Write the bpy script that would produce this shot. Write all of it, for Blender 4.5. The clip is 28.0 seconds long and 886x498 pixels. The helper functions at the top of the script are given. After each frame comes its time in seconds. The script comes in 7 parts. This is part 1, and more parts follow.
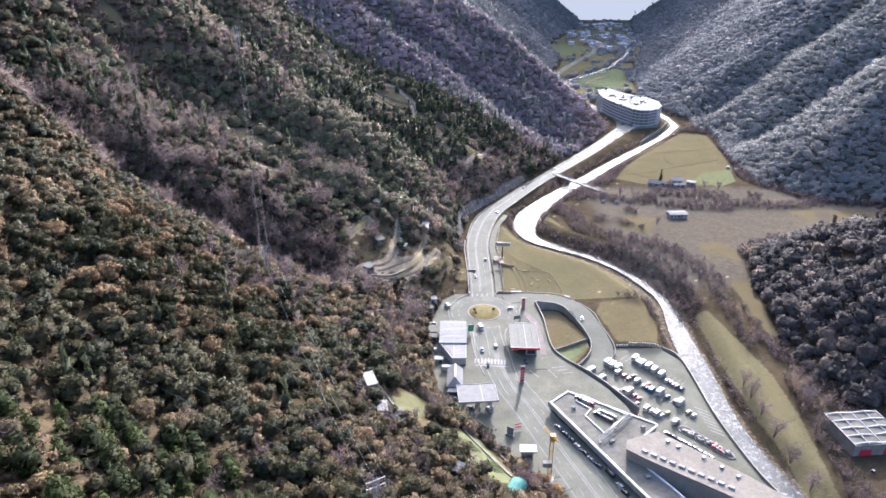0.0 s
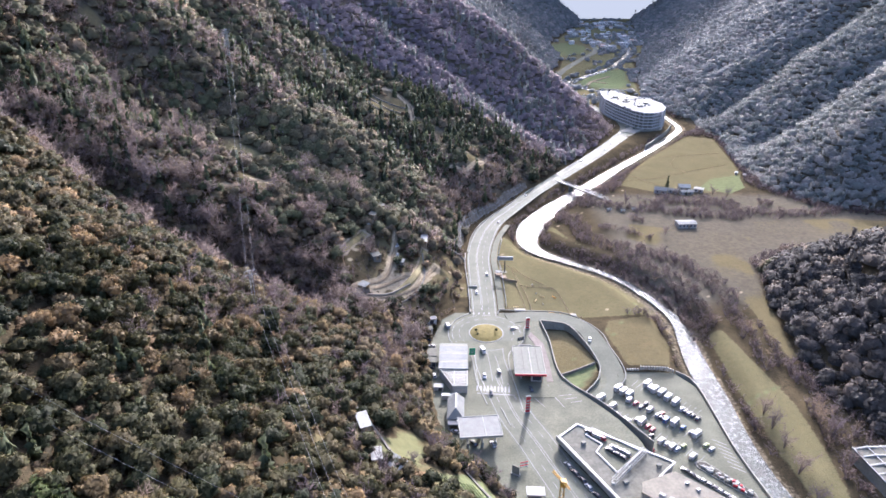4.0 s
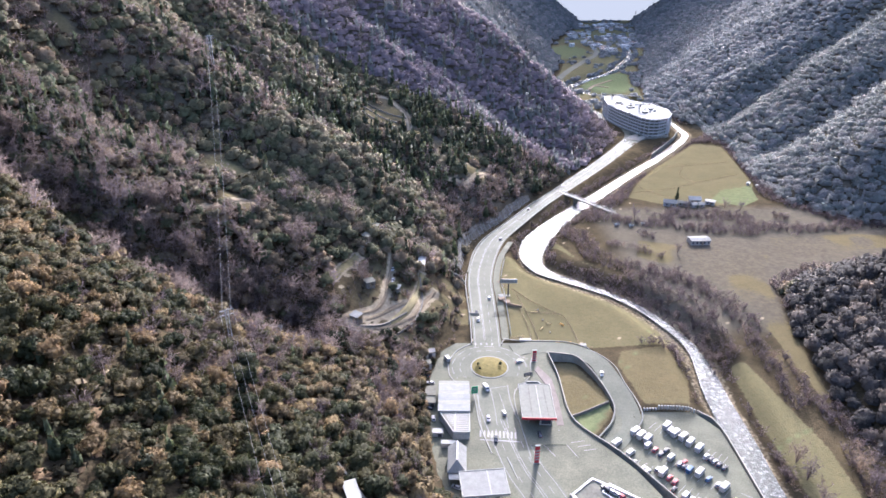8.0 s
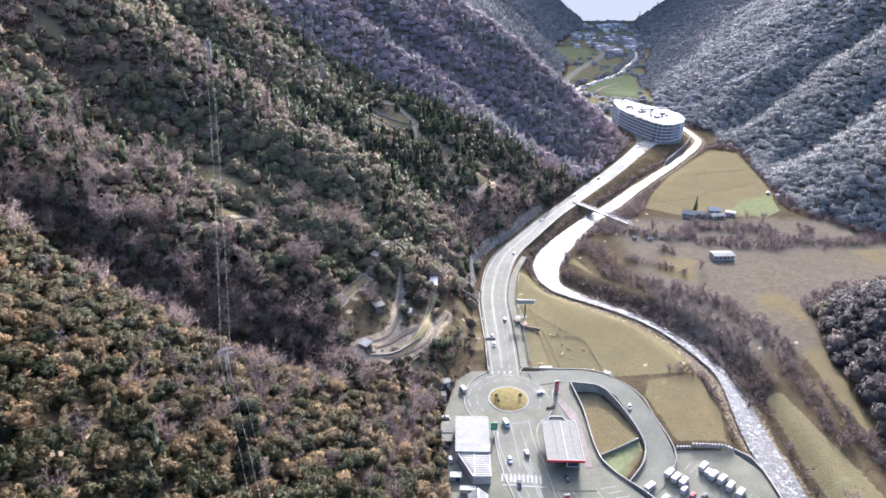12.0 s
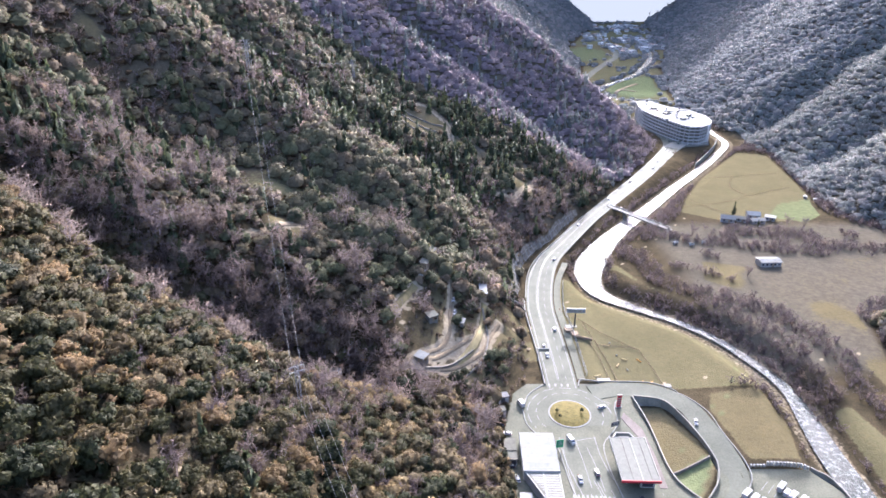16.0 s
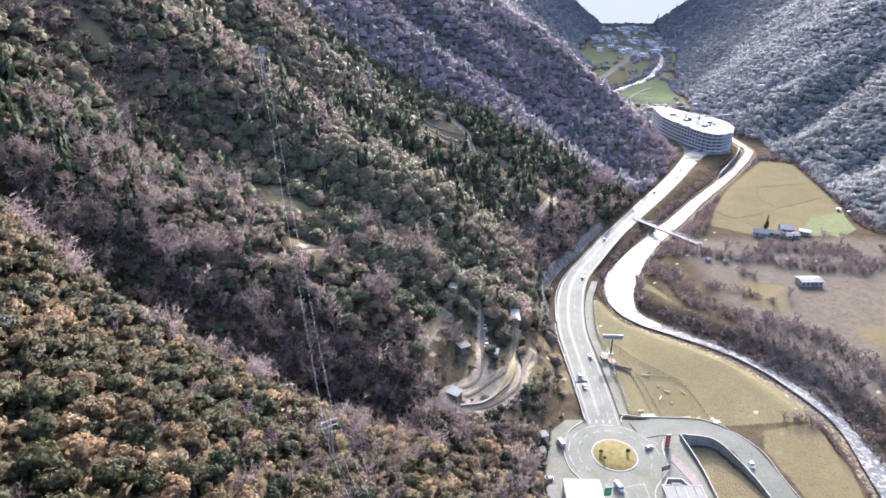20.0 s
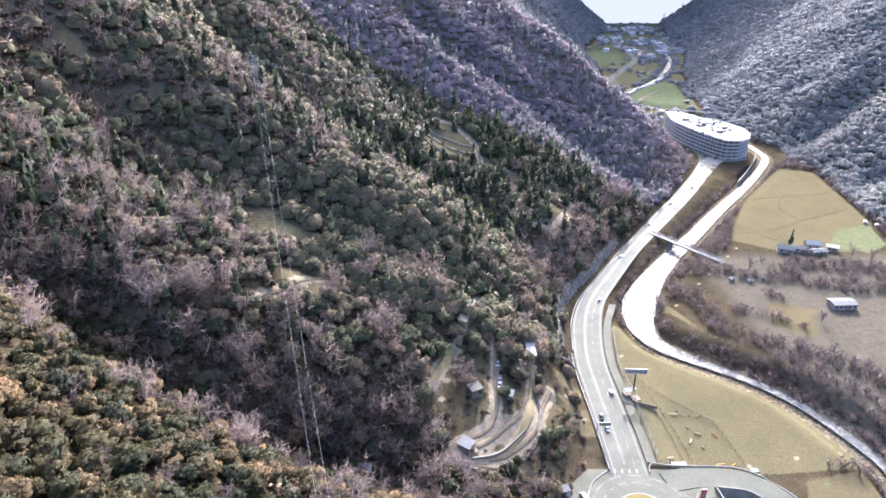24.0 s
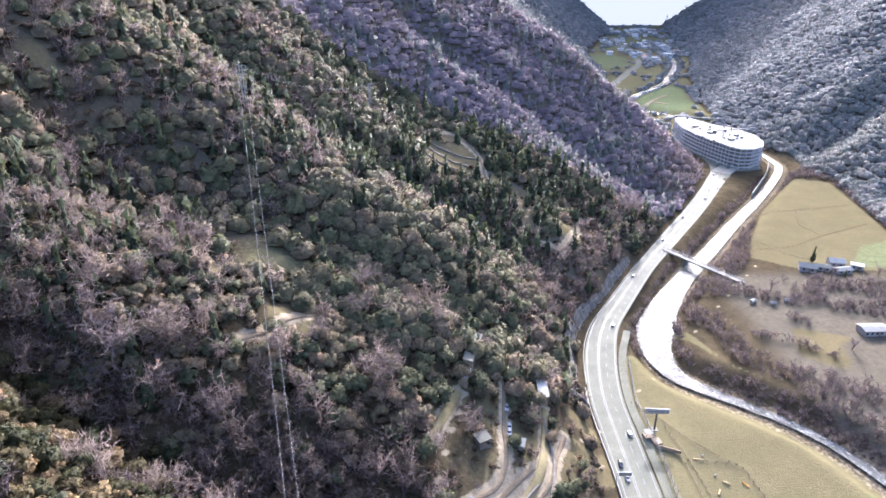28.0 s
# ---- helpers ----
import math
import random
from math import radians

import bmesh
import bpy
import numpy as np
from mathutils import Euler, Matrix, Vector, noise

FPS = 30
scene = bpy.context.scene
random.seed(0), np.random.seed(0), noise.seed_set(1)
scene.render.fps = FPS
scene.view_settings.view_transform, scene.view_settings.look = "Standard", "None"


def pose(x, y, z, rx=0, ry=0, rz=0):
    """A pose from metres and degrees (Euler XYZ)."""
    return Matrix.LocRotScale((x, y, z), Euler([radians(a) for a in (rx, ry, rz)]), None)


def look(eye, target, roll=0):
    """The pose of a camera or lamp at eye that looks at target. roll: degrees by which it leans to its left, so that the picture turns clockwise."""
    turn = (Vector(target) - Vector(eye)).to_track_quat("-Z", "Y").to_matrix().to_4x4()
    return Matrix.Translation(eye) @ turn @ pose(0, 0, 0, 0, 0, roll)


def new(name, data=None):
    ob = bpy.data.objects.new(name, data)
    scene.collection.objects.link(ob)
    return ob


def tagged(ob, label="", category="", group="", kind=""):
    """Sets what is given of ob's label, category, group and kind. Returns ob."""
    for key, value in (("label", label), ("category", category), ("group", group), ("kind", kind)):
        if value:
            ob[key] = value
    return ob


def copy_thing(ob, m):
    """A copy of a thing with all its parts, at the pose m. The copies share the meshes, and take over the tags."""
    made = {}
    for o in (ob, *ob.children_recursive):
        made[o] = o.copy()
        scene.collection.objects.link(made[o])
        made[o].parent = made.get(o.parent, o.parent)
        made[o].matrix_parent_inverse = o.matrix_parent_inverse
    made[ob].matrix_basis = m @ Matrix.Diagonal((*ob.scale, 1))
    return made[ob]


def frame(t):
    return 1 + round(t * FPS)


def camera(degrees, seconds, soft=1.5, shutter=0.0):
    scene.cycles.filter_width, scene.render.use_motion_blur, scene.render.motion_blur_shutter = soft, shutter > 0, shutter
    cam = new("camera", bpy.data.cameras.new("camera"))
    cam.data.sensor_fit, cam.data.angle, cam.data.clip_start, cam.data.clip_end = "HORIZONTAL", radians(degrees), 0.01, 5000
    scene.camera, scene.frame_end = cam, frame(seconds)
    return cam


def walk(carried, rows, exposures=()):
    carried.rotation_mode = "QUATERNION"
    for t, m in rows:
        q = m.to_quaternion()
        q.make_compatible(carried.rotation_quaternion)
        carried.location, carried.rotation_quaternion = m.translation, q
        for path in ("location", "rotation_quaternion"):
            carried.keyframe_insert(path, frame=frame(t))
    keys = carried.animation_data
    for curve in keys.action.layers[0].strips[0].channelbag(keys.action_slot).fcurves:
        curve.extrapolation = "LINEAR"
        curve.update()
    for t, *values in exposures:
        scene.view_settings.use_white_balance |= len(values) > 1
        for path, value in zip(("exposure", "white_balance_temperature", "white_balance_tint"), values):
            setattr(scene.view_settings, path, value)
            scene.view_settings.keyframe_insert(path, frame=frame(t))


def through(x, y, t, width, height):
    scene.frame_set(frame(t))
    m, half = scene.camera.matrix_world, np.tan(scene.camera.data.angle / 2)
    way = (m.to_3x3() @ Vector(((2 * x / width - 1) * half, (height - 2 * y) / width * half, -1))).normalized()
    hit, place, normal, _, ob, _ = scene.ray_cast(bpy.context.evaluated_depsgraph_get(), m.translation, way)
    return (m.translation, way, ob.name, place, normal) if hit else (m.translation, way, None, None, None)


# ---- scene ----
cam = camera(69.984, 28.0, 1.6)


SCALE = 1.3  # the plan below is drawn in units of 1.3 m; vehicles are drawn in metres


def at(x, y, z, yaw, pitch, roll):
    return pose(SCALE * x, SCALE * y, SCALE * z, 90 + pitch, 0, yaw) @ pose(0, 0, 0, 0, 0, roll)


walk(cam, [
    (0.0, at(-0.00, -0.00, 150.00, 0.000, -24.523, 0.048)),
    (0.5, at(0.15, 1.39, 150.13, 0.016, -24.495, -0.011)),
    (1.0, at(0.26, 3.23, 150.29, 0.045, -24.496, -0.021)),
    (1.5, at(0.20, 5.45, 150.45, 0.027, -24.535, 0.015)),
    (2.0, at(0.02, 8.04, 150.53, -0.033, -24.586, 0.042)),
    (2.5, at(-0.15, 10.61, 150.53, -0.081, -24.622, 0.086)),
    (3.0, at(-0.19, 13.21, 150.50, -0.083, -24.645, 0.116)),
    (3.5, at(-0.20, 15.78, 150.63, -0.097, -24.671, 0.053)),
    (5.5, at(0.26, 26.74, 151.51, 0.009, -24.651, -0.342)),
    (6.0, at(0.16, 29.91, 151.55, -0.030, -24.634, -0.332)),
    (6.5, at(-0.06, 33.26, 151.47, -0.101, -24.631, -0.282)),
    (7.0, at(-0.29, 36.70, 151.28, -0.166, -24.604, -0.236)),
    (7.5, at(-0.39, 40.17, 151.09, -0.223, -24.610, -0.146)),
    (8.0, at(-0.51, 43.39, 151.02, -0.262, -24.592, -0.089)),
    (8.5, at(-0.57, 46.62, 151.06, -0.293, -24.611, -0.060)),
    (9.0, at(-0.66, 49.77, 151.09, -0.312, -24.607, -0.044)),
    (9.5, at(-0.74, 52.87, 151.13, -0.333, -24.630, -0.023)),
    (10.0, at(-0.90, 55.92, 151.23, -0.355, -24.624, 0.001)),
    (10.5, at(-1.66, 58.51, 151.41, -0.359, -24.643, -0.016)),
    (11.0, at(-2.90, 60.69, 151.45, -0.342, -24.642, 0.014)),
    (11.5, at(-4.62, 62.46, 151.50, -0.344, -24.649, 0.012)),
    (12.0, at(-6.55, 63.84, 151.54, -0.297, -24.659, 0.022)),
    (12.5, at(-8.75, 64.97, 151.47, -0.268, -24.674, 0.005)),
    (14.5, at(-19.42, 69.24, 150.43, -0.231, -24.631, 0.043)),
    (15.0, at(-22.26, 70.58, 150.11, -0.234, -24.595, 0.038)),
    (15.5, at(-24.99, 72.06, 150.01, -0.232, -24.587, 0.056)),
    (16.0, at(-27.57, 73.72, 150.06, -0.209, -24.586, 0.073)),
    (16.5, at(-29.96, 75.70, 150.06, -0.212, -24.588, 0.101)),
    (17.0, at(-31.99, 77.77, 150.12, -0.189, -24.592, 0.101)),
    (17.5, at(-33.69, 80.14, 150.20, -0.169, -24.590, 0.130)),
    (18.0, at(-35.07, 82.63, 150.40, -0.132, -24.589, 0.145)),
    (18.5, at(-36.20, 85.21, 150.59, -0.101, -24.603, 0.157)),
    (19.0, at(-37.17, 87.86, 150.71, -0.069, -24.585, 0.176)),
    (19.5, at(-38.07, 90.66, 150.79, -0.061, -24.580, 0.205)),
    (20.0, at(-38.78, 93.63, 150.79, -0.049, -24.554, 0.210)),
    (20.5, at(-39.18, 96.61, 150.96, 0.007, -24.556, 0.183)),
    (21.0, at(-39.68, 99.48, 151.08, 0.037, -24.548, 0.169)),
    (21.5, at(-39.92, 102.33, 151.21, 0.076, -24.560, 0.169)),
    (23.5, at(-40.79, 114.38, 151.56, 0.190, -24.595, 0.079)),
    (24.0, at(-41.12, 117.54, 151.55, 0.175, -24.608, 0.030)),
    (24.5, at(-41.29, 120.64, 151.52, 0.176, -24.591, -0.009)),
    (25.0, at(-41.38, 123.65, 151.49, 0.210, -24.579, -0.078)),
    (25.5, at(-41.57, 126.76, 151.48, 0.200, -24.574, -0.078)),
    (26.0, at(-41.78, 129.85, 151.41, 0.185, -24.555, -0.109)),
    (26.5, at(-41.96, 132.92, 151.37, 0.192, -24.557, -0.134)),
    (27.0, at(-42.08, 135.83, 151.51, 0.194, -24.533, -0.150)),
    (27.5, at(-42.16, 138.35, 151.65, 0.208, -24.498, -0.099)),
    (28.0, at(-42.20, 140.35, 151.85, 0.205, -24.509, -0.024)),
], [(0.0, 2.88, 5600, 21), (28.0, 3.34, 5600, 21)])


# ---- world ----
world = bpy.data.worlds.new("sky")
scene.world = world
world.use_nodes = True
SUN_UP, SUN_TURN = 21.5, 14.0
wn = world.node_tree.nodes
sky = wn.new("ShaderNodeTexSky")
sky.sky_type, sky.sun_disc = "NISHITA", False
sky.sun_elevation, sky.sun_rotation = radians(SUN_UP), radians(SUN_TURN)
sky.air_density, sky.dust_density, sky.ozone_density = 0.8, 5.0, 0.8
wn["Background"].inputs["Strength"].default_value = 0.13
world.node_tree.links.new(sky.outputs[0], wn["Background"].inputs[0])
sun = new("sun", bpy.data.lights.new("sun", "SUN"))
sun.data.energy, sun.data.angle, sun.data.color = 1.9, radians(1.5), (1.0, 0.95, 0.88)
sun.matrix_world = look((math.sin(radians(SUN_TURN)) * math.cos(radians(SUN_UP)) * 900, math.cos(radians(SUN_TURN)) * math.cos(radians(SUN_UP)) * 900,
                         math.sin(radians(SUN_UP)) * 900), (0, 0, 0))


# ---- materials ----
def mat(name, colour, rough=0.8, metal=0.0, vary=0.15, grain=3.0, blotch=0.3, bump=0.0, spec=0.25, sheen=0.0, dark=0.6, island=0.0, rand=0.0):
    """A surface with colour that varies at two scales, grain and large blotches, and a fine relief."""
    m = bpy.data.materials.new(name)
    m.use_nodes = True
    n, l = m.node_tree.nodes, m.node_tree.links
    p = n["Principled BSDF"]
    p.inputs["Roughness"].default_value, p.inputs["Metallic"].default_value = rough, metal
    p.inputs["Specular IOR Level"].default_value = spec
    if sheen:
        p.inputs["Sheen Weight"].default_value, p.inputs["Sheen Roughness"].default_value = sheen, 0.5
    geo = n.new("ShaderNodeNewGeometry")
    fine, wide = n.new("ShaderNodeTexNoise"), n.new("ShaderNodeTexNoise")
    for tex, scale in ((fine, grain), (wide, blotch)):
        tex.inputs["Scale"].default_value, tex.inputs["Detail"].default_value = scale, 4.0
        l.new(geo.outputs["Position"], tex.inputs["Vector"])
    add = n.new("ShaderNodeMath")
    add.operation = "ADD"
    l.new(fine.outputs[0], add.inputs[0])
    l.new(wide.outputs[0], add.inputs[1])
    value = add.outputs[0]
    for weight, source in ((island, geo.outputs["Random Per Island"]), (rand, None)):
        if weight:
            if source is None:
                source = n.new("ShaderNodeObjectInfo").outputs["Random"]
            more = n.new("ShaderNodeMath")
            more.operation = "MULTIPLY_ADD"
            more.inputs[1].default_value = weight
            l.new(source, more.inputs[0])
            l.new(value, more.inputs[2])
            value = more.outputs[0]
    ramp = n.new("ShaderNodeValToRGB")
    shift = 0.5 * (island + rand)
    ramp.color_ramp.elements[0].position, ramp.color_ramp.elements[1].position = 0.36 + 0.0 * shift, 1.0
    scaled = n.new("ShaderNodeMath")
    scaled.operation = "MULTIPLY"
    scaled.inputs[1].default_value = 0.68 / (1 + shift)
    l.new(value, scaled.inputs[0])
    ramp.color_ramp.elements[0].color = (*[c * (1 - vary * 1.6) * (1 - 0.15 * (1 - dark)) for c in colour], 1)
    ramp.color_ramp.elements[1].color = (*[min(1, c * (1 + vary * 1.6)) for c in colour], 1)
    l.new(scaled.outputs[0], ramp.inputs[0])
    l.new(ramp.outputs[0], p.inputs["Base Color"])
    if bump:
        b = n.new("ShaderNodeBump")
        b.inputs["Strength"].default_value, b.inputs["Distance"].default_value = bump, 0.4
        l.new(fine.outputs[0], b.inputs["Height"])
        l.new(b.outputs[0], p.inputs["Normal"])
    return m


def mix_rgb(n, l, factor, a, b):
    mx = n.new("ShaderNodeMix")
    mx.data_type = "RGBA"
    for socket, value in ((mx.inputs[0], factor), (mx.inputs[6], a), (mx.inputs[7], b)):
        if isinstance(value, (tuple, float, int)):
            socket.default_value = value
        else:
            l.new(value, socket)
    return mx.outputs[2]


def noise_of(n, l, where, scale, detail=5.0, lo=0.35, hi=0.65, rough=0.6):
    tex, cut = n.new("ShaderNodeTexNoise"), n.new("ShaderNodeMapRange")
    tex.inputs["Scale"].default_value, tex.inputs["Detail"].default_value, tex.inputs["Roughness"].default_value = scale, detail, rough
    cut.inputs[1].default_value, cut.inputs[2].default_value = lo, hi
    l.new(where, tex.inputs["Vector"])
    l.new(tex.outputs[0], cut.inputs[0])
    return cut.outputs[0]


def ground_material():
    m = bpy.data.materials.new("hillside_and_meadows")
    m.use_nodes = True
    n, l = m.node_tree.nodes, m.node_tree.links
    p = n["Principled BSDF"]
    p.inputs["Roughness"].default_value, p.inputs["Specular IOR Level"].default_value = 0.95, 0.0
    pos = n.new("ShaderNodeNewGeometry").outputs["Position"]
    cover = n.new("ShaderNodeAttribute")
    cover.attribute_name = "cover"
    split = n.new("ShaderNodeSeparateColor")
    l.new(cover.outputs["Color"], split.inputs[0])
    litter = mix_rgb(n, l, noise_of(n, l, pos, 0.12), (0.0378, 0.0308, 0.0196, 1), (0.0672, 0.0518, 0.0308, 1))
    litter = mix_rgb(n, l, noise_of(n, l, pos, 1.1, lo=0.42, hi=0.7), litter, (0.028, 0.0252, 0.0154, 1))
    litter = mix_rgb(n, l, noise_of(n, l, pos, 0.035, lo=0.52, hi=0.7), litter, (0.077, 0.0616, 0.035, 1))
    # Litter on far slopes is paled for haze; fallow fields share the tone.
    fallow_haze = n.new("ShaderNodeAttribute")
    fallow_haze.attribute_name = "fallow_haze"
    litter = mix_rgb(n, l, fallow_haze.outputs["Fac"], litter, mix_rgb(n, l, noise_of(n, l, pos, 0.3, 9.0, 0.38, 0.62, 0.75), (0.072, 0.066, 0.05, 1), (0.112, 0.1, 0.077, 1)))
    meadow = mix_rgb(n, l, noise_of(n, l, pos, 0.06), (0.0829, 0.0694, 0.0347, 1), (0.1187, 0.0986, 0.0515, 1))
    meadow = mix_rgb(n, l, noise_of(n, l, pos, 0.5, lo=0.4, hi=0.75), meadow, (0.0694, 0.0593, 0.0325, 1))
    meadow = mix_rgb(n, l, noise_of(n, l, pos, 1.6, 8.0, 0.46, 0.6, 0.75), meadow, (0.1008, 0.0862, 0.0504, 1))
    lawn = mix_rgb(n, l, noise_of(n, l, pos, 0.3), (0.0812, 0.0994, 0.0476, 1), (0.1204, 0.14, 0.07, 1))
    earth = mix_rgb(n, l, noise_of(n, l, pos, 0.4), (0.168, 0.14, 0.0952, 1), (0.266, 0.224, 0.154, 1))
    tone = mix_rgb(n, l, split.outputs[2], meadow, lawn)
    edge = noise_of(n, l, pos, 0.6, lo=0.2, hi=0.8)

    def ragged(mask):
        a, b = n.new("ShaderNodeMath"), n.new("ShaderNodeMapRange")
        a.operation = "MULTIPLY_ADD"
        a.inputs[1].default_value = 0.5
        l.new(edge, a.inputs[0])
        l.new(mask, a.inputs[2])
        b.inputs[1].default_value, b.inputs[2].default_value = 0.62, 0.88
        l.new(a.outputs[0], b.inputs[0])
        return b.outputs[0]

    colour = mix_rgb(n, l, ragged(split.outputs[0]), litter, tone)
    colour = mix_rgb(n, l, ragged(split.outputs[1]), colour, earth)
    l.new(colour, p.inputs["Base Color"])
    rough = n.new("ShaderNodeTexNoise")
    rough.inputs["Scale"].default_value, rough.inputs["Detail"].default_value = 1.3, 8.0
    l.new(pos, rough.inputs["Vector"])
    b = n.new("ShaderNodeBump")
    b.inputs["Strength"].default_value, b.inputs["Distance"].default_value = 0.7, 0.5
    l.new(rough.outputs[0], b.inputs["Height"])
    l.new(b.outputs[0], p.inputs["Normal"])
    return m


def leaf_material(name, stops, rough=0.75, through=0.25, sheen=0.0, vary_by=0.28):
    """Leaves or twigs: each plant takes its colour from its own tint, each spray differs a little."""
    m = bpy.data.materials.new(name)
    m.use_nodes = True
    n, l = m.node_tree.nodes, m.node_tree.links
    p = n["Principled BSDF"]
    p.inputs["Roughness"].default_value, p.inputs["Specular IOR Level"].default_value = rough, 0.12
    if sheen:
        p.inputs["Sheen Weight"].default_value, p.inputs["Sheen Roughness"].default_value = sheen, 0.4
    tint = n.new("ShaderNodeAttribute")
    tint.attribute_name = "tint"
    info = n.new("ShaderNodeObjectInfo")
    geo = n.new("ShaderNodeNewGeometry")
    both = n.new("ShaderNodeMath")
    both.operation = "ADD"
    l.new(tint.outputs["Fac"], both.inputs[0])
    l.new(info.outputs["Random"], both.inputs[1])
    whole = n.new("ShaderNodeMath")
    whole.operation = "FRACT"
    l.new(both.outputs[0], whole.inputs[0])
    ramp = n.new("ShaderNodeValToRGB")
    while len(ramp.color_ramp.elements) < len(stops):
        ramp.color_ramp.elements.new(0.5)
    for e, (at_, c) in zip(ramp.color_ramp.elements, stops):
        e.position, e.color = at_, (*c, 1)
    l.new(whole.outputs[0], ramp.inputs[0])
    hsv, vary = n.new("ShaderNodeHueSaturation"), n.new("ShaderNodeMapRange")
    vary.inputs[3].default_value, vary.inputs[4].default_value = 1 - vary_by, 1 + vary_by
    l.new(geo.outputs["Random Per Island"], vary.inputs[0])
    l.new(vary.outputs[0], hsv.inputs["Value"])
    l.new(ramp.outputs[0], hsv.inputs["Color"])
    l.new(hsv.outputs[0], p.inputs["Base Color"])
    if through:
        t, mixed = n.new("ShaderNodeBsdfTranslucent"), n.new("ShaderNodeMixShader")
        l.new(hsv.outputs[0], t.inputs["Color"])
        mixed.inputs[0].default_value = through
        l.new(p.outputs[0], mixed.inputs[1])
        l.new(t.outputs[0], mixed.inputs[2])
        l.new(mixed.outputs[0], n["Material Output"].inputs["Surface"])
    return m


def water_material():
    m = bpy.data.materials.new("river_water")
    m.use_nodes = True
    n, l = m.node_tree.nodes, m.node_tree.links
    p = n["Principled BSDF"]
    pos = n.new("ShaderNodeNewGeometry").outputs["Position"]
    foam = noise_of(n, l, pos, 0.45, 9.0, 0.5, 0.72, 0.8)
    l.new(mix_rgb(n, l, foam, (0.05, 0.056, 0.05, 1), (0.34, 0.355, 0.35, 1)), p.inputs["Base Color"])
    l.new(noise_of(n, l, pos, 0.5, 4.0, 0.3, 0.7), p.inputs["Coat Roughness"])
    p.inputs["Roughness"].default_value, p.inputs["IOR"].default_value = 0.2, 1.33
    p.inputs["Specular IOR Level"].default_value = 0.3
    ripple = n.new("ShaderNodeTexNoise")
    ripple.inputs["Scale"].default_value, ripple.inputs["Detail"].default_value, ripple.inputs["Roughness"].default_value = 0.8, 9.0, 0.7
    l.new(pos, ripple.inputs["Vector"])
    b = n.new("ShaderNodeBump")
    b.inputs["Strength"].default_value, b.inputs["Distance"].default_value = 1.0, 0.9
    l.new(ripple.outputs[0], b.inputs["Height"])
    l.new(b.outputs[0], p.inputs["Normal"])
    return m


GROUND = ground_material()
WATER = water_material()
ASPHALT = mat("asphalt_pale_worn", (0.0933, 0.0974, 0.0743), 0.88, vary=0.16, grain=1.2, blotch=0.09, spec=0.1)
ASPHALT_LOT = mat("asphalt_car_park", (0.09, 0.092, 0.0663), 0.88, vary=0.26, grain=1.4, blotch=0.09, spec=0.1)
CONCRETE = mat("concrete_weathered", (0.1625, 0.1588, 0.1325), 0.85, vary=0.2, grain=1.2, blotch=0.25)
KERB = mat("kerb_concrete_pale", (0.1556, 0.1556, 0.1397), 0.85, vary=0.15)
PAINT = mat("road_paint_white", (0.1472, 0.1472, 0.1425), 0.6, vary=0.12, grain=2.0)
EVERGREEN = leaf_material("evergreen_oak_leaves", ((0.0, (0.0209, 0.0253, 0.0133)), (0.3, (0.0313, 0.0359, 0.016)), (0.55, (0.0477, 0.0452, 0.0199)),
                                                   (0.75, (0.0685, 0.0559, 0.0266)), (0.9, (0.1117, 0.0798, 0.0399)), (1.0, (0.1862, 0.1264, 0.0638))), 0.7, 0.4)
GOLDEN = leaf_material("dry_golden_leaves", ((0.0, (0.07, 0.0574, 0.0336)), (0.5, (0.1078, 0.084, 0.0462)), (1.0, (0.1792, 0.133, 0.0658))), 0.8, 0.4)
BARE = leaf_material("bare_winter_twigs", ((0.0, (0.091, 0.0741, 0.0819)), (0.4, (0.1274, 0.1027, 0.104)), (0.75, (0.1768, 0.1352, 0.1144)), (1.0, (0.2314, 0.1742, 0.1196))), 0.85, 0.35)
SCRUB = leaf_material("winter_scrub", ((0.0, (0.0315, 0.033, 0.0165)), (0.35, (0.0473, 0.039, 0.0225)), (0.65, (0.0693, 0.0495, 0.0315)), (0.85, (0.104, 0.075, 0.045)), (1.0, (0.1575, 0.108, 0.06))), 0.85, 0.35)
PINE = leaf_material("pine_needles", ((0.0, (0.033, 0.0407, 0.0242)), (0.6, (0.0517, 0.0616, 0.033)), (1.0, (0.0825, 0.0968, 0.0462))), 0.75, 0.35)
YOUNG_PINE = leaf_material("green_pine_needles", ((0.0, (0.0158, 0.0225, 0.0075)), (0.5, (0.0283, 0.039, 0.012)), (1.0, (0.0536, 0.069, 0.0195))), 0.75, 0.35)
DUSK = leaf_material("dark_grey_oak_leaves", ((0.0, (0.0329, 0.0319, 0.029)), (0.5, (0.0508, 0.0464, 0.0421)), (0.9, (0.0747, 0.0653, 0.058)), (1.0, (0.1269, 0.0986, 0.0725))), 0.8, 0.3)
# Middle-distance oaks and twigs: haze lifted into the colours, paler than near ones.
HAZE_PALED_OAK = leaf_material("grey_green_hazed_oak_leaves", ((0.0, (0.0646, 0.0715, 0.0388)), (0.35, (0.0927, 0.0944, 0.051)), (0.6, (0.1264, 0.1097, 0.0642)), (0.82, (0.1232, 0.1012, 0.0678)), (1.0, (0.1892, 0.1364, 0.0854))), 0.8, 0.4)
ASHEN = leaf_material("pale_grey_hazed_twigs", ((0.0, (0.1395, 0.1162, 0.1173)), (0.5, (0.1829, 0.1488, 0.1413)), (1.0, (0.2558, 0.1984, 0.1684))), 0.85, 0.45)
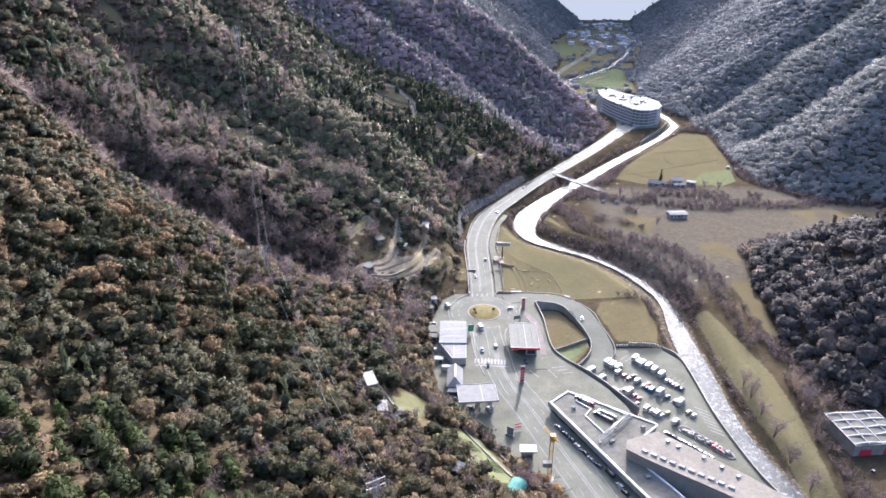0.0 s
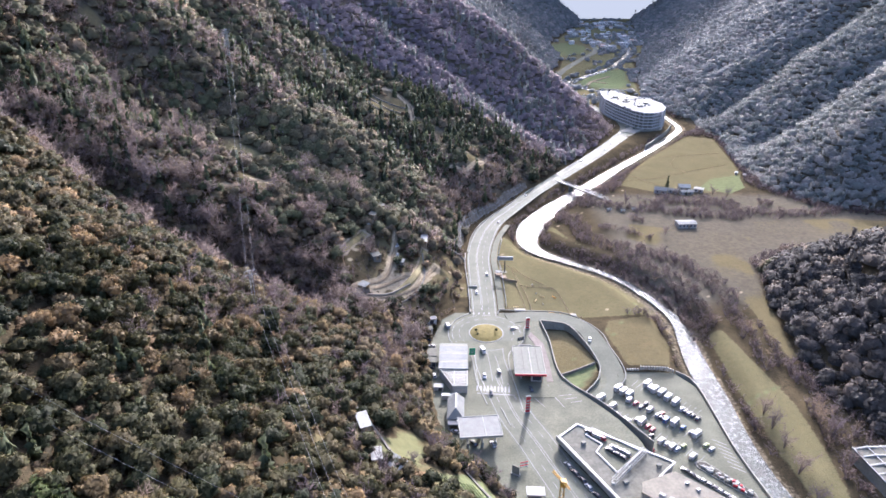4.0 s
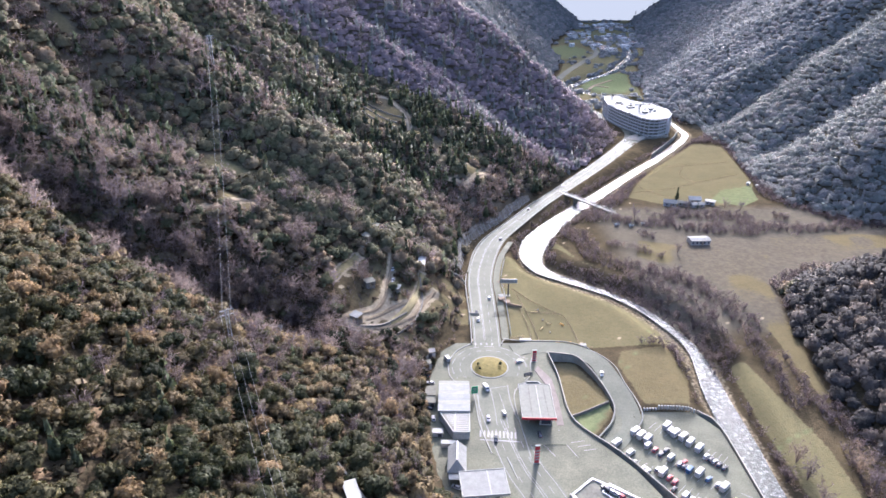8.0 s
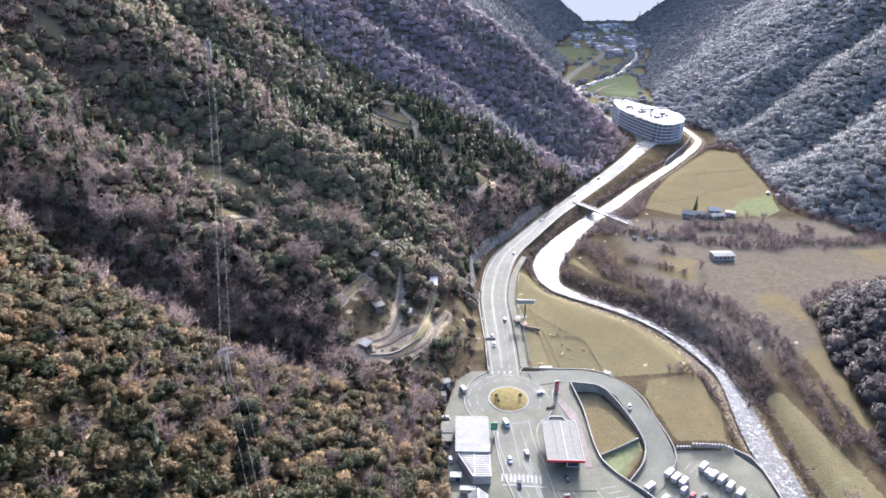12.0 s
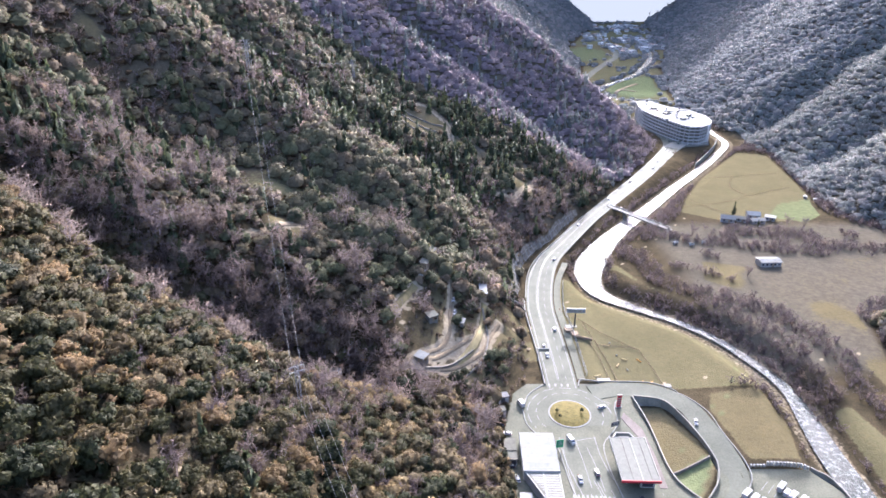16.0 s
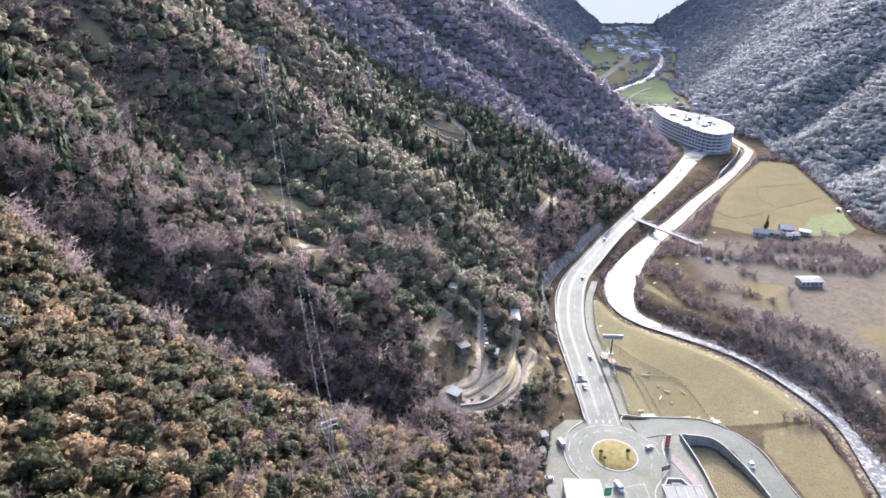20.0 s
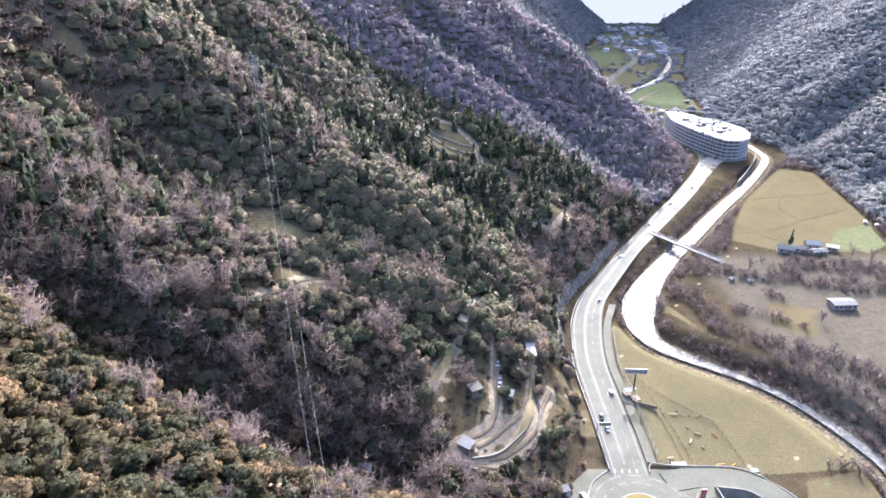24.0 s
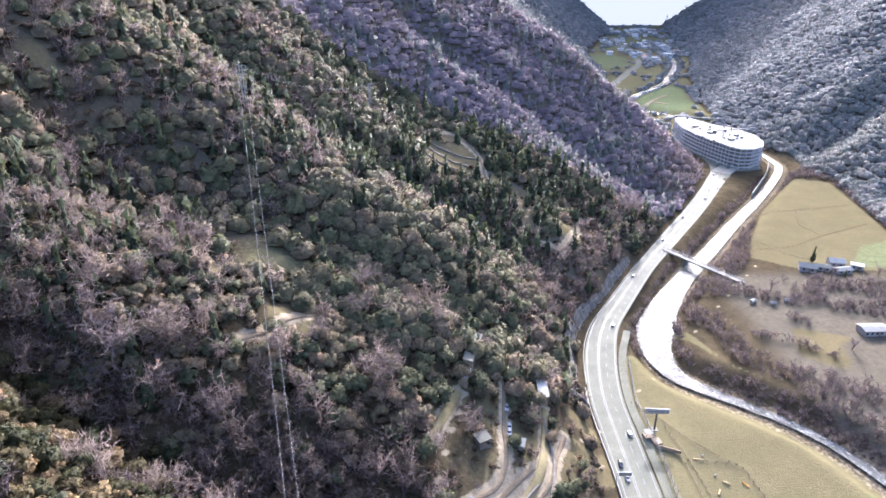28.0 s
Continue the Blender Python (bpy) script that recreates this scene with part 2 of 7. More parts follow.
# Far slopes: base colours made pale and bluish to imitate haze.
DISTANT = leaf_material("grey_green_haze_paled_woods", ((0.0, (0.1374, 0.1515, 0.1488)), (0.5, (0.1719, 0.1824, 0.1769)), (1.0, (0.227, 0.2216, 0.2126))), 0.85, 0.5, 0.0, 0.14)
HAZED_GREEN = leaf_material("hazed_slope_woods", ((0.0, (0.1465, 0.1625, 0.1502)), (0.5, (0.1879, 0.1983, 0.1826)), (1.0, (0.2469, 0.2356, 0.2184))), 0.85, 0.5, 0.0, 0.2)
# Far spur: mauve haze painted into the base colour of the woods.
HAZED_MAUVE = leaf_material("mauve_grey_hazed_woods", ((0.0, (0.1631, 0.1366, 0.1532)), (0.5, (0.2142, 0.1786, 0.194)), (1.0, (0.2794, 0.2298, 0.233))), 0.85, 0.5, 0.0, 0.16)
BARK = mat("bark", (0.13, 0.1, 0.075), 0.9, vary=0.3, grain=2.0, bump=0.3)


# ---- plan of the valley ----
FLOOR_Y = (-400, 100, 150, 210, 300, 480, 700, 1000, 4000)
FLOOR_Z = (2.5, 1.5, 1.0, 0.0, -1.5, -5.0, -8.0, -10.0, -10.0)
TOE_LEFT = ((175, -400), (120, 0), (75, 70), (52, 111), (36, 145), (25, 157), (0, 188), (-5, 215), (-6, 250), (2, 275), (9, 300), (11, 340),
            (15, 372), (24, 396), (41, 424), (64, 464), (95, 515), (124, 559), (159, 616), (174, 650), (172, 702), (158, 770), (125, 850),
            (135, 920), (148, 965), (183, 1062), (205, 1160), (210, 1250), (215, 1370), (250, 1470), (290, 1600), (380, 1850), (430, 2300), (300, 4000))
TOE_RIGHT = ((260, -400), (190, 0), (160, 110), (166, 165), (152, 215), (151, 250), (160, 285), (171, 325), (195, 345), (265, 362), (345, 385),
             (345, 405), (268, 424), (243, 470), (247, 520), (254, 560), (268, 620), (262, 660), (262, 720), (264, 800), (266, 870),
             (280, 940), (302, 1010), (320, 1080), (335, 1150), (390, 1280), (430, 1420), (455, 1560), (500, 1750), (600, 2200), (640, 2700), (600, 4000))


def floor_z(y):
    return np.interp(y, FLOOR_Y, FLOOR_Z)


def from_line(x, y, line):
    """Distance to a line of points, and which side: positive on its left as it runs ahead."""
    best, side = np.full(np.shape(x), 1e9), np.ones(np.shape(x))
    for (ax, ay), (bx, by) in zip(line[:-1], line[1:]):
        ux, uy = bx - ax, by - ay
        length = math.hypot(ux, uy)
        s = np.clip(((x - ax) * ux + (y - ay) * uy) / length**2, 0, 1)
        gap = np.hypot(x - ax - s * ux, y - ay - s * uy)
        cross = ux * (y - ay) - uy * (x - ax)
        near = gap < best
        best, side = np.where(near, gap, best), np.where(near, np.sign(cross), side)
    return best * side


KNOLLS = (  # x, y, reach along, reach across, turn, height
    (-78, 158, 34, 34, 0, 11), (-118, 300, 62, 34, -20, -13), (-140, 338, 30, 26, -10, -20), (-105, 228, 34, 26, 0, -9), (-38, 368, 30, 30, 0, 14),
    (-75, 510, 60, 45, 0, -20), (62, 600, 40, 30, 0, -10), (42, 660, 36, 36, 0, 5), (20, 442, 16, 16, 0, 9), (0, 306, 22, 26, 0, 7),
    (-66, 105, 26, 40, 0, -7), (-165, 360, 24, 20, 0, 10), (-20, 190, 22, 22, 0, 8), (-160, 270, 40, 30, 0, -8))
GULLIES = (  # line, depth, reach
    (((-62, 250), (-80, 247), (-105, 247), (-150, 254), (-210, 268)), 15, 15), (((-25, 414), (-50, 415), (-90, 424), (-150, 440)), 13, 17),
    (((20, 350), (-20, 338), (-55, 330), (-100, 345)), 5, 10), (((110, 560), (60, 560), (10, 575), (-60, 590)), 10, 18), (((-10, 300), (-50, 300), (-90, 314)), 4, 9),
    (((260, 560), (320, 575), (400, 600)), 12, 20), (((262, 680), (330, 700), (430, 740)), 14, 24))
ROAD = ((60, 95), (53, 125), (46, 147), (38, 170), (31, 190), (27, 200), (24, 212), (20, 233), (19.5, 246))
ROAD_AHEAD = ((19.5, 271), (20, 290), (20, 318), (20.5, 342), (25, 370), (33, 395), (47.5, 421), (71.5, 462), (105, 513), (134, 557), (168, 613), (190, 655),
              (192, 705), (172, 770), (148, 850), (149, 915), (163, 962), (199, 1061), (249, 1173), (289, 1258), (306, 1345), (316, 1467), (308, 1560))
RIVER = ((150, -40), (135, 60), (118, 130), (111, 162), (108, 180), (107.5, 200), (109, 225), (110, 247), (112, 267), (112, 287), (101, 315), (89, 331), (73, 345),
         (58, 358), (53, 370), (54, 387), (61, 406), (75, 431), (95, 460), (119, 491), (150, 533), (182, 574), (216, 620), (243, 662), (250, 690),
         (250, 760), (244, 850), (210, 885), (182, 920), (180, 945), (206, 990), (269, 1075), (301, 1139), (356, 1274), (390, 1420), (420, 1600))
LOT = ((57, 219), (69, 227), (77, 237.5), (96, 236), (102, 226), (102, 190), (105, 163), (108, 150), (112, 118), (84, 112), (72, 186), (60, 207))
YARD = ((112, 145, 157, 170, 188, 200, 212, 220, 229, 245, 262, 270, 277), (46, 37.5, 27, 16, 2, -2, -4, -4.5, -4.5, -5, -4.5, -1, 6), (70, 60, 66, 70, 68, 63, 55, 50, 46.2, 46.2, 45, 44.5, 44))  # y, west and east edge
PIT = ((44, 267), (56, 267), (63, 250), (65, 243), (64.5, 236), (62, 230), (55.5, 222.3), (50.5, 218.5), (46, 229), (46.5, 252))
RAMP_FOOT = ((57, 213), (64, 222), (70, 232), (69, 240), (66, 240), (65.2, 236), (62.3, 229), (56, 221.6), (51.4, 217.4))
MEADOWS = {  # name: outline, and how green
    "paddock": (((30, 279), (28.5, 300), (29, 340), (33, 367), (42, 374), (49, 357), (62, 347), (83, 330), (98, 311), (106, 288), (97, 281), (65, 278)), 0.12),
    "lower": (((74, 266), (78, 276), (101, 281), (103, 260), (96, 240), (78, 240)), 0.0),
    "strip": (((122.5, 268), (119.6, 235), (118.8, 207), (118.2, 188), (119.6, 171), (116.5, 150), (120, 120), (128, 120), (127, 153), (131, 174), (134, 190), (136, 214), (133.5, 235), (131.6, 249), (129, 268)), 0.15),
    "bank": (((68, 400), (80, 362), (98, 345), (92, 352), (74, 372), (64, 392)), 0.1),
    "middle": (((120, 396), (150, 385), (196, 381), (172, 340), (166, 310), (160, 283), (152, 243), (148, 246), (150, 283), (148, 325), (135, 350), (112, 372)), 0.0),
    "upper": (((136, 476), (150, 505), (183, 562), (240, 632), (262, 620), (250, 553), (240, 505), (222, 470), (200, 458), (160, 458)), 0.08),
    "orchard": (((196, 470), (212, 492), (236, 500), (228, 470), (210, 455)), 0.75),
    "far": (((190, 925), (213, 985), (265, 1050), (288, 1040), (262, 920), (240, 880), (215, 893)), 0.95),
    "distant": (((220, 1364), (214, 1200), (262, 1240), (290, 1330), (262, 1413)), 0.7),
    "pit": (PIT, 0.0), "side": (((190, 366), (260, 382), (335, 392), (260, 405), (200, 400)), 0.0),
    "hill_high": (((-60, 474), (-52, 490), (-37, 503), (-22, 482), (-24, 456), (-40, 441), (-50, 446)), 0.0), "hill_low": (((-6, 474), (24, 491), (36, 481), (24, 448), (14, 432), (-2, 434)), 0.0),
    "hill_glade": (((-116, 328), (-100, 342), (-81, 344), (-84, 326), (-107, 314)), 0.2),
    "pit_low": (((47.5, 228), (50, 221), (55, 227), (60, 234), (63, 239), (54, 233.6)), 0.85),
    "garden": (((0, 151), (6, 161), (12, 164), (21, 144), (19, 134), (12, 129)), 0.75),
    "garden_high": (((-19, 154), (-9, 166), (-5, 158), (-8, 149), (-13, 145)), 0.45)}
TRACKS = (((-46, 280), (-42, 291), (-38, 302)), ((-31, 322), (-28, 334)), ((-23, 326), (-23, 306), (-24, 295), (-24, 284), (-27, 275), (-33, 269), (-39, 263), (-38, 259)),
          ((-9, 309), (-10, 301), (-13, 286), (-17, 277), (-21, 270)), ((-3, 303), (-7, 294), (-10, 284), (-14, 277), (-22, 268), (-28, 264)), ((-31, 267), (-26, 272), (-21, 278), (-16, 284)),
          ((-40, 258), (-28, 262), (-19, 264)), ((-98, 285), (-91, 294), (-83, 306), (-79, 319)), ((-58, 471), (-51, 494), (-37, 502), (-24, 489), (-20, 467)), ((36, 478), (29, 453), (17, 430), (6, 428)),)
CLEARINGS = ((-87, 300, 10), (-98, 325, 9), (-172, 350, 7), (-40, 470, 15), (-30, 485, 12), (22, 446, 10), (10, 300, 13), (6, 318, 9), (-44, 288, 6), (-39, 300, 5), (-150, 120, 6),
             (-30, 138, 5), (-24, 130, 4), (-42, 120, 4), (-14, 470, 9), (-20, 154, 9), (0, 150, 9), (-8, 164, 8), (14, 145, 8), (-112, 312, 8))

TERRACES = ((-44, 262), (-47, 285), (-42, 300), (-30, 318), (-12, 318), (4, 312), (10, 300), (8, 282), (0, 268), (-18, 258), (-34, 256))


def spline(points, step):
    """A smooth line through points, with a point about every step metres."""
    p = np.array([points[0], *points, points[-1]], float)
    p[0], p[-1] = 2 * p[1] - p[2], 2 * p[-2] - p[-3]
    out = []
    for a, b, c, d in zip(p[:-3], p[1:-2], p[2:-1], p[3:]):
        count = max(1, round(float(np.linalg.norm(c - b)) / step))
        for s in np.arange(count)[:, None] / count:
            out.append(0.5 * (2 * b + (c - a) * s + (2 * a - 5 * b + 4 * c - d) * s**2 + (3 * b - a - 3 * c + d) * s**3)[...])
    return np.array([o.ravel() for o in out] + [p[-2]])


def inside(x, y, outline):
    """How far inside an outline, in metres: negative outside."""
    hit = np.zeros(np.shape(x), bool)
    loop = [*outline, outline[0]]
    for (ax, ay), (bx, by) in zip(loop[:-1], loop[1:]):
        if ay != by:
            hit ^= ((ay > y) != (by > y)) & (x < (bx - ax) * (y - ay) / (by - ay) + ax)
    gap = np.abs(from_line(x, y, loop))
    return np.where(hit, gap, -gap)


def ease(v, lo, hi):
    s = np.clip((v - lo) / (hi - lo), 0, 1)
    return s * s * (3 - 2 * s)


def lattice(ix, iy, seed):
    v = np.sin(ix * 127.1 + iy * 311.7 + seed * 74.7) * 43758.5453
    return v - np.floor(v)


def rough(x, y, size, seed=0, octaves=4):
    """Smooth random relief, about -1 to 1."""
    total, gain = 0, 1.0
    for k in range(octaves):
        u, v = x / size * 2**k + 13.7 * k, y / size * 2**k - 7.3 * k
        i, j = np.floor(u), np.floor(v)
        a, b = u - i, v - j
        a, b = a * a * (3 - 2 * a), b * b * (3 - 2 * b)
        low = lattice(i, j, seed) * (1 - a) + lattice(i + 1, j, seed) * a
        high = lattice(i, j + 1, seed) * (1 - a) + lattice(i + 1, j + 1, seed) * a
        total = total + gain * (2 * (low * (1 - b) + high * b) - 1)
        gain *= 0.5
    return total / 1.6


RIVER_LINE = spline(RIVER, 6.0)


def river_z(y):
    return floor_z(y) - np.interp(y, (100, 250, 330, 420, 700), (9.0, 8.4, 5.6, 4.6, 3.5))


def ground_z(x, y):
    x, y = np.asarray(x, float), np.asarray(y, float)
    z = floor_z(y)
    left, right = from_line(x, y, TOE_LEFT), -from_line(x, y, TOE_RIGHT)
    east = ease(x - np.interp(y, (100, 147, 190, 246, 271, 370, 421, 513, 613, 705, 850), (70, 62, 50, 40, 33, 38, 58, 118, 182, 205, 182)), 0, 10)
    z = z - east * (1 - ease(y, 700, 900)) * np.interp(y, (200, 285, 320), (5.6, 3.4, 1.5))
    h = 0.76 * np.clip(left, 0, 110) + 0.68 * np.clip(left - 110, 0, None) * (1 - 0.25 * ease(y, 700, 1500))
    k = 0
    for cx, cy, along, across, turn, height in KNOLLS:
        c, s = math.cos(radians(turn)), math.sin(radians(turn))
        u, v = (x - cx) * c + (y - cy) * s, (y - cy) * c - (x - cx) * s
        k = k + height * np.exp(-0.5 * ((u / along) ** 2 + (v / across) ** 2))
    slope = np.clip(left / 18, 0, 1)
    for line, depth, reach in GULLIES[:5]:
        k = k - depth * np.exp(-((from_line(x, y, line) / reach) ** 2))
    z = z + h + slope * k
    for line, depth, reach in GULLIES[5:]:
        z = z - np.clip(right / 30, 0, 1) * depth * np.exp(-((from_line(x, y, line) / reach) ** 2))
    z = z + 0.64 * np.clip(right - 2, 0, 140) + 0.72 * np.clip(right - 142, 0, None)
    z = z + 420 * ease(y, 2500, 3300)
    high = np.clip(np.maximum(left, right) / 60, 0, 1)
    z = z + high * (rough(x, y, 42, 3) * 4.0 + rough(x, y, 150, 5, 2) * 12 * ease(np.maximum(left, right), 90, 260))
    z = z + rough(x, y, 9, 8, 3) * (0.12 + 0.5 * high)
    bed = np.abs(from_line(x, y, RIVER_LINE))
    cut = 1 - ease(bed, 6.5, 17)
    z = z * (1 - cut) + cut * (river_z(y) - 0.8)
    yards = (y > 113) & (y < 276) & (x > np.interp(y, YARD[0], YARD[1]) + 0.8) & (x < np.interp(y, YARD[0], YARD[2]) - 0.4)
    z = np.where(yards, np.minimum(z, floor_z(y) - 0.45), z)
    lot, pit = inside(x, y, LOT), inside(x, y, PIT)
    z = np.where(lot > -0.5, -6.3, z)
    z = np.where(inside(x, y, RAMP_FOOT) > -1.5, np.minimum(z, -6.9), z)
    z = np.where(pit > -1, -4.6 + 0.1 * rough(x, y, 5), z)
    return z


# ---- ground ----
def grow(start, stop, step, rate):
    out, v = [], start
    while v < stop:
        out.append(v)
        v += step
        step *= rate
    return out + [stop]


def sheet(name, verts, faces, material, smooth=True):
    me = bpy.data.meshes.new(name)
    me.from_pydata(verts, [], faces)
    me.materials.append(material)
    if smooth:
        me.shade_smooth()
    me.update()
    return new(name, me)


def thing(name, x, y, z, turn=0.0, label="", category="", group="", kind=""):
    ob = new(name)
    ob.empty_display_size = 0.2
    ob.matrix_world = pose(x, y, z, 0, 0, turn)
    return tagged(ob, label, category, group, kind)


def build_ground():
    xs = np.array([-v for v in grow(80, 1600, 3.0, 1.045)][::-1] + list(np.arange(-78, 262, 2.0)) + grow(262, 2200, 3.0, 1.045))
    ys = np.array([-v for v in grow(-70, 400, 6.0, 1.15)][::-1] + list(np.arange(72, 470, 2.0)) + grow(470, 4400, 2.4, 1.022))
    gx, gy = np.meshgrid(xs, ys)
    gz = ground_z(gx, gy)
    w = len(xs)
    verts = np.stack([gx, gy, gz], -1).reshape(-1, 3)
    i = (np.arange(len(ys) - 1)[:, None] * w + np.arange(w - 1)).ravel()
    faces = np.stack([i, i + 1, i + 1 + w, i + w], -1)
    ob = sheet("ground", verts.tolist(), faces.tolist(), GROUND)
    x, y = verts[:, 0], verts[:, 1]
    cover = np.zeros((len(verts), 4), np.float32)
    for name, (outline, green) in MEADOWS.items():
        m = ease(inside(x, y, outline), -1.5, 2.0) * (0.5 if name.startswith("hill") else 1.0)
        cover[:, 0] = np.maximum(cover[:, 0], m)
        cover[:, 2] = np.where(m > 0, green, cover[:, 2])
    for cx, cy, r in CLEARINGS:
        m = 0.75 * (1 - ease(np.hypot(x - cx, (y - cy) * 1.3), r * 0.5, r * 1.1))
        cover[:, 0] = np.maximum(cover[:, 0], m)
    m = ease(inside(x, y, TERRACES), -2, 4) * (0.35 + 0.5 * ease(rough(x, y, 12, 59, 2), -0.3, 0.4))
    cover[:, 0] = np.maximum(cover[:, 0], m)
    for line in TRACKS:
        cover[:, 1] = np.maximum(cover[:, 1], 1 - ease(np.abs(from_line(x, y, line)), 1.2, 3.0))
    bed = np.abs(from_line(x, y, RIVER_LINE))
    cover[:, 1] = np.maximum(cover[:, 1], 0.45 * (1 - ease(bed, 7, 9)))
    floor = ease(-np.maximum(from_line(x, y, TOE_LEFT), -from_line(x, y, TOE_RIGHT)), 2, 10) * ease(y, 740, 800)
    cover[:, 2] = np.where(cover[:, 0] < floor, np.clip(0.1 + 0.5 * rough(x, y, 70, 61, 2), 0, 0.5), cover[:, 2])
    cover[:, 0] = np.maximum(cover[:, 0], floor)
    fallow = ease(x, 95, 112) * ease(y, 282, 300) * (1 - ease(y, 445, 462)) * ease(from_line(x, y, TOE_RIGHT), -1, 3)
    cover[:, 0] *= 1 - fallow * (0.05 + 0.6 * ease(rough(x, y, 28, 63, 2), -0.15, 0.25))
    cover[:, 3] = 1
    me = ob.data
    attr = me.color_attributes.new("cover", "FLOAT_COLOR", "POINT")
    attr.data.foreach_set("color", cover.ravel())
    slope = np.maximum(from_line(x, y, TOE_LEFT), -from_line(x, y, TOE_RIGHT))
    # Fallow fields, plus haze painted as slopes that pale up the valley.
    fallow_haze = np.maximum(0.7 * fallow, 0.7 * ease(y, 280, 400) * ease(slope, 0, 12))
    fallow_haze = np.maximum(fallow_haze, ease(y, 500, 900) * ease(slope, 0, 12))
    me.attributes.new("fallow_haze", "FLOAT", "POINT").data.foreach_set("value", fallow_haze.astype(np.float32))
    return tagged(ob, "dry winter meadows and leaf-strewn wooded slopes of a valley", "ground", kind="structure")


build_ground()


# ---- woods ----
def spray(rng, count, lobes, size, flat=0.0):
    """Small leaf sprays, one triangle each, over a crown of lobes (x, y, z, r, squash)."""
    lobes = np.array(lobes, float)
    pick = rng.choice(len(lobes), count, p=lobes[:, 3] ** 2 / (lobes[:, 3] ** 2).sum())
    lob = lobes[pick]
    d = rng.normal(size=(count, 3))
    d /= np.linalg.norm(d, axis=1)[:, None]
    d[:, 2] = np.where(d[:, 2] < -0.35, -d[:, 2], d[:, 2])
    at_ = lob[:, :3] + d * lob[:, 3:4] * rng.uniform(0.72, 1.06, (count, 1)) * np.stack([np.ones(count), np.ones(count), lob[:, 4]], -1)
    u = rng.normal(size=(count, 3))
    u = u - d * (u * d).sum(1)[:, None] * rng.uniform(0.35, 1.0, (count, 1))
    u /= np.linalg.norm(u, axis=1)[:, None]
    v = np.cross(d, u) + 0.35 * rng.normal(size=(count, 3))
    v /= np.linalg.norm(v, axis=1)[:, None]
    s = size * rng.uniform(0.6, 1.3, (count, 1))
    tri = np.stack([at_ - u * s * 0.6 - v * s * 0.4, at_ + u * s * 0.6 - v * s * 0.3, at_ + v * s * 0.75 + u * s * rng.uniform(-0.3, 0.3, (count, 1))], 1)
    return tri.reshape(-1, 3)


def core(lobes, rings=3, sides=6, shrink=0.76):
    """A rough closed body inside each lobe, as triangles."""
    out = []
    for x, y, z, r, q in lobes:
        row = []
        for k in range(rings + 1):
            a = math.pi * k / rings
            row.append([(x + shrink * r * math.sin(a) * math.cos(2 * math.pi * j / sides + k), y + shrink * r * math.sin(a) * math.sin(2 * math.pi * j / sides + k),
                         z + shrink * r * q * math.cos(a)) for j in range(sides)])
        for k in range(rings):
            for j in range(sides):
                a, b, c, d = row[k][j], row[k][(j + 1) % sides], row[k + 1][(j + 1) % sides], row[k + 1][j]
                if k > 0:
                    out += [a, d, b]
                if k < rings - 1:
                    out += [b, d, c]
    return np.array(out)


def oak_crown(seed, count, size, lobes_n=7, rings=3, sides=6):
    """An evergreen oak of unit width about 1: a lumpy crown."""
    rng = np.random.default_rng(seed)
    lobes = [(0, 0, 0.55, 0.34, 0.9)]
    for k in range(lobes_n):
        a, r = 2 * math.pi * (k + rng.uniform(0, 0.6)) / lobes_n, rng.uniform(0.2, 0.34)
        lobes.append((r * math.cos(a), r * math.sin(a), rng.uniform(0.32, 0.72), rng.uniform(0.16, 0.25), 0.85))
    return np.concatenate([core(lobes[:1] if count < 60 else lobes, rings, sides), spray(rng, count, lobes, size)])


def dome_crown(seed, rings=3, sides=7, sprays=16, size=0.22, body=1.0):
    """A tree seen from far off: a lumpy low dome."""
    rng = np.random.default_rng(seed)
    row = []
    for k in range(rings + 1):
        a = 0.5 * math.pi * k / rings * 1.15
        r = 0.56 * body * math.sin(a) * rng.uniform(0.8, 1.2, sides)
        row.append([(r[j] * math.cos(2 * math.pi * (j + 0.5 * k) / sides), r[j] * math.sin(2 * math.pi * (j + 0.5 * k) / sides), 0.35 + 0.5 * body * math.cos(a) * rng.uniform(0.85, 1.15)) for j in range(sides)])
    out = []
    for k in range(rings):
        for j in range(sides):
            a, b, c, d = row[k][j], row[k][(j + 1) % sides], row[k + 1][(j + 1) % sides], row[k + 1][j]
            out += [b, d, c] + ([a, d, b] if k else [])
    lobes = [(0, 0, 0.45, 0.5, 0.8)] + [(0.3 * math.cos(2.1 * k + seed), 0.3 * math.sin(2.1 * k + seed), rng.uniform(0.4, 0.62), 0.27, 0.85) for k in range(3)]
    return np.concatenate([np.array(out), spray(rng, sprays, lobes, size)])


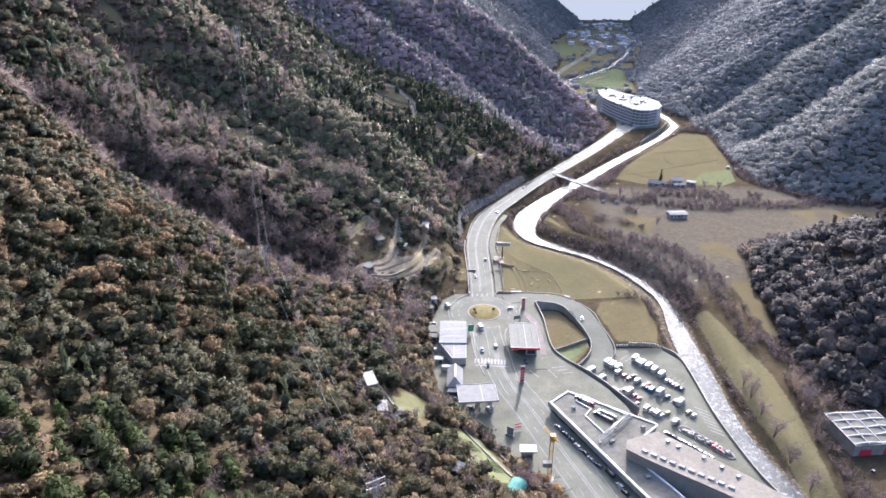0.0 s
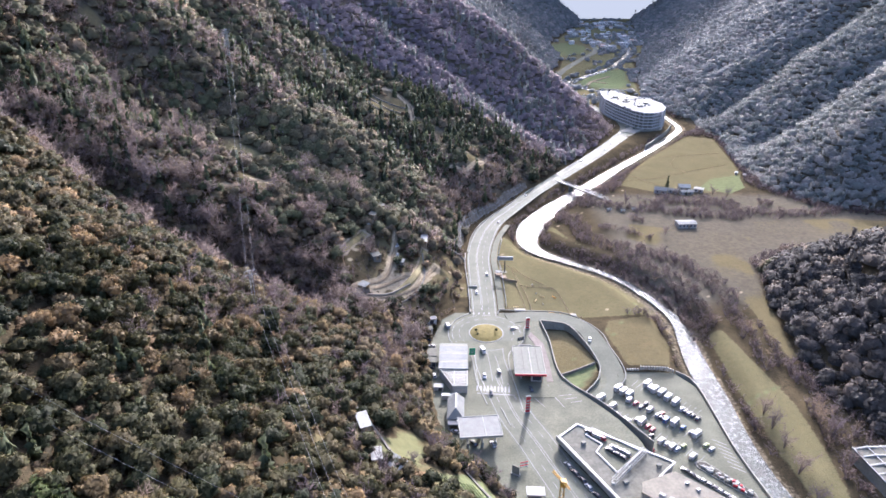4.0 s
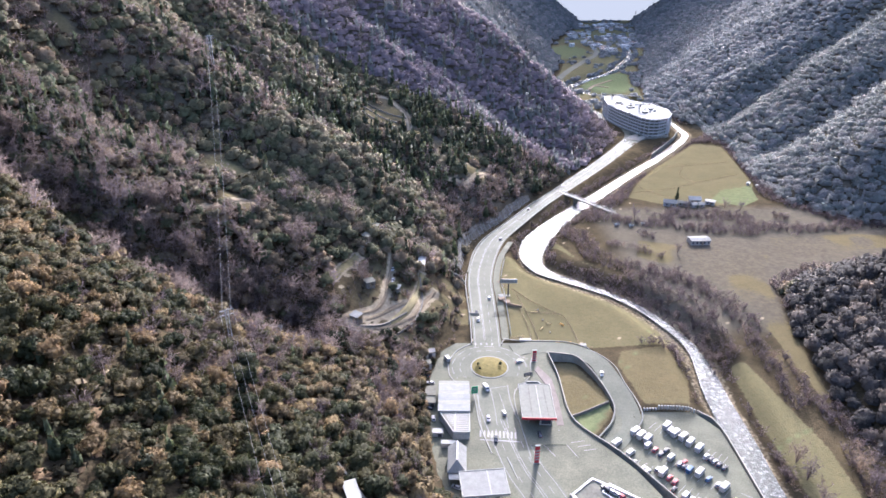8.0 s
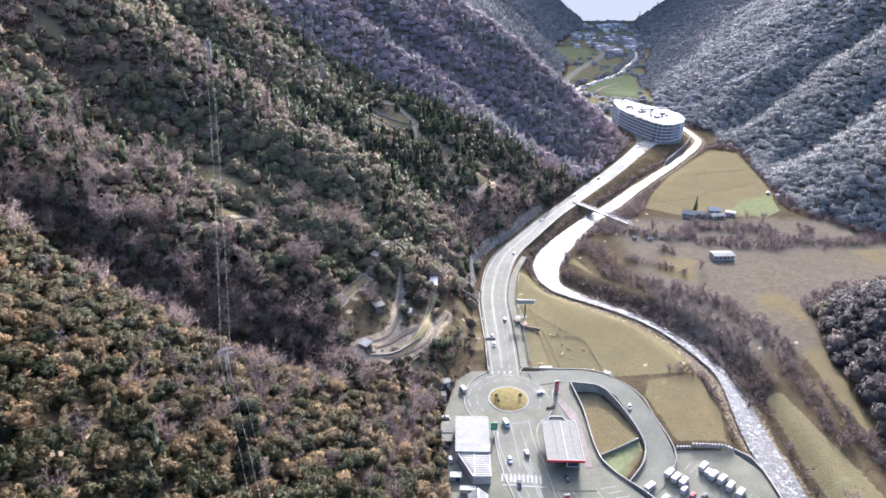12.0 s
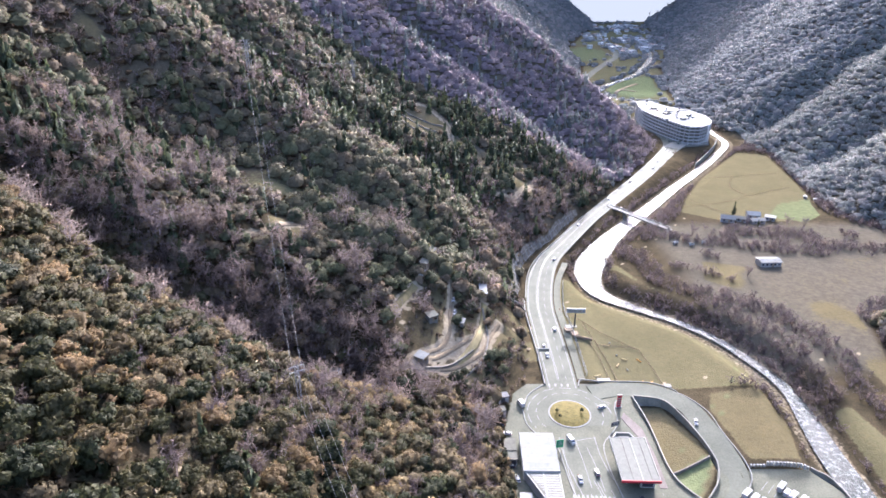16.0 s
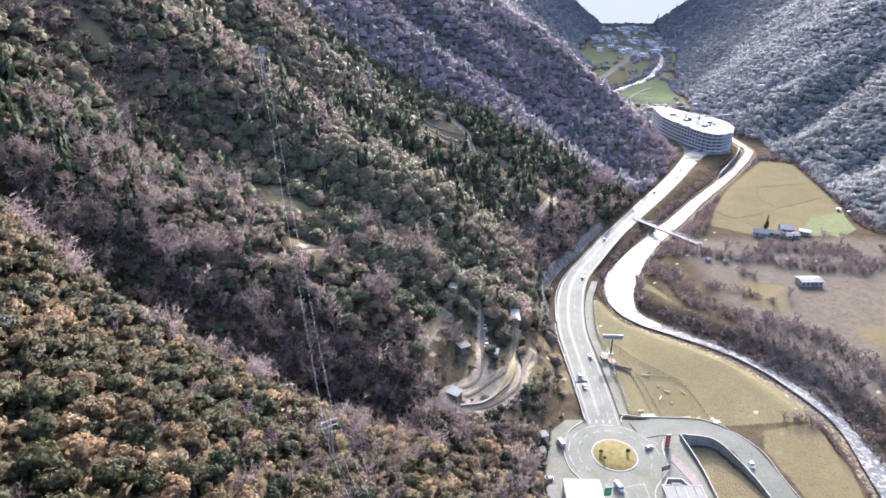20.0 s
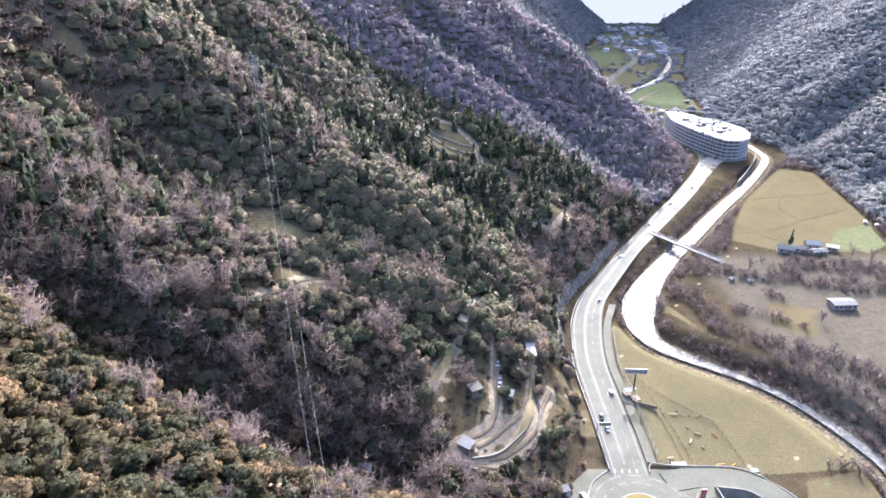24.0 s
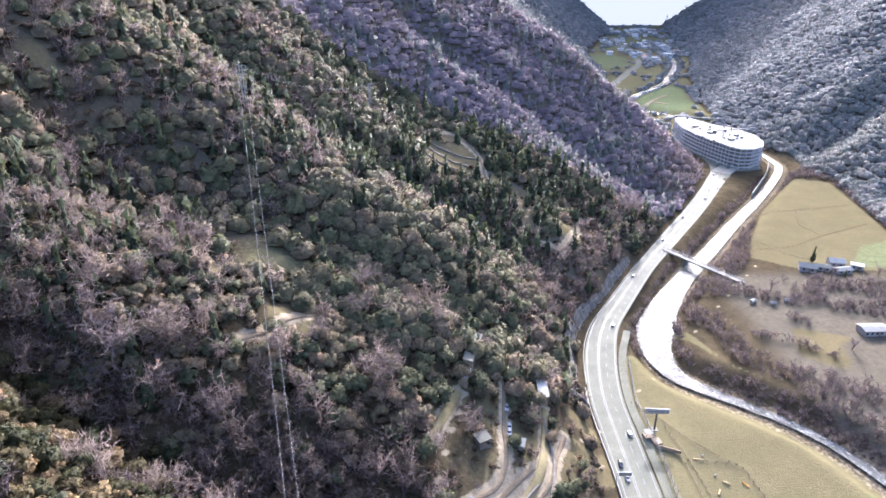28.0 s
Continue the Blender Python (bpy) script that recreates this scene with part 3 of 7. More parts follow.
def bare_crown(seed, count, thick=0.012, stems=7, forks=16):
    """Bare branches: limbs that fan up and out from a short stem, with a veil of twigs round them."""
    rng = np.random.default_rng(seed)
    out = []
    limbs = []
    for k in range(stems):
        a, lean = rng.uniform(0, 6.28), rng.uniform(0.15, 0.75)
        limbs.append((np.zeros(3), np.array((0.42 * lean * math.cos(a), 0.42 * lean * math.sin(a), rng.uniform(0.5, 0.8))), thick * 2.0))
    for k in range(forks):
        b0, b1, _ = limbs[rng.integers(0, stems)]
        start = b0 + (b1 - b0) * rng.uniform(0.4, 1.0)
        way = rng.normal(size=3) * (0.6, 0.6, 0.3) + (start[0] * 1.5, start[1] * 1.5, 0.4)
        limbs.append((start, start + way / np.linalg.norm(way) * rng.uniform(0.18, 0.34), thick * 1.2))
    twigs = []
    for k in range(count):
        b0, b1, _ = limbs[rng.integers(0, len(limbs))]
        start = b0 + (b1 - b0) * rng.uniform(0.45, 1.1)
        way = rng.normal(size=3) * (0.7, 0.7, 0.5) + (start[0], start[1], 0.35)
        twigs.append((start, start + way / np.linalg.norm(way) * rng.uniform(0.08, 0.2), thick * rng.uniform(0.6, 1.3)))
    for b0, b1, t in limbs + twigs:
        side = np.cross(b1 - b0, rng.normal(size=3))
        side *= t / np.linalg.norm(side)
        out += [b0 - side, b0 + side, b1]
    return np.array(out)


def pine_crown(seed, count, size):
    """A slim conifer: whorls of sprays round a leader."""
    rng = np.random.default_rng(seed)
    lobes = [(0, 0, z, 0.3 * (1 - z) + 0.05, 0.7) for z in np.linspace(0.2, 0.95, 6)]
    return np.concatenate([core(lobes[::2], 2, 5), spray(rng, count, lobes, size)])


def trunk_tris(height, r0, r1, sides=5, bend=(0.05, 0.03)):
    out = []
    for j in range(sides):
        a, b = 2 * math.pi * j / sides, 2 * math.pi * (j + 1) / sides
        p = [(r0 * math.cos(t), r0 * math.sin(t), -0.12) for t in (a, b)] + [(bend[0] + r1 * math.cos(t), bend[1] + r1 * math.sin(t), height) for t in (b, a)]
        out += [p[0], p[1], p[2], p[0], p[2], p[3]]
    return np.array(out)


def soft_normals(proto, seed=0, up=0.0):
    """Normals that follow the crown as a whole more than each spray."""
    rng = np.random.default_rng(seed)
    out = proto - (0, 0, 0.36)
    out /= np.linalg.norm(out, axis=1)[:, None] + 1e-6
    out = out + (0, 0, up) + 0.3 * np.repeat(rng.normal(size=(len(proto) // 3, 3)), 3, 0)
    return out / np.linalg.norm(out, axis=1)[:, None]


def unit(v):
    return v / (np.linalg.norm(v, axis=1)[:, None] + 1e-6)


def scatter(x0, x1, y0, y1, step, seed):
    rng = np.random.default_rng(seed)
    gx, gy = np.meshgrid(np.arange(x0, x1, step), np.arange(y0, y1, step))
    x = (gx + rng.uniform(-0.48, 0.48, gx.shape) * step).ravel()
    y = (gy + rng.uniform(-0.48, 0.48, gy.shape) * step).ravel()
    seen = (x > -0.78 * y - 25) & (x < 0.80 * y + 40)
    return x[seen], y[seen], rng


def plant(name, protos, x, y, width, tall, tint, rng, material, label, category="trees", sink=0.1, up=0.25):
    """Joins many plants of a few shapes into one mesh."""
    if len(x) == 0:
        return
    z = ground_z(x, y)
    lean = np.stack([ground_z(x - 9, y) - ground_z(x + 9, y), ground_z(x, y - 9) - ground_z(x, y + 9), np.full(len(x), 18.0)], -1)
    lean /= np.linalg.norm(lean, axis=1)[:, None]
    pick = rng.integers(0, len(protos), len(x))
    turn = rng.uniform(0, 6.283, len(x))
    parts, tints, normals = [], [], []
    for k, proto in enumerate(protos):
        s = pick == k
        if not s.any():
            continue
        c, n_ = np.cos(turn[s])[:, None], np.sin(turn[s])[:, None]
        px, py, pz = proto[:, 0][None], proto[:, 1][None], proto[:, 2][None]
        w = width[s][:, None]
        v = np.stack([(px * c - py * n_) * w + x[s][:, None], (px * n_ + py * c) * w + y[s][:, None], (pz - sink) * tall[s][:, None] + z[s][:, None]], -1)
        parts.append(v.reshape(-1, 3))
        nx, ny, nz = soft_normals(proto, k).T
        normals.append((np.stack([nx[None] * c - ny[None] * n_, nx[None] * n_ + ny[None] * c, np.broadcast_to(nz[None], v.shape[:2])], -1) + up * lean[s][:, None]).reshape(-1, 3))
        tints.append(np.repeat(tint[s], len(proto)))
    v, t = np.concatenate(parts).astype(np.float32), np.concatenate(tints).astype(np.float32)
    me = bpy.data.meshes.new(name)
    count = len(v) // 3
    me.vertices.add(len(v))
    me.vertices.foreach_set("co", v.ravel())
    me.loops.add(len(v))
    me.loops.foreach_set("vertex_index", np.arange(len(v), dtype=np.int32))
    me.polygons.add(count)
    me.polygons.foreach_set("loop_start", np.arange(0, len(v), 3, dtype=np.int32))
    me.attributes.new("tint", "FLOAT", "POINT").data.foreach_set("value", t)
    me.materials.append(material)
    me.update(calc_edges=True)
    me.attributes.new("custom_normal", "FLOAT_VECTOR", "POINT").data.foreach_set("vector", unit(np.concatenate(normals)).astype(np.float32).ravel())
    return tagged(new(name, me), label, category, kind="stuff")


ROAD_LINE = np.concatenate([spline(ROAD, 4.0), spline(ROAD_AHEAD, 6.0)])
BRIDGE = ((88, 484), (115, 443))
PINE_GROVE = ((-90, 30), (-84, 78), (-62, 88), (-42, 94), (-28, 84), (-20, 30))


def open_ground(x, y, tracks=True):
    """Where no tree stands: meadows, roads, water, yards."""
    clear = np.zeros(len(x), bool)
    for name, (outline, _) in MEADOWS.items():
        clear |= (inside(x, y, outline) > -1.0) & (rough(x, y, 8, 55, 2) > (0.0 if name.startswith("hill") else -9))
    clear |= np.abs(from_line(x, y, ROAD_LINE)) < np.where(y > 271, 8.5, 11)
    clear |= np.abs(from_line(x, y, RIVER_LINE)) < 8.0
    clear |= (x > -3) & (x < 76) & (y > 185) & (y < 280)
    clear |= (inside(x, y, LOT) > -3) | ((x > 24) & (x < 112) & (y > 90) & (y < 225) & (inside(x, y, LOT) < 60) & (from_line(x, y, TOE_LEFT) < -2) & (x < 103))
    clear |= np.abs(from_line(x, y, BRIDGE)) < 4
    clear |= (inside(x, y, TERRACES) > 0) & (rough(x, y, 11, 57, 2) > -0.12)
    clear |= (x > 137) & (x < 178) & (y > 150) & (y < 190)
    clear |= np.hypot((x - 208) / 1.2, y - 690) < 52
    clear |= (np.hypot(x - 20, y - 130) < 6) | (np.hypot(x - 34, y - 146) < 8)
    clear |= (y > 345) & (y < 470) & (x < 100) & (from_line(x, y, TOE_LEFT) > -12) & (from_line(x, y, TOE_LEFT) < 6 + 4 * rough(x, y, 14, 51, 2)) & (rough(x, y, 7, 53, 2) > -0.45)
    if tracks:
        for line in TRACKS:
            clear |= np.abs(from_line(x, y, line)) < 2.2
        for cx, cy, r in CLEARINGS:
            clear |= np.hypot(x - cx, (y - cy) * 1.3) < r * 0.85
    return clear


# From MIDDLE outward the leaf colours are paled to stand for haze.
NEAR, MIDDLE, SPUR, FAR = (EVERGREEN, BARE, PINE), (HAZE_PALED_OAK, ASHEN, PINE), (HAZED_MAUVE, HAZED_MAUVE, HAZED_GREEN), (DISTANT, DISTANT, DISTANT)


def woods():
    oak_near = [oak_crown(k, 270, 0.088, 8, 3, 5) for k in range(6)]
    oak_mid = [dome_crown(10 + k, 3, 7, 95, 0.16, 0.84) for k in range(5)]
    bare_near = [bare_crown(30 + k, 230, 0.008, 8, 22) for k in range(4)]
    bare_mid = [bare_crown(40 + k, 110, 0.015) for k in range(3)]
    oak_far = [dome_crown(100 + k, 2, 6, 46, 0.18, 0.82) for k in range(5)]
    dome = [dome_crown(90 + k, 2, 6, 16, 0.24, 0.85) for k in range(6)]
    speck = [dome_crown(110 + k, 2, 5, 7, 0.3, 0.92) for k in range(6)]
    pine_near = [pine_crown(56 + k, 260, 0.075) for k in range(4)]
    pine_mid = [pine_crown(50 + k, 50, 0.25) for k in range(3)]

    # the oaks that the camera passes nearest, one by one
    def single(x, y, wide, rng):
        crowns, stems = [], []
        for k, proto in enumerate(oak_near):
            me = bpy.data.meshes.new("crown")
            me.from_pydata(proto.tolist(), [], [(i, i + 1, i + 2) for i in range(0, len(proto), 3)])
            me.attributes.new("custom_normal", "FLOAT_VECTOR", "POINT").data.foreach_set("vector", soft_normals(proto, k).astype(np.float32).ravel())
            me.materials.append(EVERGREEN)
            crowns.append(me)
            t = trunk_tris(0.45, 0.05, 0.03)
            stem = bpy.data.meshes.new("trunk")
            stem.from_pydata(t.tolist(), [], [(i, i + 1, i + 2) for i in range(0, len(t), 3)])
            stem.materials.append(BARK)
            stems.append(stem)
        for px, py, pz, w in zip(x, y, ground_z(x, y), wide):
            k = int(rng.integers(0, 6))
            ob = thing("oak_tree", px, py, float(pz) - 0.3, float(rng.uniform(0, 360)), "evergreen oak tree with dense lumpy crown on the slope", "tree", "oaks on the near slope")
            ob.scale = (5.2 * w, 5.2 * w, 6.0 * w)
            for name, me in (("trunk", stems[k]), ("crown", crowns[k])):
                o = new(name, me)
                o.parent = ob

    # the wooded slope beside the road, out to the second spur
    def slope(tag, x0, x1, y0, y1, step, oaks, bares, seed, kinds, where=None, up=0.25, sink=0.1, spread=1.0, low=1.0, spires=None):
        x, y, rng = scatter(x0, x1, y0, y1, step, seed)
        left, right = from_line(x, y, TOE_LEFT), -from_line(x, y, TOE_RIGHT)
        ok = ((left > 1.0) | (right > 1.0)) & ~open_ground(x, y)
        if y0 >= 520:  # above the lower slopes the woods thin out
            ok[ok] = ground_z(x[ok], y[ok]) < 172 - 0.034 * y[ok]
        if where is not None:
            ok &= where(x, y)
        x, y, left = x[ok], y[ok], left[ok]
        stand = rough(x, y, 60, 11, 3) + 0.35 * rng.normal(size=len(x))
        foot = (left > 0) & (left < 26)
        gully = np.exp(-(((x + 60) / 50) ** 2 + ((y - 275) / 22) ** 2))
        leafless = stand + 0.55 * foot + 0.9 * gully > np.interp(y, (290, 340, 430, 470), (0.55, 0.36, 0.36, 0.5))
        pines = ~leafless & (rough(x, y, 70, 23, 2) + 0.4 * rng.normal(size=len(x)) > np.where((x > 150) | (tag == "near slope"), 0.9, np.interp(y, (300, 440, 520), (0.45, 0.3, 0.2))))
        grove = inside(x, y, PINE_GROVE) + 6 * rough(x, y, 14, 29, 2) > 0
        pines &= ~grove
        leafless &= ~(grove & (stand < 0.9))
        oak = ~leafless & ~pines
        wide = rng.uniform(0.62, 1.4, len(x)) * spread
        if tag == "near slope":
            grove &= oak & (rng.uniform(size=len(x)) < 0.7)
            oak &= ~grove
            plant("pine_grove", pine_near, x[grove], y[grove], 7.0 * wide[grove], 6.0 * wide[grove], rng.uniform(0, 0.99, grove.sum()), rng, YOUNG_PINE, "dense green pine grove on the near slope", sink=0.15, up=0.3)
        if tag == "near slope":
            lone = oak & (x > -96) & (x < -42) & (y > 122) & (y < 184)
            single(x[lone], y[lone], wide[lone], rng)
            oak &= ~lone
        tint = np.clip(0.33 + 0.28 * rough(x, y, 45, 17, 3) + 0.24 * rng.normal(size=len(x)), 0.0, 0.99)
        if tag == "near slope":
            golden = leafless & (rng.uniform(size=len(x)) < 0.35)
            leafless &= ~golden
            plant("golden_woods", oaks, x[golden], y[golden], 4.6 * wide[golden], 4.6 * wide[golden], tint[golden], rng, GOLDEN, "dry golden-brown winter trees on the " + tag, up=up)
        plant("oak_woods", oaks, x[oak], y[oak], 5.4 * wide[oak] * (step / 4.2) ** (0.85 if step < 8 else 1.0), low * 4.8 * wide[oak] * (step / 4.2) ** 0.75, tint[oak], rng, kinds[0], "evergreen oak woods with some russet crowns on the " + tag, sink=sink, up=up)
        plant("bare_woods", bares, x[leafless], y[leafless], 6.2 * wide[leafless] * (step / 4.2) ** 0.8, low * 6.4 * wide[leafless] * (step / 4.2) ** 0.8, tint[leafless], rng, kinds[1],
              "leafless grey-brown winter trees on the " + tag, sink=sink, up=up)
        plant("pine_woods", spires or pine_mid, x[pines], y[pines], 4.6 * wide[pines] * step / 4.2, low * 8.0 * wide[pines] * step / 4.2, tint[pines], rng, kinds[2], "dark pine trees among oaks on the " + tag, sink=sink, up=up)

    def beyond(x, y):
        return (from_line(x, y, ((-10, 266), *GULLIES[0][0])) < -6) | (y > 290)

    slope("near slope", -230, 60, 45, 300, 3.9, oak_near, bare_near, 1, NEAR, lambda x, y: ~beyond(x, y), 0.2, 0.1, 1.0, 1.3)
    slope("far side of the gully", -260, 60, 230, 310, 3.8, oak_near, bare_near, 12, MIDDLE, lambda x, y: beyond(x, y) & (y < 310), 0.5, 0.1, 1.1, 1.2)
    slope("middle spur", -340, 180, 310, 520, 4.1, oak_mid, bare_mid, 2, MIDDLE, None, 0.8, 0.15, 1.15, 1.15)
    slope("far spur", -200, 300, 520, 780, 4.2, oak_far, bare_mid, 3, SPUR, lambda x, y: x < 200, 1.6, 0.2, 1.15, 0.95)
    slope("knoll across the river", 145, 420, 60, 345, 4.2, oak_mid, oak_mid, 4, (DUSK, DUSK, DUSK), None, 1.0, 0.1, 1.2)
    slope("slope across the river", 180, 560, 345, 520, 4.2, oak_far, dome, 5, (HAZED_GREEN, HAZED_GREEN, HAZED_GREEN), None, 1.6, 0.2, 1.15, 0.9)
    slope("shaded slope across the river", 200, 760, 520, 760, 4.4, oak_far, dome, 6, (HAZED_GREEN, HAZED_GREEN, HAZED_GREEN), lambda x, y: x > 230, 1.6, 0.2, 1.15, 0.95)
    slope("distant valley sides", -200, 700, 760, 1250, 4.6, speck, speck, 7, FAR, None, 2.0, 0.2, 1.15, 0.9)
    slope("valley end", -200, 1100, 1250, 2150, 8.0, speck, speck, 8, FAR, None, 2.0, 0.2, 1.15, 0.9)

    # copses and hedgerows on the valley floor up the valley
    x, y, rng = scatter(100, 620, 780, 1950, 7.0, 81)
    floor = (from_line(x, y, TOE_LEFT) < -2) & (from_line(x, y, TOE_RIGHT) > 2) & (np.abs(from_line(x, y, ROAD_LINE)) > 9) & (np.abs(from_line(x, y, RIVER_LINE)) > 7)
    for field in ("far", "distant"):
        floor &= inside(x, y, MEADOWS[field][0]) < -2
    keep = floor & ((rough(x, y, 60, 83, 2) + 0.25 * rng.normal(size=len(x)) > 0.32) | (np.abs(from_line(x, y, RIVER_LINE)) < 12)) & (np.hypot((x - 208) / 1.2, y - 700) > 75)
    x, y = x[keep], y[keep]
    size = rng.uniform(0.6, 1.4, len(x))
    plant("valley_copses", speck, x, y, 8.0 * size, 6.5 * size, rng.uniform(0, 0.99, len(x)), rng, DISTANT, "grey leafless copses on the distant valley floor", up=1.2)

    # low scrub that fills the gaps between the crowns
    shrub = [oak_crown(60 + k, 26, 0.34, 4, 2, 4) for k in range(4)]

    def undergrowth(tag, x0, x1, y0, y1, step, seed, size, material, where):
        x, y, rng = scatter(x0, x1, y0, y1, step, seed)
        keep = (from_line(x, y, TOE_LEFT) > 0.5) & where(x, y) & ~open_ground(x, y) & (rng.uniform(size=len(x)) < 0.88)
        x, y = x[keep], y[keep]
        s = rng.uniform(0.6, 1.5, len(x)) * size
        tint = np.clip(0.42 + 0.3 * rough(x, y, 26, 67, 3) + 0.2 * rng.normal(size=len(x)), 0, 0.99)
        plant("scrub", shrub, x, y, 2.4 * s, 1.7 * s, tint, rng, material, "brown and olive winter scrub between trees on the " + tag, "bushes", 0.15, 0.7)

    undergrowth("near slope", -230, 60, 60, 300, 2.5, 71, 1.0, SCRUB, lambda x, y: ~beyond(x, y))
    undergrowth("middle slope", -330, 130, 230, 520, 3.3, 72, 1.35, SCRUB, lambda x, y: beyond(x, y) | (y > 290))

    # tall leafless trees in the gully and on its far side
    tall = [bare_crown(80 + k, 280, 0.007, 11, 44) for k in range(4)]
    x, y, rng = scatter(-170, -8, 232, 330, 4.4, 41)
    near = (np.abs(from_line(x, y, GULLIES[0][0])) < 18) & beyond(x, y + 3)
    keep = (near | (rng.uniform(size=len(x)) < 0.28)) & ~open_ground(x, y) & (from_line(x, y, TOE_LEFT) > 2) & (rough(x, y, 30, 43, 2) > -0.5)
    x, y = x[keep], y[keep]
    size = rng.uniform(0.6, 1.5, len(x))
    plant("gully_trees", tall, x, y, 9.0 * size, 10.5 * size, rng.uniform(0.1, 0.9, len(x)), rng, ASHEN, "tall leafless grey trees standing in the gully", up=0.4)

    # russet leafless trees on the foot of the near slope, above the yards
    x, y, rng = scatter(-40, 40, 120, 262, 3.6, 45)
    left = from_line(x, y, TOE_LEFT)
    keep = (left > 1) & (left < 24) & ~open_ground(x, y) & (rng.uniform(size=len(x)) < 0.75)
    x, y = x[keep], y[keep]
    size = rng.uniform(0.6, 1.2, len(x))
    half = rng.uniform(size=len(x)) < 0.5
    for pick, protos, material in ((half, bare_near + tall[:2], BARE), (~half, oak_mid, GOLDEN)):
        plant("roadside_trees", protos, x[pick], y[pick], 5.0 * size[pick], 6.0 * size[pick], rng.uniform(0.3, 0.99, pick.sum()), rng, material, "russet and golden winter trees above the roadside yards", up=0.5)

    # brown scrub and thin saplings on the terraces above the road
    x, y, rng = scatter(-50, 14, 254, 322, 2.6, 49)
    keep = (inside(x, y, TERRACES) > -1) & (rng.uniform(size=len(x)) < 0.62)
    for line in TRACKS:
        keep &= np.abs(from_line(x, y, line)) > 1.6
    x, y = x[keep], y[keep]
    size = rng.uniform(0.5, 1.3, len(x))
    for pick, protos, material, high in ((rng.uniform(size=len(x)) < 0.6, bare_near, BARE, 3.6), (rng.uniform(size=len(x)) < 0.35, shrub, SCRUB, 1.4)):
        plant("terrace_scrub", protos, x[pick], y[pick], 2.5 * size[pick], high * size[pick], rng.uniform(0.2, 0.95, pick.sum()), rng, material, "brown leafless scrub and saplings on the terraced slope", "bushes", up=0.5)

    # thickets along the river and between the fields
    hedges = ((((88, 281.5), (96, 281), (104.5, 278)), 1.4), (((104.5, 276), (104, 262), (103.5, 246)), 2.2), (((72, 412), (81, 407), (86, 391), (85, 373), (95, 360), (111, 352), (125, 345), (140, 325), (143, 290)), 6.5), (((100, 389), (114, 382), (126, 371)), 2.6), (((104, 436), (114, 430), (135, 424), (152, 418), (174, 410), (200, 408)), 6.0),
              (((135, 420), (146, 430), (160, 440), (176, 440), (200, 432)), 7.0), (((72, 421), (63, 389), (62, 371), (73, 351)), 3.2), (((140, 292), (138, 262), (137, 240)), 4.0), (((196, 420), (230, 412), (262, 416)), 6.0))
    x, y, rng = scatter(40, 320, 60, 760, 2.6, 9)
    gap = from_line(x, y, RIVER_LINE)
    by_river = (np.abs(gap) < np.where(gap > 0, np.where(y < 300, 11, 11.5), np.where((y > 225) & (y < 300), 17, np.where(y < 300, 22, np.where((y > 345) & (y < 425), 13, 24)))))
    belt = np.zeros(len(x), bool)
    for line, reach in hedges:
        belt |= np.abs(from_line(x, y, line)) < reach * (1 + 0.5 * rough(x, y, 12, 31, 2))
    edge = (from_line(x, y, TOE_RIGHT) > -1) & (from_line(x, y, TOE_RIGHT) < np.where(y < 215, 30, 9))
    single_ones = (y > 395) & (y < 452) & (x > 100) & (rough(x, y, 16, 35, 2) > 0.42)
    dry = belt | ~open_ground(x, y, False) | ((gap < 0) & (gap > -9) & (y > 262) & (y < 352))
    keep = (by_river | belt | edge | single_ones) & dry & (np.abs(gap) > np.where((gap < 0) & (y > 262) & (y < 352), 2.0, np.where(y > 440, 4.2, 8.0))) & (from_line(x, y, TOE_LEFT) < 0) & (from_line(x, y, TOE_RIGHT) > -2)
    keep &= ~((y < 245) & (x < 106)) & (rng.uniform(size=len(x)) < 0.92) & (np.hypot(x - 154.5, y - 390) > 12) & (np.hypot(x - 174, (y - 460) * 1.4) > 22)
    x, y = x[keep], y[keep]
    size = rng.uniform(0.5, 1.5, len(x))
    plant("riverside_thicket", bare_mid, x, y, 4.6 * size, 3.9 * size, np.clip(0.2 + 0.2 * rng.normal(size=len(x)), 0, 0.95), rng, BARE,
          "purple-brown leafless thicket of willow and alder along the river", "bushes", up=0.4)


woods()


# ---- water, roads ----
def ribbon(name, line, width, z_of, material, lift=0.0, thick=0.0):
    """A strip along a line; width is a number or one for each point; with thick, it has sides."""
    line = np.asarray(line, float)
    way = np.gradient(line, axis=0)
    way /= np.linalg.norm(way, axis=1)[:, None]
    side = np.stack([-way[:, 1], way[:, 0]], -1)
    half = np.broadcast_to(np.asarray(width, float) / 2, len(line))[:, None]
    z = z_of(line[:, 0], line[:, 1]) + lift
    a, b = line + side * half, line - side * half
    rows = [np.c_[a, z], np.c_[b, z]]
    if thick:
        rows = [np.c_[a, z - thick], *rows, np.c_[b, z - thick]]
    n, k = len(line), len(rows)
    verts = np.stack(rows, 1).reshape(-1, 3)
    faces = [(i * k + j, i * k + j + 1, (i + 1) * k + j + 1, (i + 1) * k + j) for i in range(n - 1) for j in range(k - 1)]
    return sheet(name, verts.tolist(), [f[::-1] for f in faces], material, not thick)


def road_z(x, y):
    return floor_z(y)


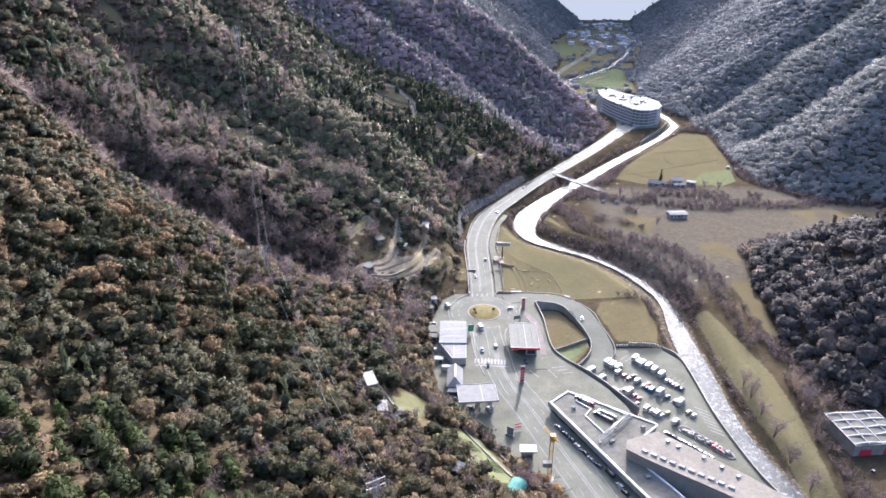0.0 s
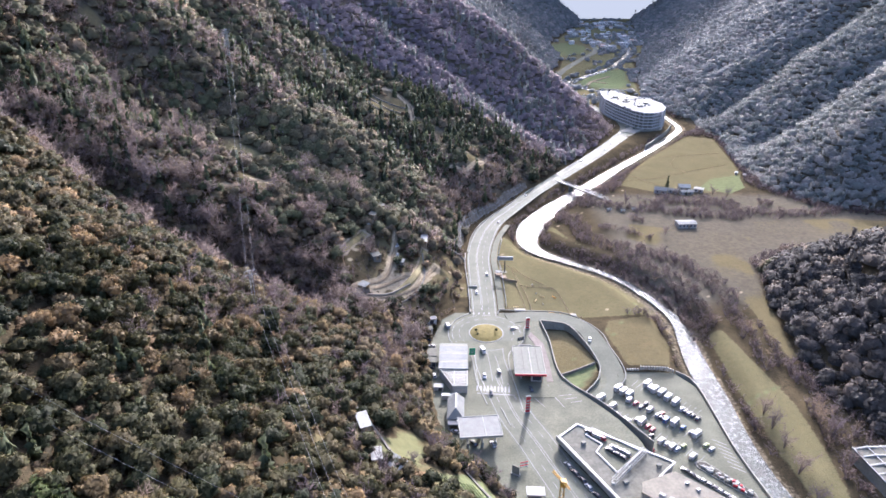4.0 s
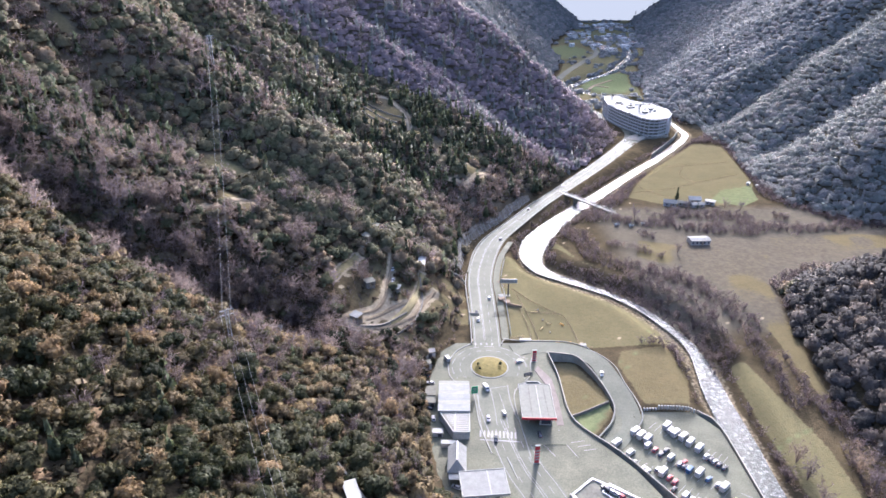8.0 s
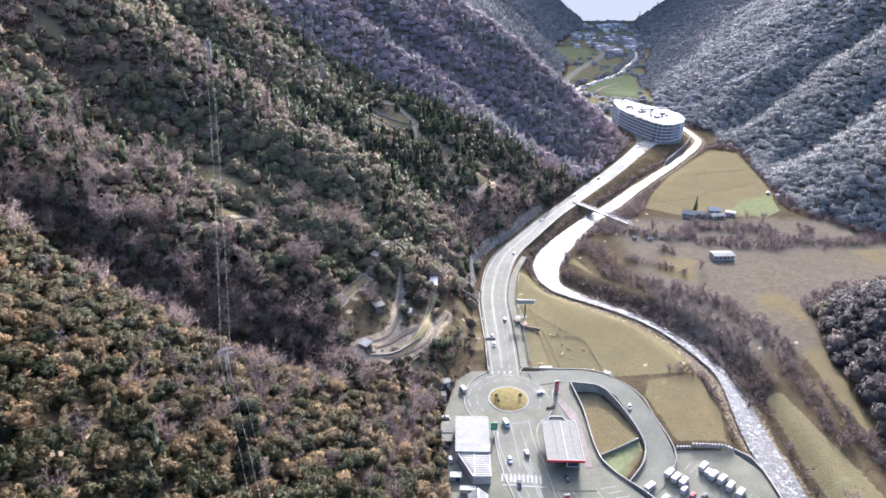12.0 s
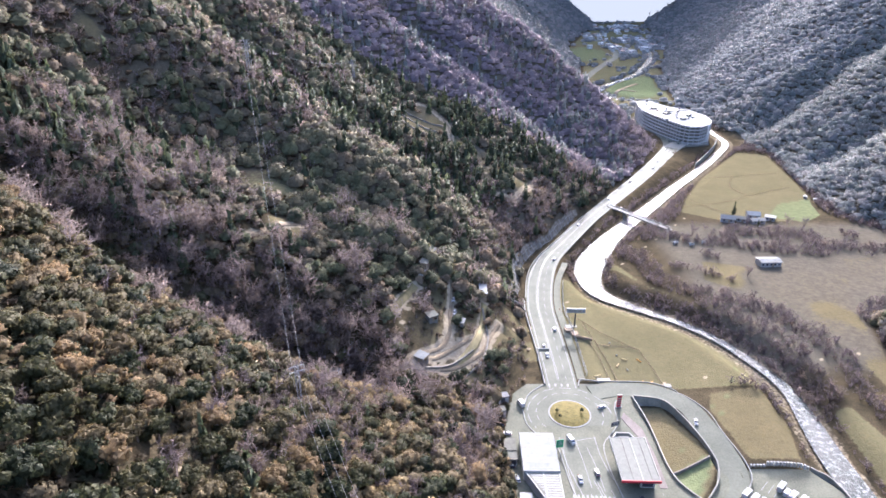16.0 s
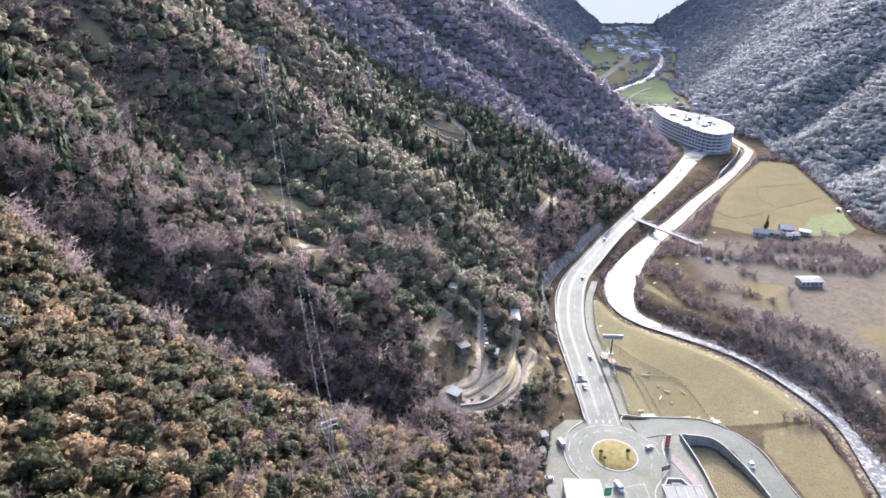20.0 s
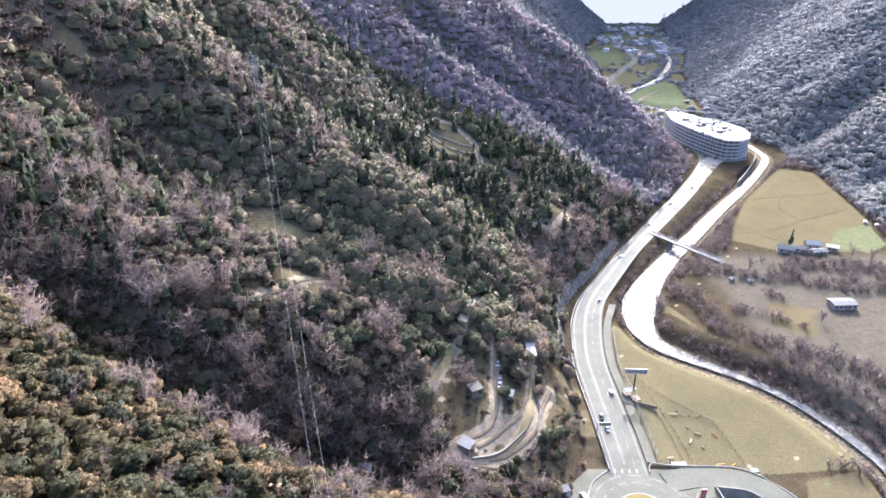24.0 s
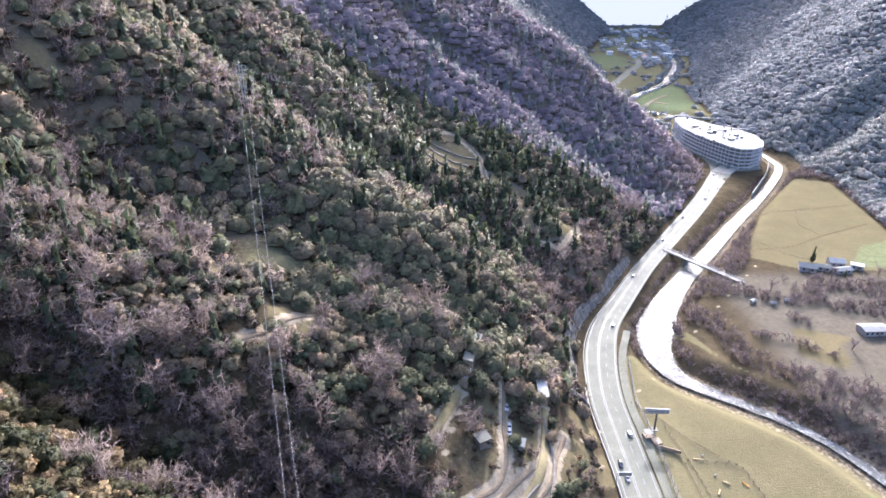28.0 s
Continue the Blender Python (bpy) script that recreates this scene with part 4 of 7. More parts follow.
river_wide = np.interp(RIVER_LINE[:, 1], (60, 170, 220, 260, 290, 340, 370, 400, 450, 550, 650, 720, 900, 1000), (9, 6.5, 8.5, 8, 4.5, 4, 9, 15, 8, 5, 4, 2.5, 3, 6))
tagged(ribbon("water", RIVER_LINE, river_wide + np.interp(RIVER_LINE[:, 1], (240, 270, 350, 375), (1.6, 0.2, 0.2, 2.4)), lambda x, y: river_z(y), WATER), "rippled shallow river glittering in the low sun", "river", kind="structure")
tagged(ribbon("road", spline(ROAD, 4.0), np.interp(spline(ROAD, 4.0)[:, 1], (95, 170, 233, 246), (15, 14.5, 13, 13)), road_z, ASPHALT, 0.1, 0.5), "worn pale asphalt main road with several lanes", "road", kind="structure")
AHEAD = spline(ROAD_AHEAD, 5.0)
tagged(ribbon("road_ahead", AHEAD, np.interp(AHEAD[:, 1], (271, 300, 340, 370, 420, 460, 520, 610, 650, 930), (12, 12.5, 13, 13.5, 11, 10.5, 12, 13, 17, 11)), road_z, ASPHALT, 0.1, 0.5),
       "pale asphalt road curving along the valley foot", "road", kind="structure")


def draped(name, line, width, material, lift, label, category):
    """A thin bed that follows the slope on both its edges."""
    pts = spline(line, 1.5)
    way = np.gradient(pts, axis=0)
    way /= np.linalg.norm(way, axis=1)[:, None]
    side = np.stack([-way[:, 1], way[:, 0]], -1)
    rows_ = []
    for s, dz in ((0.5, -0.5), (0.5, 0), (0.17, 0.05), (-0.17, 0.05), (-0.5, 0), (-0.5, -0.5)):
        p = pts + side * width * s
        rows_.append(np.c_[p, ground_z(p[:, 0], p[:, 1]) + lift + dz])
    k, n = len(rows_), len(pts)
    verts = np.stack(rows_, 1).reshape(-1, 3)
    faces = [(i * k + j, (i + 1) * k + j, (i + 1) * k + j + 1, i * k + j + 1) for i in range(n - 1) for j in range(k - 1)]
    return tagged(sheet(name, verts.tolist(), faces, material), label, category, kind="structure")


EARTH = mat("pale_trodden_earth", (0.15, 0.12, 0.08), 0.95, vary=0.25, grain=1.5, blotch=0.3, bump=0.3, spec=0.05)
DRY_GRASS = mat("dry_grass_verge", (0.1562, 0.1313, 0.0625), 0.95, vary=0.25, grain=2.0, blotch=0.3, bump=0.3)
for k, line in enumerate(TRACKS):
    if k in (0, 3):
        draped("track_grassy", line, 2.6, DRY_GRASS, 0.22, "grassy yellow farm track on the slope", "track")
    else:
        draped("track", line, 1.35, EARTH, 0.22, "pale dirt track on the hillside", "track")


# ---- mesh helpers ----
class Form:
    """Collects vertices and faces of one part."""

    def __init__(self):
        self.v, self.f = [], []

    def add(self, verts, faces):
        k = len(self.v)
        self.v += [tuple(p) for p in verts]
        self.f += [tuple(i + k for i in f) for f in faces]
        return self

    def box(self, x, y, z, sx, sy, sz, turn=0.0, taper=1.0):
        """A block on its base at z, with the middle at x, y."""
        c, s = math.cos(radians(turn)), math.sin(radians(turn))
        pts = []
        for zz, k in ((z, 1.0), (z + sz, taper)):
            for a, b in ((-1, -1), (1, -1), (1, 1), (-1, 1)):
                u, w = a * sx / 2 * k, b * sy / 2 * k
                pts.append((x + u * c - w * s, y + u * s + w * c, zz))
        return self.add(pts, [(3, 2, 1, 0), (4, 5, 6, 7), (0, 1, 5, 4), (1, 2, 6, 5), (2, 3, 7, 6), (3, 0, 4, 7)])

    def prism(self, outline, z0, z1, inset=0.0):
        """An upright block over an outline; z1 may be one number for each corner."""
        n = len(outline)
        area = sum(a[0] * b[1] - b[0] * a[1] for a, b in zip(outline, [*outline[1:], outline[0]]))
        loop = list(outline) if area > 0 else list(outline)[::-1]
        top = list(z1) if isinstance(z1, (list, tuple)) else [z1] * n
        top = top if area > 0 else top[::-1]
        low = list(z0) if isinstance(z0, (list, tuple)) else [z0] * n
        low = low if area > 0 else low[::-1]
        pts = [(x, y, z) for (x, y), z in zip(loop, low)] + [(x, y, z) for (x, y), z in zip(loop, top)]
        return self.add(pts, [tuple(range(n - 1, -1, -1)), tuple(range(n, 2 * n))] + [(i, (i + 1) % n, n + (i + 1) % n, n + i) for i in range(n)])

    def rod(self, a, b, r, sides=6, r2=None):
        a, b = Vector(a), Vector(b)
        w = (b - a).normalized()
        u = w.orthogonal().normalized()
        v = w.cross(u)
        r2 = r if r2 is None else r2
        pts = [p + (u * math.cos(2 * math.pi * j / sides) + v * math.sin(2 * math.pi * j / sides)) * k for p, k in ((a, r), (b, r2)) for j in range(sides)]
        return self.add(pts, [(j, (j + 1) % sides, sides + (j + 1) % sides, sides + j) for j in range(sides)] + [tuple(range(sides - 1, -1, -1)), tuple(range(sides, 2 * sides))])

    def tube(self, line, r, sides=4):
        """One bent bar along points."""
        line = [Vector(p) for p in line]
        rings = []
        for i, p in enumerate(line):
            w = (line[min(i + 1, len(line) - 1)] - line[max(i - 1, 0)]).normalized()
            u = w.cross(Vector((0, 0, 1))).normalized()
            v = u.cross(w)
            rings.append([p + (u * math.cos(2 * math.pi * j / sides) + v * math.sin(2 * math.pi * j / sides)) * r for j in range(sides)])
        return self.loft(rings)

    def loft(self, rings):
        """Skin over closed rings of equal count, with caps."""
        n, k = len(rings[0]), len(rings)
        pts = [p for ring in rings for p in ring]
        faces = [(i * n + j, i * n + (j + 1) % n, (i + 1) * n + (j + 1) % n, (i + 1) * n + j) for i in range(k - 1) for j in range(n)]
        return self.add(pts, faces + [tuple(range(n - 1, -1, -1)), tuple(range((k - 1) * n, k * n))])

    def strip(self, line, width, lift, z_of=None, thick=0.0):
        """A flat or thick band along points (x, y) or (x, y, z)."""
        line = np.asarray(line, float)
        way = np.gradient(line[:, :2], axis=0)
        way /= np.linalg.norm(way, axis=1)[:, None] + 1e-9
        side = np.stack([-way[:, 1], way[:, 0]], -1) * np.broadcast_to(np.asarray(width, float) / 2, len(line))[:, None]
        z = (line[:, 2] if line.shape[1] > 2 else z_of(line[:, 0], line[:, 1])) + lift
        a, b = line[:, :2] - side, line[:, :2] + side
        rows = [np.c_[a, z], np.c_[b, z]]
        if thick:
            rows = [*rows, np.c_[b, z - thick], np.c_[a, z - thick]]
        k, n = len(rows), len(line)
        pts = np.stack(rows, 1).reshape(-1, 3).tolist()
        js = range(k) if thick else range(1)
        faces = [(i * k + j, (i + 1) * k + j, (i + 1) * k + (j + 1) % k, i * k + (j + 1) % k)[::-1] for i in range(n - 1) for j in js]
        if thick:
            faces += [(0, 1, 2, 3), tuple((n - 1) * k + j for j in (3, 2, 1, 0))]
        return self.add(pts, faces)


def mesh_of(name, form, material):
    me = bpy.data.meshes.new(name)
    me.from_pydata(form.v, [], form.f)
    me.materials.append(material)
    me.update()
    return me


def part(name, form, material, parent, label=""):
    ob = new(name, mesh_of(name, form, material))
    ob.parent = parent
    return tagged(ob, label)


def solid(name, form, material, label="", category="", group="", kind=""):
    return tagged(new(name, mesh_of(name, form, material)), label, category, group, kind)


def gz(x, y):
    return float(ground_z(np.array([x]), np.array([y]))[0])


PLASTER = mat("fresh_white_plaster", (0.476, 0.4617, 0.4379), 0.8, vary=0.1, grain=0.6)
WHITE = mat("white_painted_sheet", (0.25, 0.25, 0.228), 0.85, vary=0.12, grain=0.8, blotch=0.3, spec=0.1)
WALL = mat("rendered_wall_cream", (0.27, 0.255, 0.235), 0.9, vary=0.14, grain=1.5)
ROOF_GREY = mat("grey_roof_membrane", (0.108, 0.106, 0.087), 0.9, vary=0.2, grain=0.7, blotch=0.2, spec=0.05)
ROOF_BEIGE = mat("beige_roof_gravel", (0.165, 0.152, 0.122), 0.92, vary=0.16, grain=0.8, blotch=0.15, spec=0.05)
METAL = mat("galvanised_metal", (0.26, 0.267, 0.275), 0.5, 0.5, vary=0.12)
SHEET = mat("ribbed_grey_roof_sheet", (0.14, 0.141, 0.12), 0.85, 0.0, vary=0.14, blotch=0.5, spec=0.1)
RED = mat("red_painted_panel", (0.34, 0.026, 0.035), 0.45, vary=0.1)
DARK = mat("dark_shaded_interior", (0.035, 0.035, 0.04), 0.7, vary=0.2)
GLASS = mat("dark_window_glass", (0.03, 0.035, 0.045), 0.08, vary=0.2, spec=0.8)
RUBBER = mat("black_rubber", (0.02, 0.02, 0.021), 0.85, vary=0.2)
GREEN = mat("green_sign_panel", (0.02, 0.2, 0.09), 0.5, vary=0.1)
WOOD = mat("weathered_timber", (0.2, 0.15, 0.1), 0.85, vary=0.25, grain=2.0)
LOGS = mat("fresh_timber", (0.55, 0.42, 0.22), 0.8, vary=0.2)
LOG_ORANGE = mat("orange_timber", (0.55, 0.26, 0.05), 0.75, vary=0.2)
YELLOW = mat("crane_yellow_paint", (0.36, 0.204, 0.036), 0.5, vary=0.15)
TURF = mat("golden_winter_turf", (0.098, 0.08, 0.02), 0.95, vary=0.25, grain=1.5, blotch=0.4, bump=0.5)
TARP = mat("turquoise_tarpaulin", (0.05, 0.17, 0.135), 0.8, vary=0.15, blotch=0.8)
RUST = mat("old_roof_tiles", (0.3, 0.2, 0.15), 0.85, vary=0.25, grain=1.5)
STONE = mat("rubble_stone_wall", (0.1428, 0.1302, 0.1092), 0.9, vary=0.3, grain=2.0, bump=0.5)
PALE_ROOF = mat("pale_fibre_cement_roof", (0.1547, 0.1576, 0.1452), 0.85, vary=0.16, blotch=0.4, spec=0.15)


# ---- paved yards, roundabout, ramp, walls ----
def yard():
    y = np.arange(112, 277.1, 3.0)
    left, right = np.interp(y, YARD[0], YARD[1]), np.interp(y, YARD[0], YARD[2])
    f = Form()
    pts = [(a, b, float(floor_z(b)) + 0.04) for a, b in zip(left, y)] + [(a, b, float(floor_z(b)) + 0.04) for a, b in zip(right, y)]
    n = len(y)
    f.add(pts, [(i, n + i, n + i + 1, i + 1) for i in range(n - 1)])
    solid("pavement", f, ASPHALT_LOT, "grey asphalt yards and forecourts beside the main road", "pavement", kind="structure")


yard()
solid("pavement_car_park", Form().prism(LOT, -6.6, -6.0), ASPHALT_LOT, "grey asphalt surface of the lower car park", "pavement", kind="structure")
CENTRE = (19.4, 258.6)


def ring(r0, r1, z0, z1, sides=64, centre=CENTRE):
    f = Form()
    pts = []
    for r, z in ((r0, z0), (r0, z1), (r1, z1), (r1, z0)):
        pts += [(centre[0] + r * math.cos(2 * math.pi * j / sides), centre[1] + r * math.sin(2 * math.pi * j / sides), z) for j in range(sides)]
    return f.add(pts, [(k * sides + j, k * sides + (j + 1) % sides, (k + 1) * sides + (j + 1) % sides, (k + 1) * sides + j)[::-1] for k in range(3) for j in range(sides)])


RZ = float(floor_z(258)) + 0.14
solid("road_roundabout", Form().prism([(CENTRE[0] + 16 * math.cos(a), CENTRE[1] + 15.8 * math.sin(a)) for a in np.linspace(0, 6.283, 65)[:-1]], RZ - 0.6, RZ), ASPHALT,
      "pale asphalt ring of the roundabout", "road", kind="structure")
isle = thing("roundabout_island", *CENTRE, RZ, 0, "round grassy island with concrete kerb in the roundabout", "island")
part("kerb", ring(7.2, 7.75, -0.1, 0.18, centre=(0, 0)), KERB, isle, "pale concrete kerb ring")
mound = Form()
mound.loft([[(r * math.cos(2 * math.pi * j / 40), r * math.sin(2 * math.pi * j / 40), z) for j in range(40)] for r, z in ((7.25, 0.0), (7.2, 0.2), (5.5, 0.55), (3.2, 0.8), (0.6, 0.9))])
part("turf", mound, TURF, isle, "golden dry turf mound")
for dx, dy, s in ((-4.6, 0.4, 1.0), (-4.0, -2.4, 0.8), (4.4, 0.5, 1.1)):
    f = Form()
    rng_ = np.random.default_rng(int(dx * 10 + 60))
    tri = spray(rng_, 60, [(0, 0, 0.8 * s, 0.6 * s, 1.3)], 0.4 * s)
    f.add(tri.tolist(), [(i, i + 1, i + 2) for i in range(0, len(tri), 3)])
    ob = part("shrub", f, EVERGREEN, isle, "small dark clipped shrub")
    ob.location = (dx, dy, 0.45)


def kerb_line(points, label, width=0.38, high=0.16, z=None, category="kerb"):
    line = spline(points, 2.0)
    return solid("kerb", Form().strip(line, width, 0.1 + high, z or road_z, high + 0.3), KERB, label, category, kind="structure")


kerb_line(((29.5, 205), (28.6, 216), (27.2, 232), (28, 242), (31.5, 247), (35.5, 253), (36.6, 262), (38.5, 266.5)), "pale kerb round the petrol station forecourt")
kerb_line(((2.5, 261), (3.2, 252.5), (7, 246.2), (11.5, 242), (12.6, 234), (13.5, 222), (16.5, 208)), "pale kerb along the yard")
kerb_line(((3.2, 264), (6.5, 271), (12.6, 276.5)), "pale kerb round the roundabout")
kerb_line(((25.8, 274.8), (27.3, 279), (33, 278.3), (44, 278.2), (56, 278.2), (66, 272.5), (72, 263), (73.4, 252), (75.5, 240), (74.6, 231), (68, 222.6)), "pale kerb along the bending side road",
          z=lambda x, y: np.interp(np.where(x > 64, 300 - y, 0) + np.clip(x, 0, 64), (33, 46, 58, 64, 102, 125, 140, 160), (-0.6, -1.0, -1.9, -2.5, -3.4, -4.6, -5.3, -5.9)))
kerb_line(((24, 196), (21.5, 206)), "pale kerb beside the yard")

RAMP = ((30, 271, -0.75), (38, 273, -0.8), (46, 273.5, -1.05), (57, 272.2, -1.9), (64.8, 265.5, -2.6), (68.2, 254, -3.4), (70.3, 242, -4.5), (70, 233, -5.2), (64, 223, -5.75), (55, 214.5, -5.93))
ramp_line = spline(RAMP, 2.0)
solid("road_ramp", Form().strip(ramp_line, 8.6, 0.0, thick=0.7), ASPHALT, "asphalt side road curving down to the car park", "road", kind="structure")

solid("pavement_ramp_foot", Form().prism(RAMP_FOOT, -7, [-5.98, -5.85, -5.4, -4.9, -4.75, -5.05, -5.5, -5.85, -5.95]), ASPHALT_LOT,
      "grey asphalt strip between ramp and parapet", "pavement", kind="structure")


def wall_along(name, points, low, tops, thick, material, label, parent=None):
    """A wall of even thickness along points, with a top height for each."""
    line = spline([(*p, t) for p, t in zip(points, tops)], 2.5)
    f = Form()
    way = np.gradient(line[:, :2], axis=0)
    way /= np.linalg.norm(way, axis=1)[:, None]
    side = np.stack([-way[:, 1], way[:, 0]], -1) * thick / 2
    rings = []
    for (x, y, t), (sx, sy) in zip(line, side):
        rings.append([(x + sx, y + sy, low), (x + sx, y + sy, t), (x - sx, y - sy, t), (x - sx, y - sy, low)])
    f.loft(rings)
    return solid(name, f, material, label, "wall", kind="structure")


wall_along("wall_ramp", ((45.5, 268.6), (56, 267.4), (60.5, 260), (64, 249), (65.6, 240.5), (65.4, 236), (62.5, 229), (56, 221.5), (51, 217)), -6.2,
           (0.0, -1.0, -1.6, -2.6, -3.5, -4.0, -4.4, -4.9, -5.1), 0.5, CONCRETE, "pale concrete parapet and retaining wall of the ramp")
wall_along("wall_forecourt", ((44.6, 268), (46.3, 252), (46.4, 230), (49.8, 220.5), (60.2, 207.3), (72, 187)), -6.5, (0.4, 0.4, 0.6, 0.6, 0.9, 1.1), 0.45, CONCRETE, "weathered concrete retaining wall under the forecourt")
wall_along("wall_river", ((97, 236.5), (102.3, 227), (102.6, 190), (105.4, 163), (108.4, 150), (112.5, 118)), -9.5, (-5.2,) * 6, 0.5, CONCRETE, "low concrete river wall beside the car park")
wall_along("wall_pit", ((46.8, 231), (54, 234.5), (64, 240)), -5.2, (-3.4, -3.4, -3.3), 0.4, STONE, "low stone wall across the sunken meadow")
wall_along("wall_road", ((13.0, 276), (13.1, 300), (12.4, 330), (13.2, 345)), -3, (-0.2, -0.7, -1.1, -1.4), 0.45, KERB, "low pale concrete wall between road and hillside")
wall_along("wall_edge", ((14.2, 348), (18, 372), (25.6, 394), (42, 422.5), (66, 463)), -7, (-1.8, -2.2, -2.6, -3.3, -3.9), 0.35, CONCRETE, "low concrete wall at the foot of the rock face")
wall_along("wall_track", ((4.5, 338), (9.5, 335), (12.0, 331.5)), -1, (4.0, 2.2, 0.6), 0.4, KERB, "pale concrete wall stepping down to the road")

walkway = spline(((28.0, 280), (28.5, 296), (28.6, 318), (28.9, 340), (33.2, 366), (41.5, 390)), 4.0)
solid("pavement_walkway", Form().strip(walkway, 3.2, 0.0, lambda x, y: floor_z(y) + 0.16, 0.8), ASPHALT_LOT, "grey asphalt walkway between road and meadow", "pavement", kind="structure")


# ---- road markings ----
def marks(name, pieces, label):
    f = Form()
    for line, width in pieces:
        f.strip(line, width, 0.0)
    return solid(name, f, PAINT, label, "road marking", kind="structure")


def offset(line, by, lift=0.125):
    way = np.gradient(line, axis=0)
    way /= np.linalg.norm(way, axis=1)[:, None]
    p = line + np.stack([-way[:, 1], way[:, 0]], -1) * np.broadcast_to(by, len(line))[:, None]
    return np.c_[p, floor_z(line[:, 1]) + lift]


south, north = spline(ROAD, 1.5), spline(ROAD_AHEAD, 1.5)
pieces = [(offset(south, 6.1), 0.2), (offset(south, -6.0), 0.2), (offset(south[:-14], 0.3), 0.18), (offset(south[:-14], -0.5), 0.18)]
for k in range(0, len(south) - 16, 5):
    pieces += [(offset(south[k:k + 3], 3.4), 0.15), (offset(south[k:k + 3], -3.3), 0.15)]
north = north[north[:, 1] < 640]
wide = np.interp(north[:, 1], (271, 300, 340, 370, 420, 460, 520, 610, 650), (12, 12.5, 13, 13.5, 11, 10.5, 12, 13, 15)) / 2 - 0.9
pieces += [(offset(north, wide), 0.2), (offset(north, -wide), 0.2), (offset(north[6:], 0.7), 0.16), (offset(north[6:], 1.3), 0.16)]
for k in range(6, len(north) - 4, 5):
    pieces.append((offset(north[k:k + 3], -2.2), 0.14))
marks("road_marking_lines", pieces, "white painted lane lines on the road")
zebra = [(np.array([(13.2 + 1.35 * k, 216.2 - 0.12 * k, 0.02), (13.5 + 1.35 * k, 219.6 - 0.12 * k, -0.04)]) + (0, 0, 0.13), 0.62) for k in range(10)]
zebra += [(np.array([(13.0, 214.8, 0.1), (26.5, 213.6, 0.12)]), 0.5)]
marks("road_marking_crossing", zebra, "white zebra crossing stripes on grey asphalt")
rim = [(np.array([(CENTRE[0] + r * math.cos(a), CENTRE[1] + r * math.sin(a), RZ + 0.015) for a in np.linspace(a0, a0 + w, 8)]), 0.22)
       for r, w in ((12.1, 0.18), (15.2, 0.3)) for a0 in np.arange(0, 6.28, 0.36 if r < 13 else 0.45)]
teeth = [(np.array([(14.6 + 2.4 * k, 241.9 - 0.2 * k, RZ + 0.03), (14.9 + 2.4 * k, 243.6 - 0.2 * k, RZ + 0.03)]), 0.7) for k in range(5)]
teeth += [(np.array([(14.5 + 2.4 * k, 274.8, RZ + 0.03), (14.7 + 2.4 * k, 276.4, RZ + 0.03)]), 0.7) for k in range(4)]
lanes = []
for line in (((18.7, 244.0), (19.4, 231.8), (19.6, 222.4)), ((21.9, 240.6), (23.0, 231.7), (23.4, 220.8)), ((18.7, 244.0), (22.5, 245), (26.0, 245.6)), ((13.8, 240.1), (13.6, 230.7), (14.0, 219.5)), ((31.6, 266.9), (35.6, 264.6), (32.8, 262.5)), ((42.1, 223.9), (41.8, 218.6), (37.8, 211.7))):
    lanes.append((np.array([(x, y, float(floor_z(y)) + 0.135) for x, y in spline(line, 2.0)]), 0.17))
marks("road_marking_lanes", lanes, "thin white lane lines before the roundabout")
marks("road_marking_roundabout", rim + teeth, "white give-way marks round the roundabout")
lotmarks = []
for (ax, ay), (bx, by), count in (((78, 229), (97, 210.5), 14), ((63.5, 213), (89, 186), 17), ((72, 217.5), (92, 196), 14)):
    for k in range(count):
        s = k / (count - 1)
        x, y = ax + (bx - ax) * s, ay + (by - ay) * s
        lotmarks.append((np.array([(x - 1.9, y - 1.8, -5.985), (x + 1.9, y + 1.8, -5.985)]), 0.16))
for k in range(7):
    lotmarks.append((np.array([(96.5 + 0.2 * k, 196 - 2.2 * k, -5.985), (100.5 + 0.2 * k, 193 - 2.2 * k, -5.985)]), 0.3))
marks("road_marking_bays", lotmarks, "white painted parking bay lines")
hatch = [(np.array([(44 + 1.9 * k, 213 - 1.9 * k, 0.07), (49 + 1.6 * k, 214 - 2.0 * k, 0.07)]), 0.25) for k in range(6)]
hatch += [(np.array([(33.5, 214, 0.07), (38, 206, 0.1), (43, 200, 0.14)]), 0.25), (np.array([(41, 220, 0.0), (42.5, 212, 0.06), (46, 204, 0.12)]), 0.25)]
marks("road_marking_forecourt", hatch, "white hatched bays on the forecourt")


# ---- vehicles ----
PAINTS = {"white": mat("car_paint_white", (0.3, 0.3, 0.295), 0.35, vary=0.05), "silver": mat("car_paint_silver", (0.16, 0.165, 0.17), 0.4, 0.2, vary=0.05),
          "dark": mat("car_paint_dark_grey", (0.035, 0.037, 0.042), 0.25, vary=0.1), "red": mat("car_paint_red", (0.24, 0.025, 0.03), 0.28, vary=0.08),
          "blue": mat("car_paint_blue", (0.03, 0.075, 0.16), 0.28, vary=0.08), "green": mat("car_paint_olive", (0.2, 0.23, 0.08), 0.35, vary=0.08)}
LAMP = mat("clear_lamp_lens", (0.7, 0.7, 0.66), 0.15, vary=0.05)
TAIL = mat("red_lamp_lens", (0.35, 0.02, 0.02), 0.2, vary=0.05)


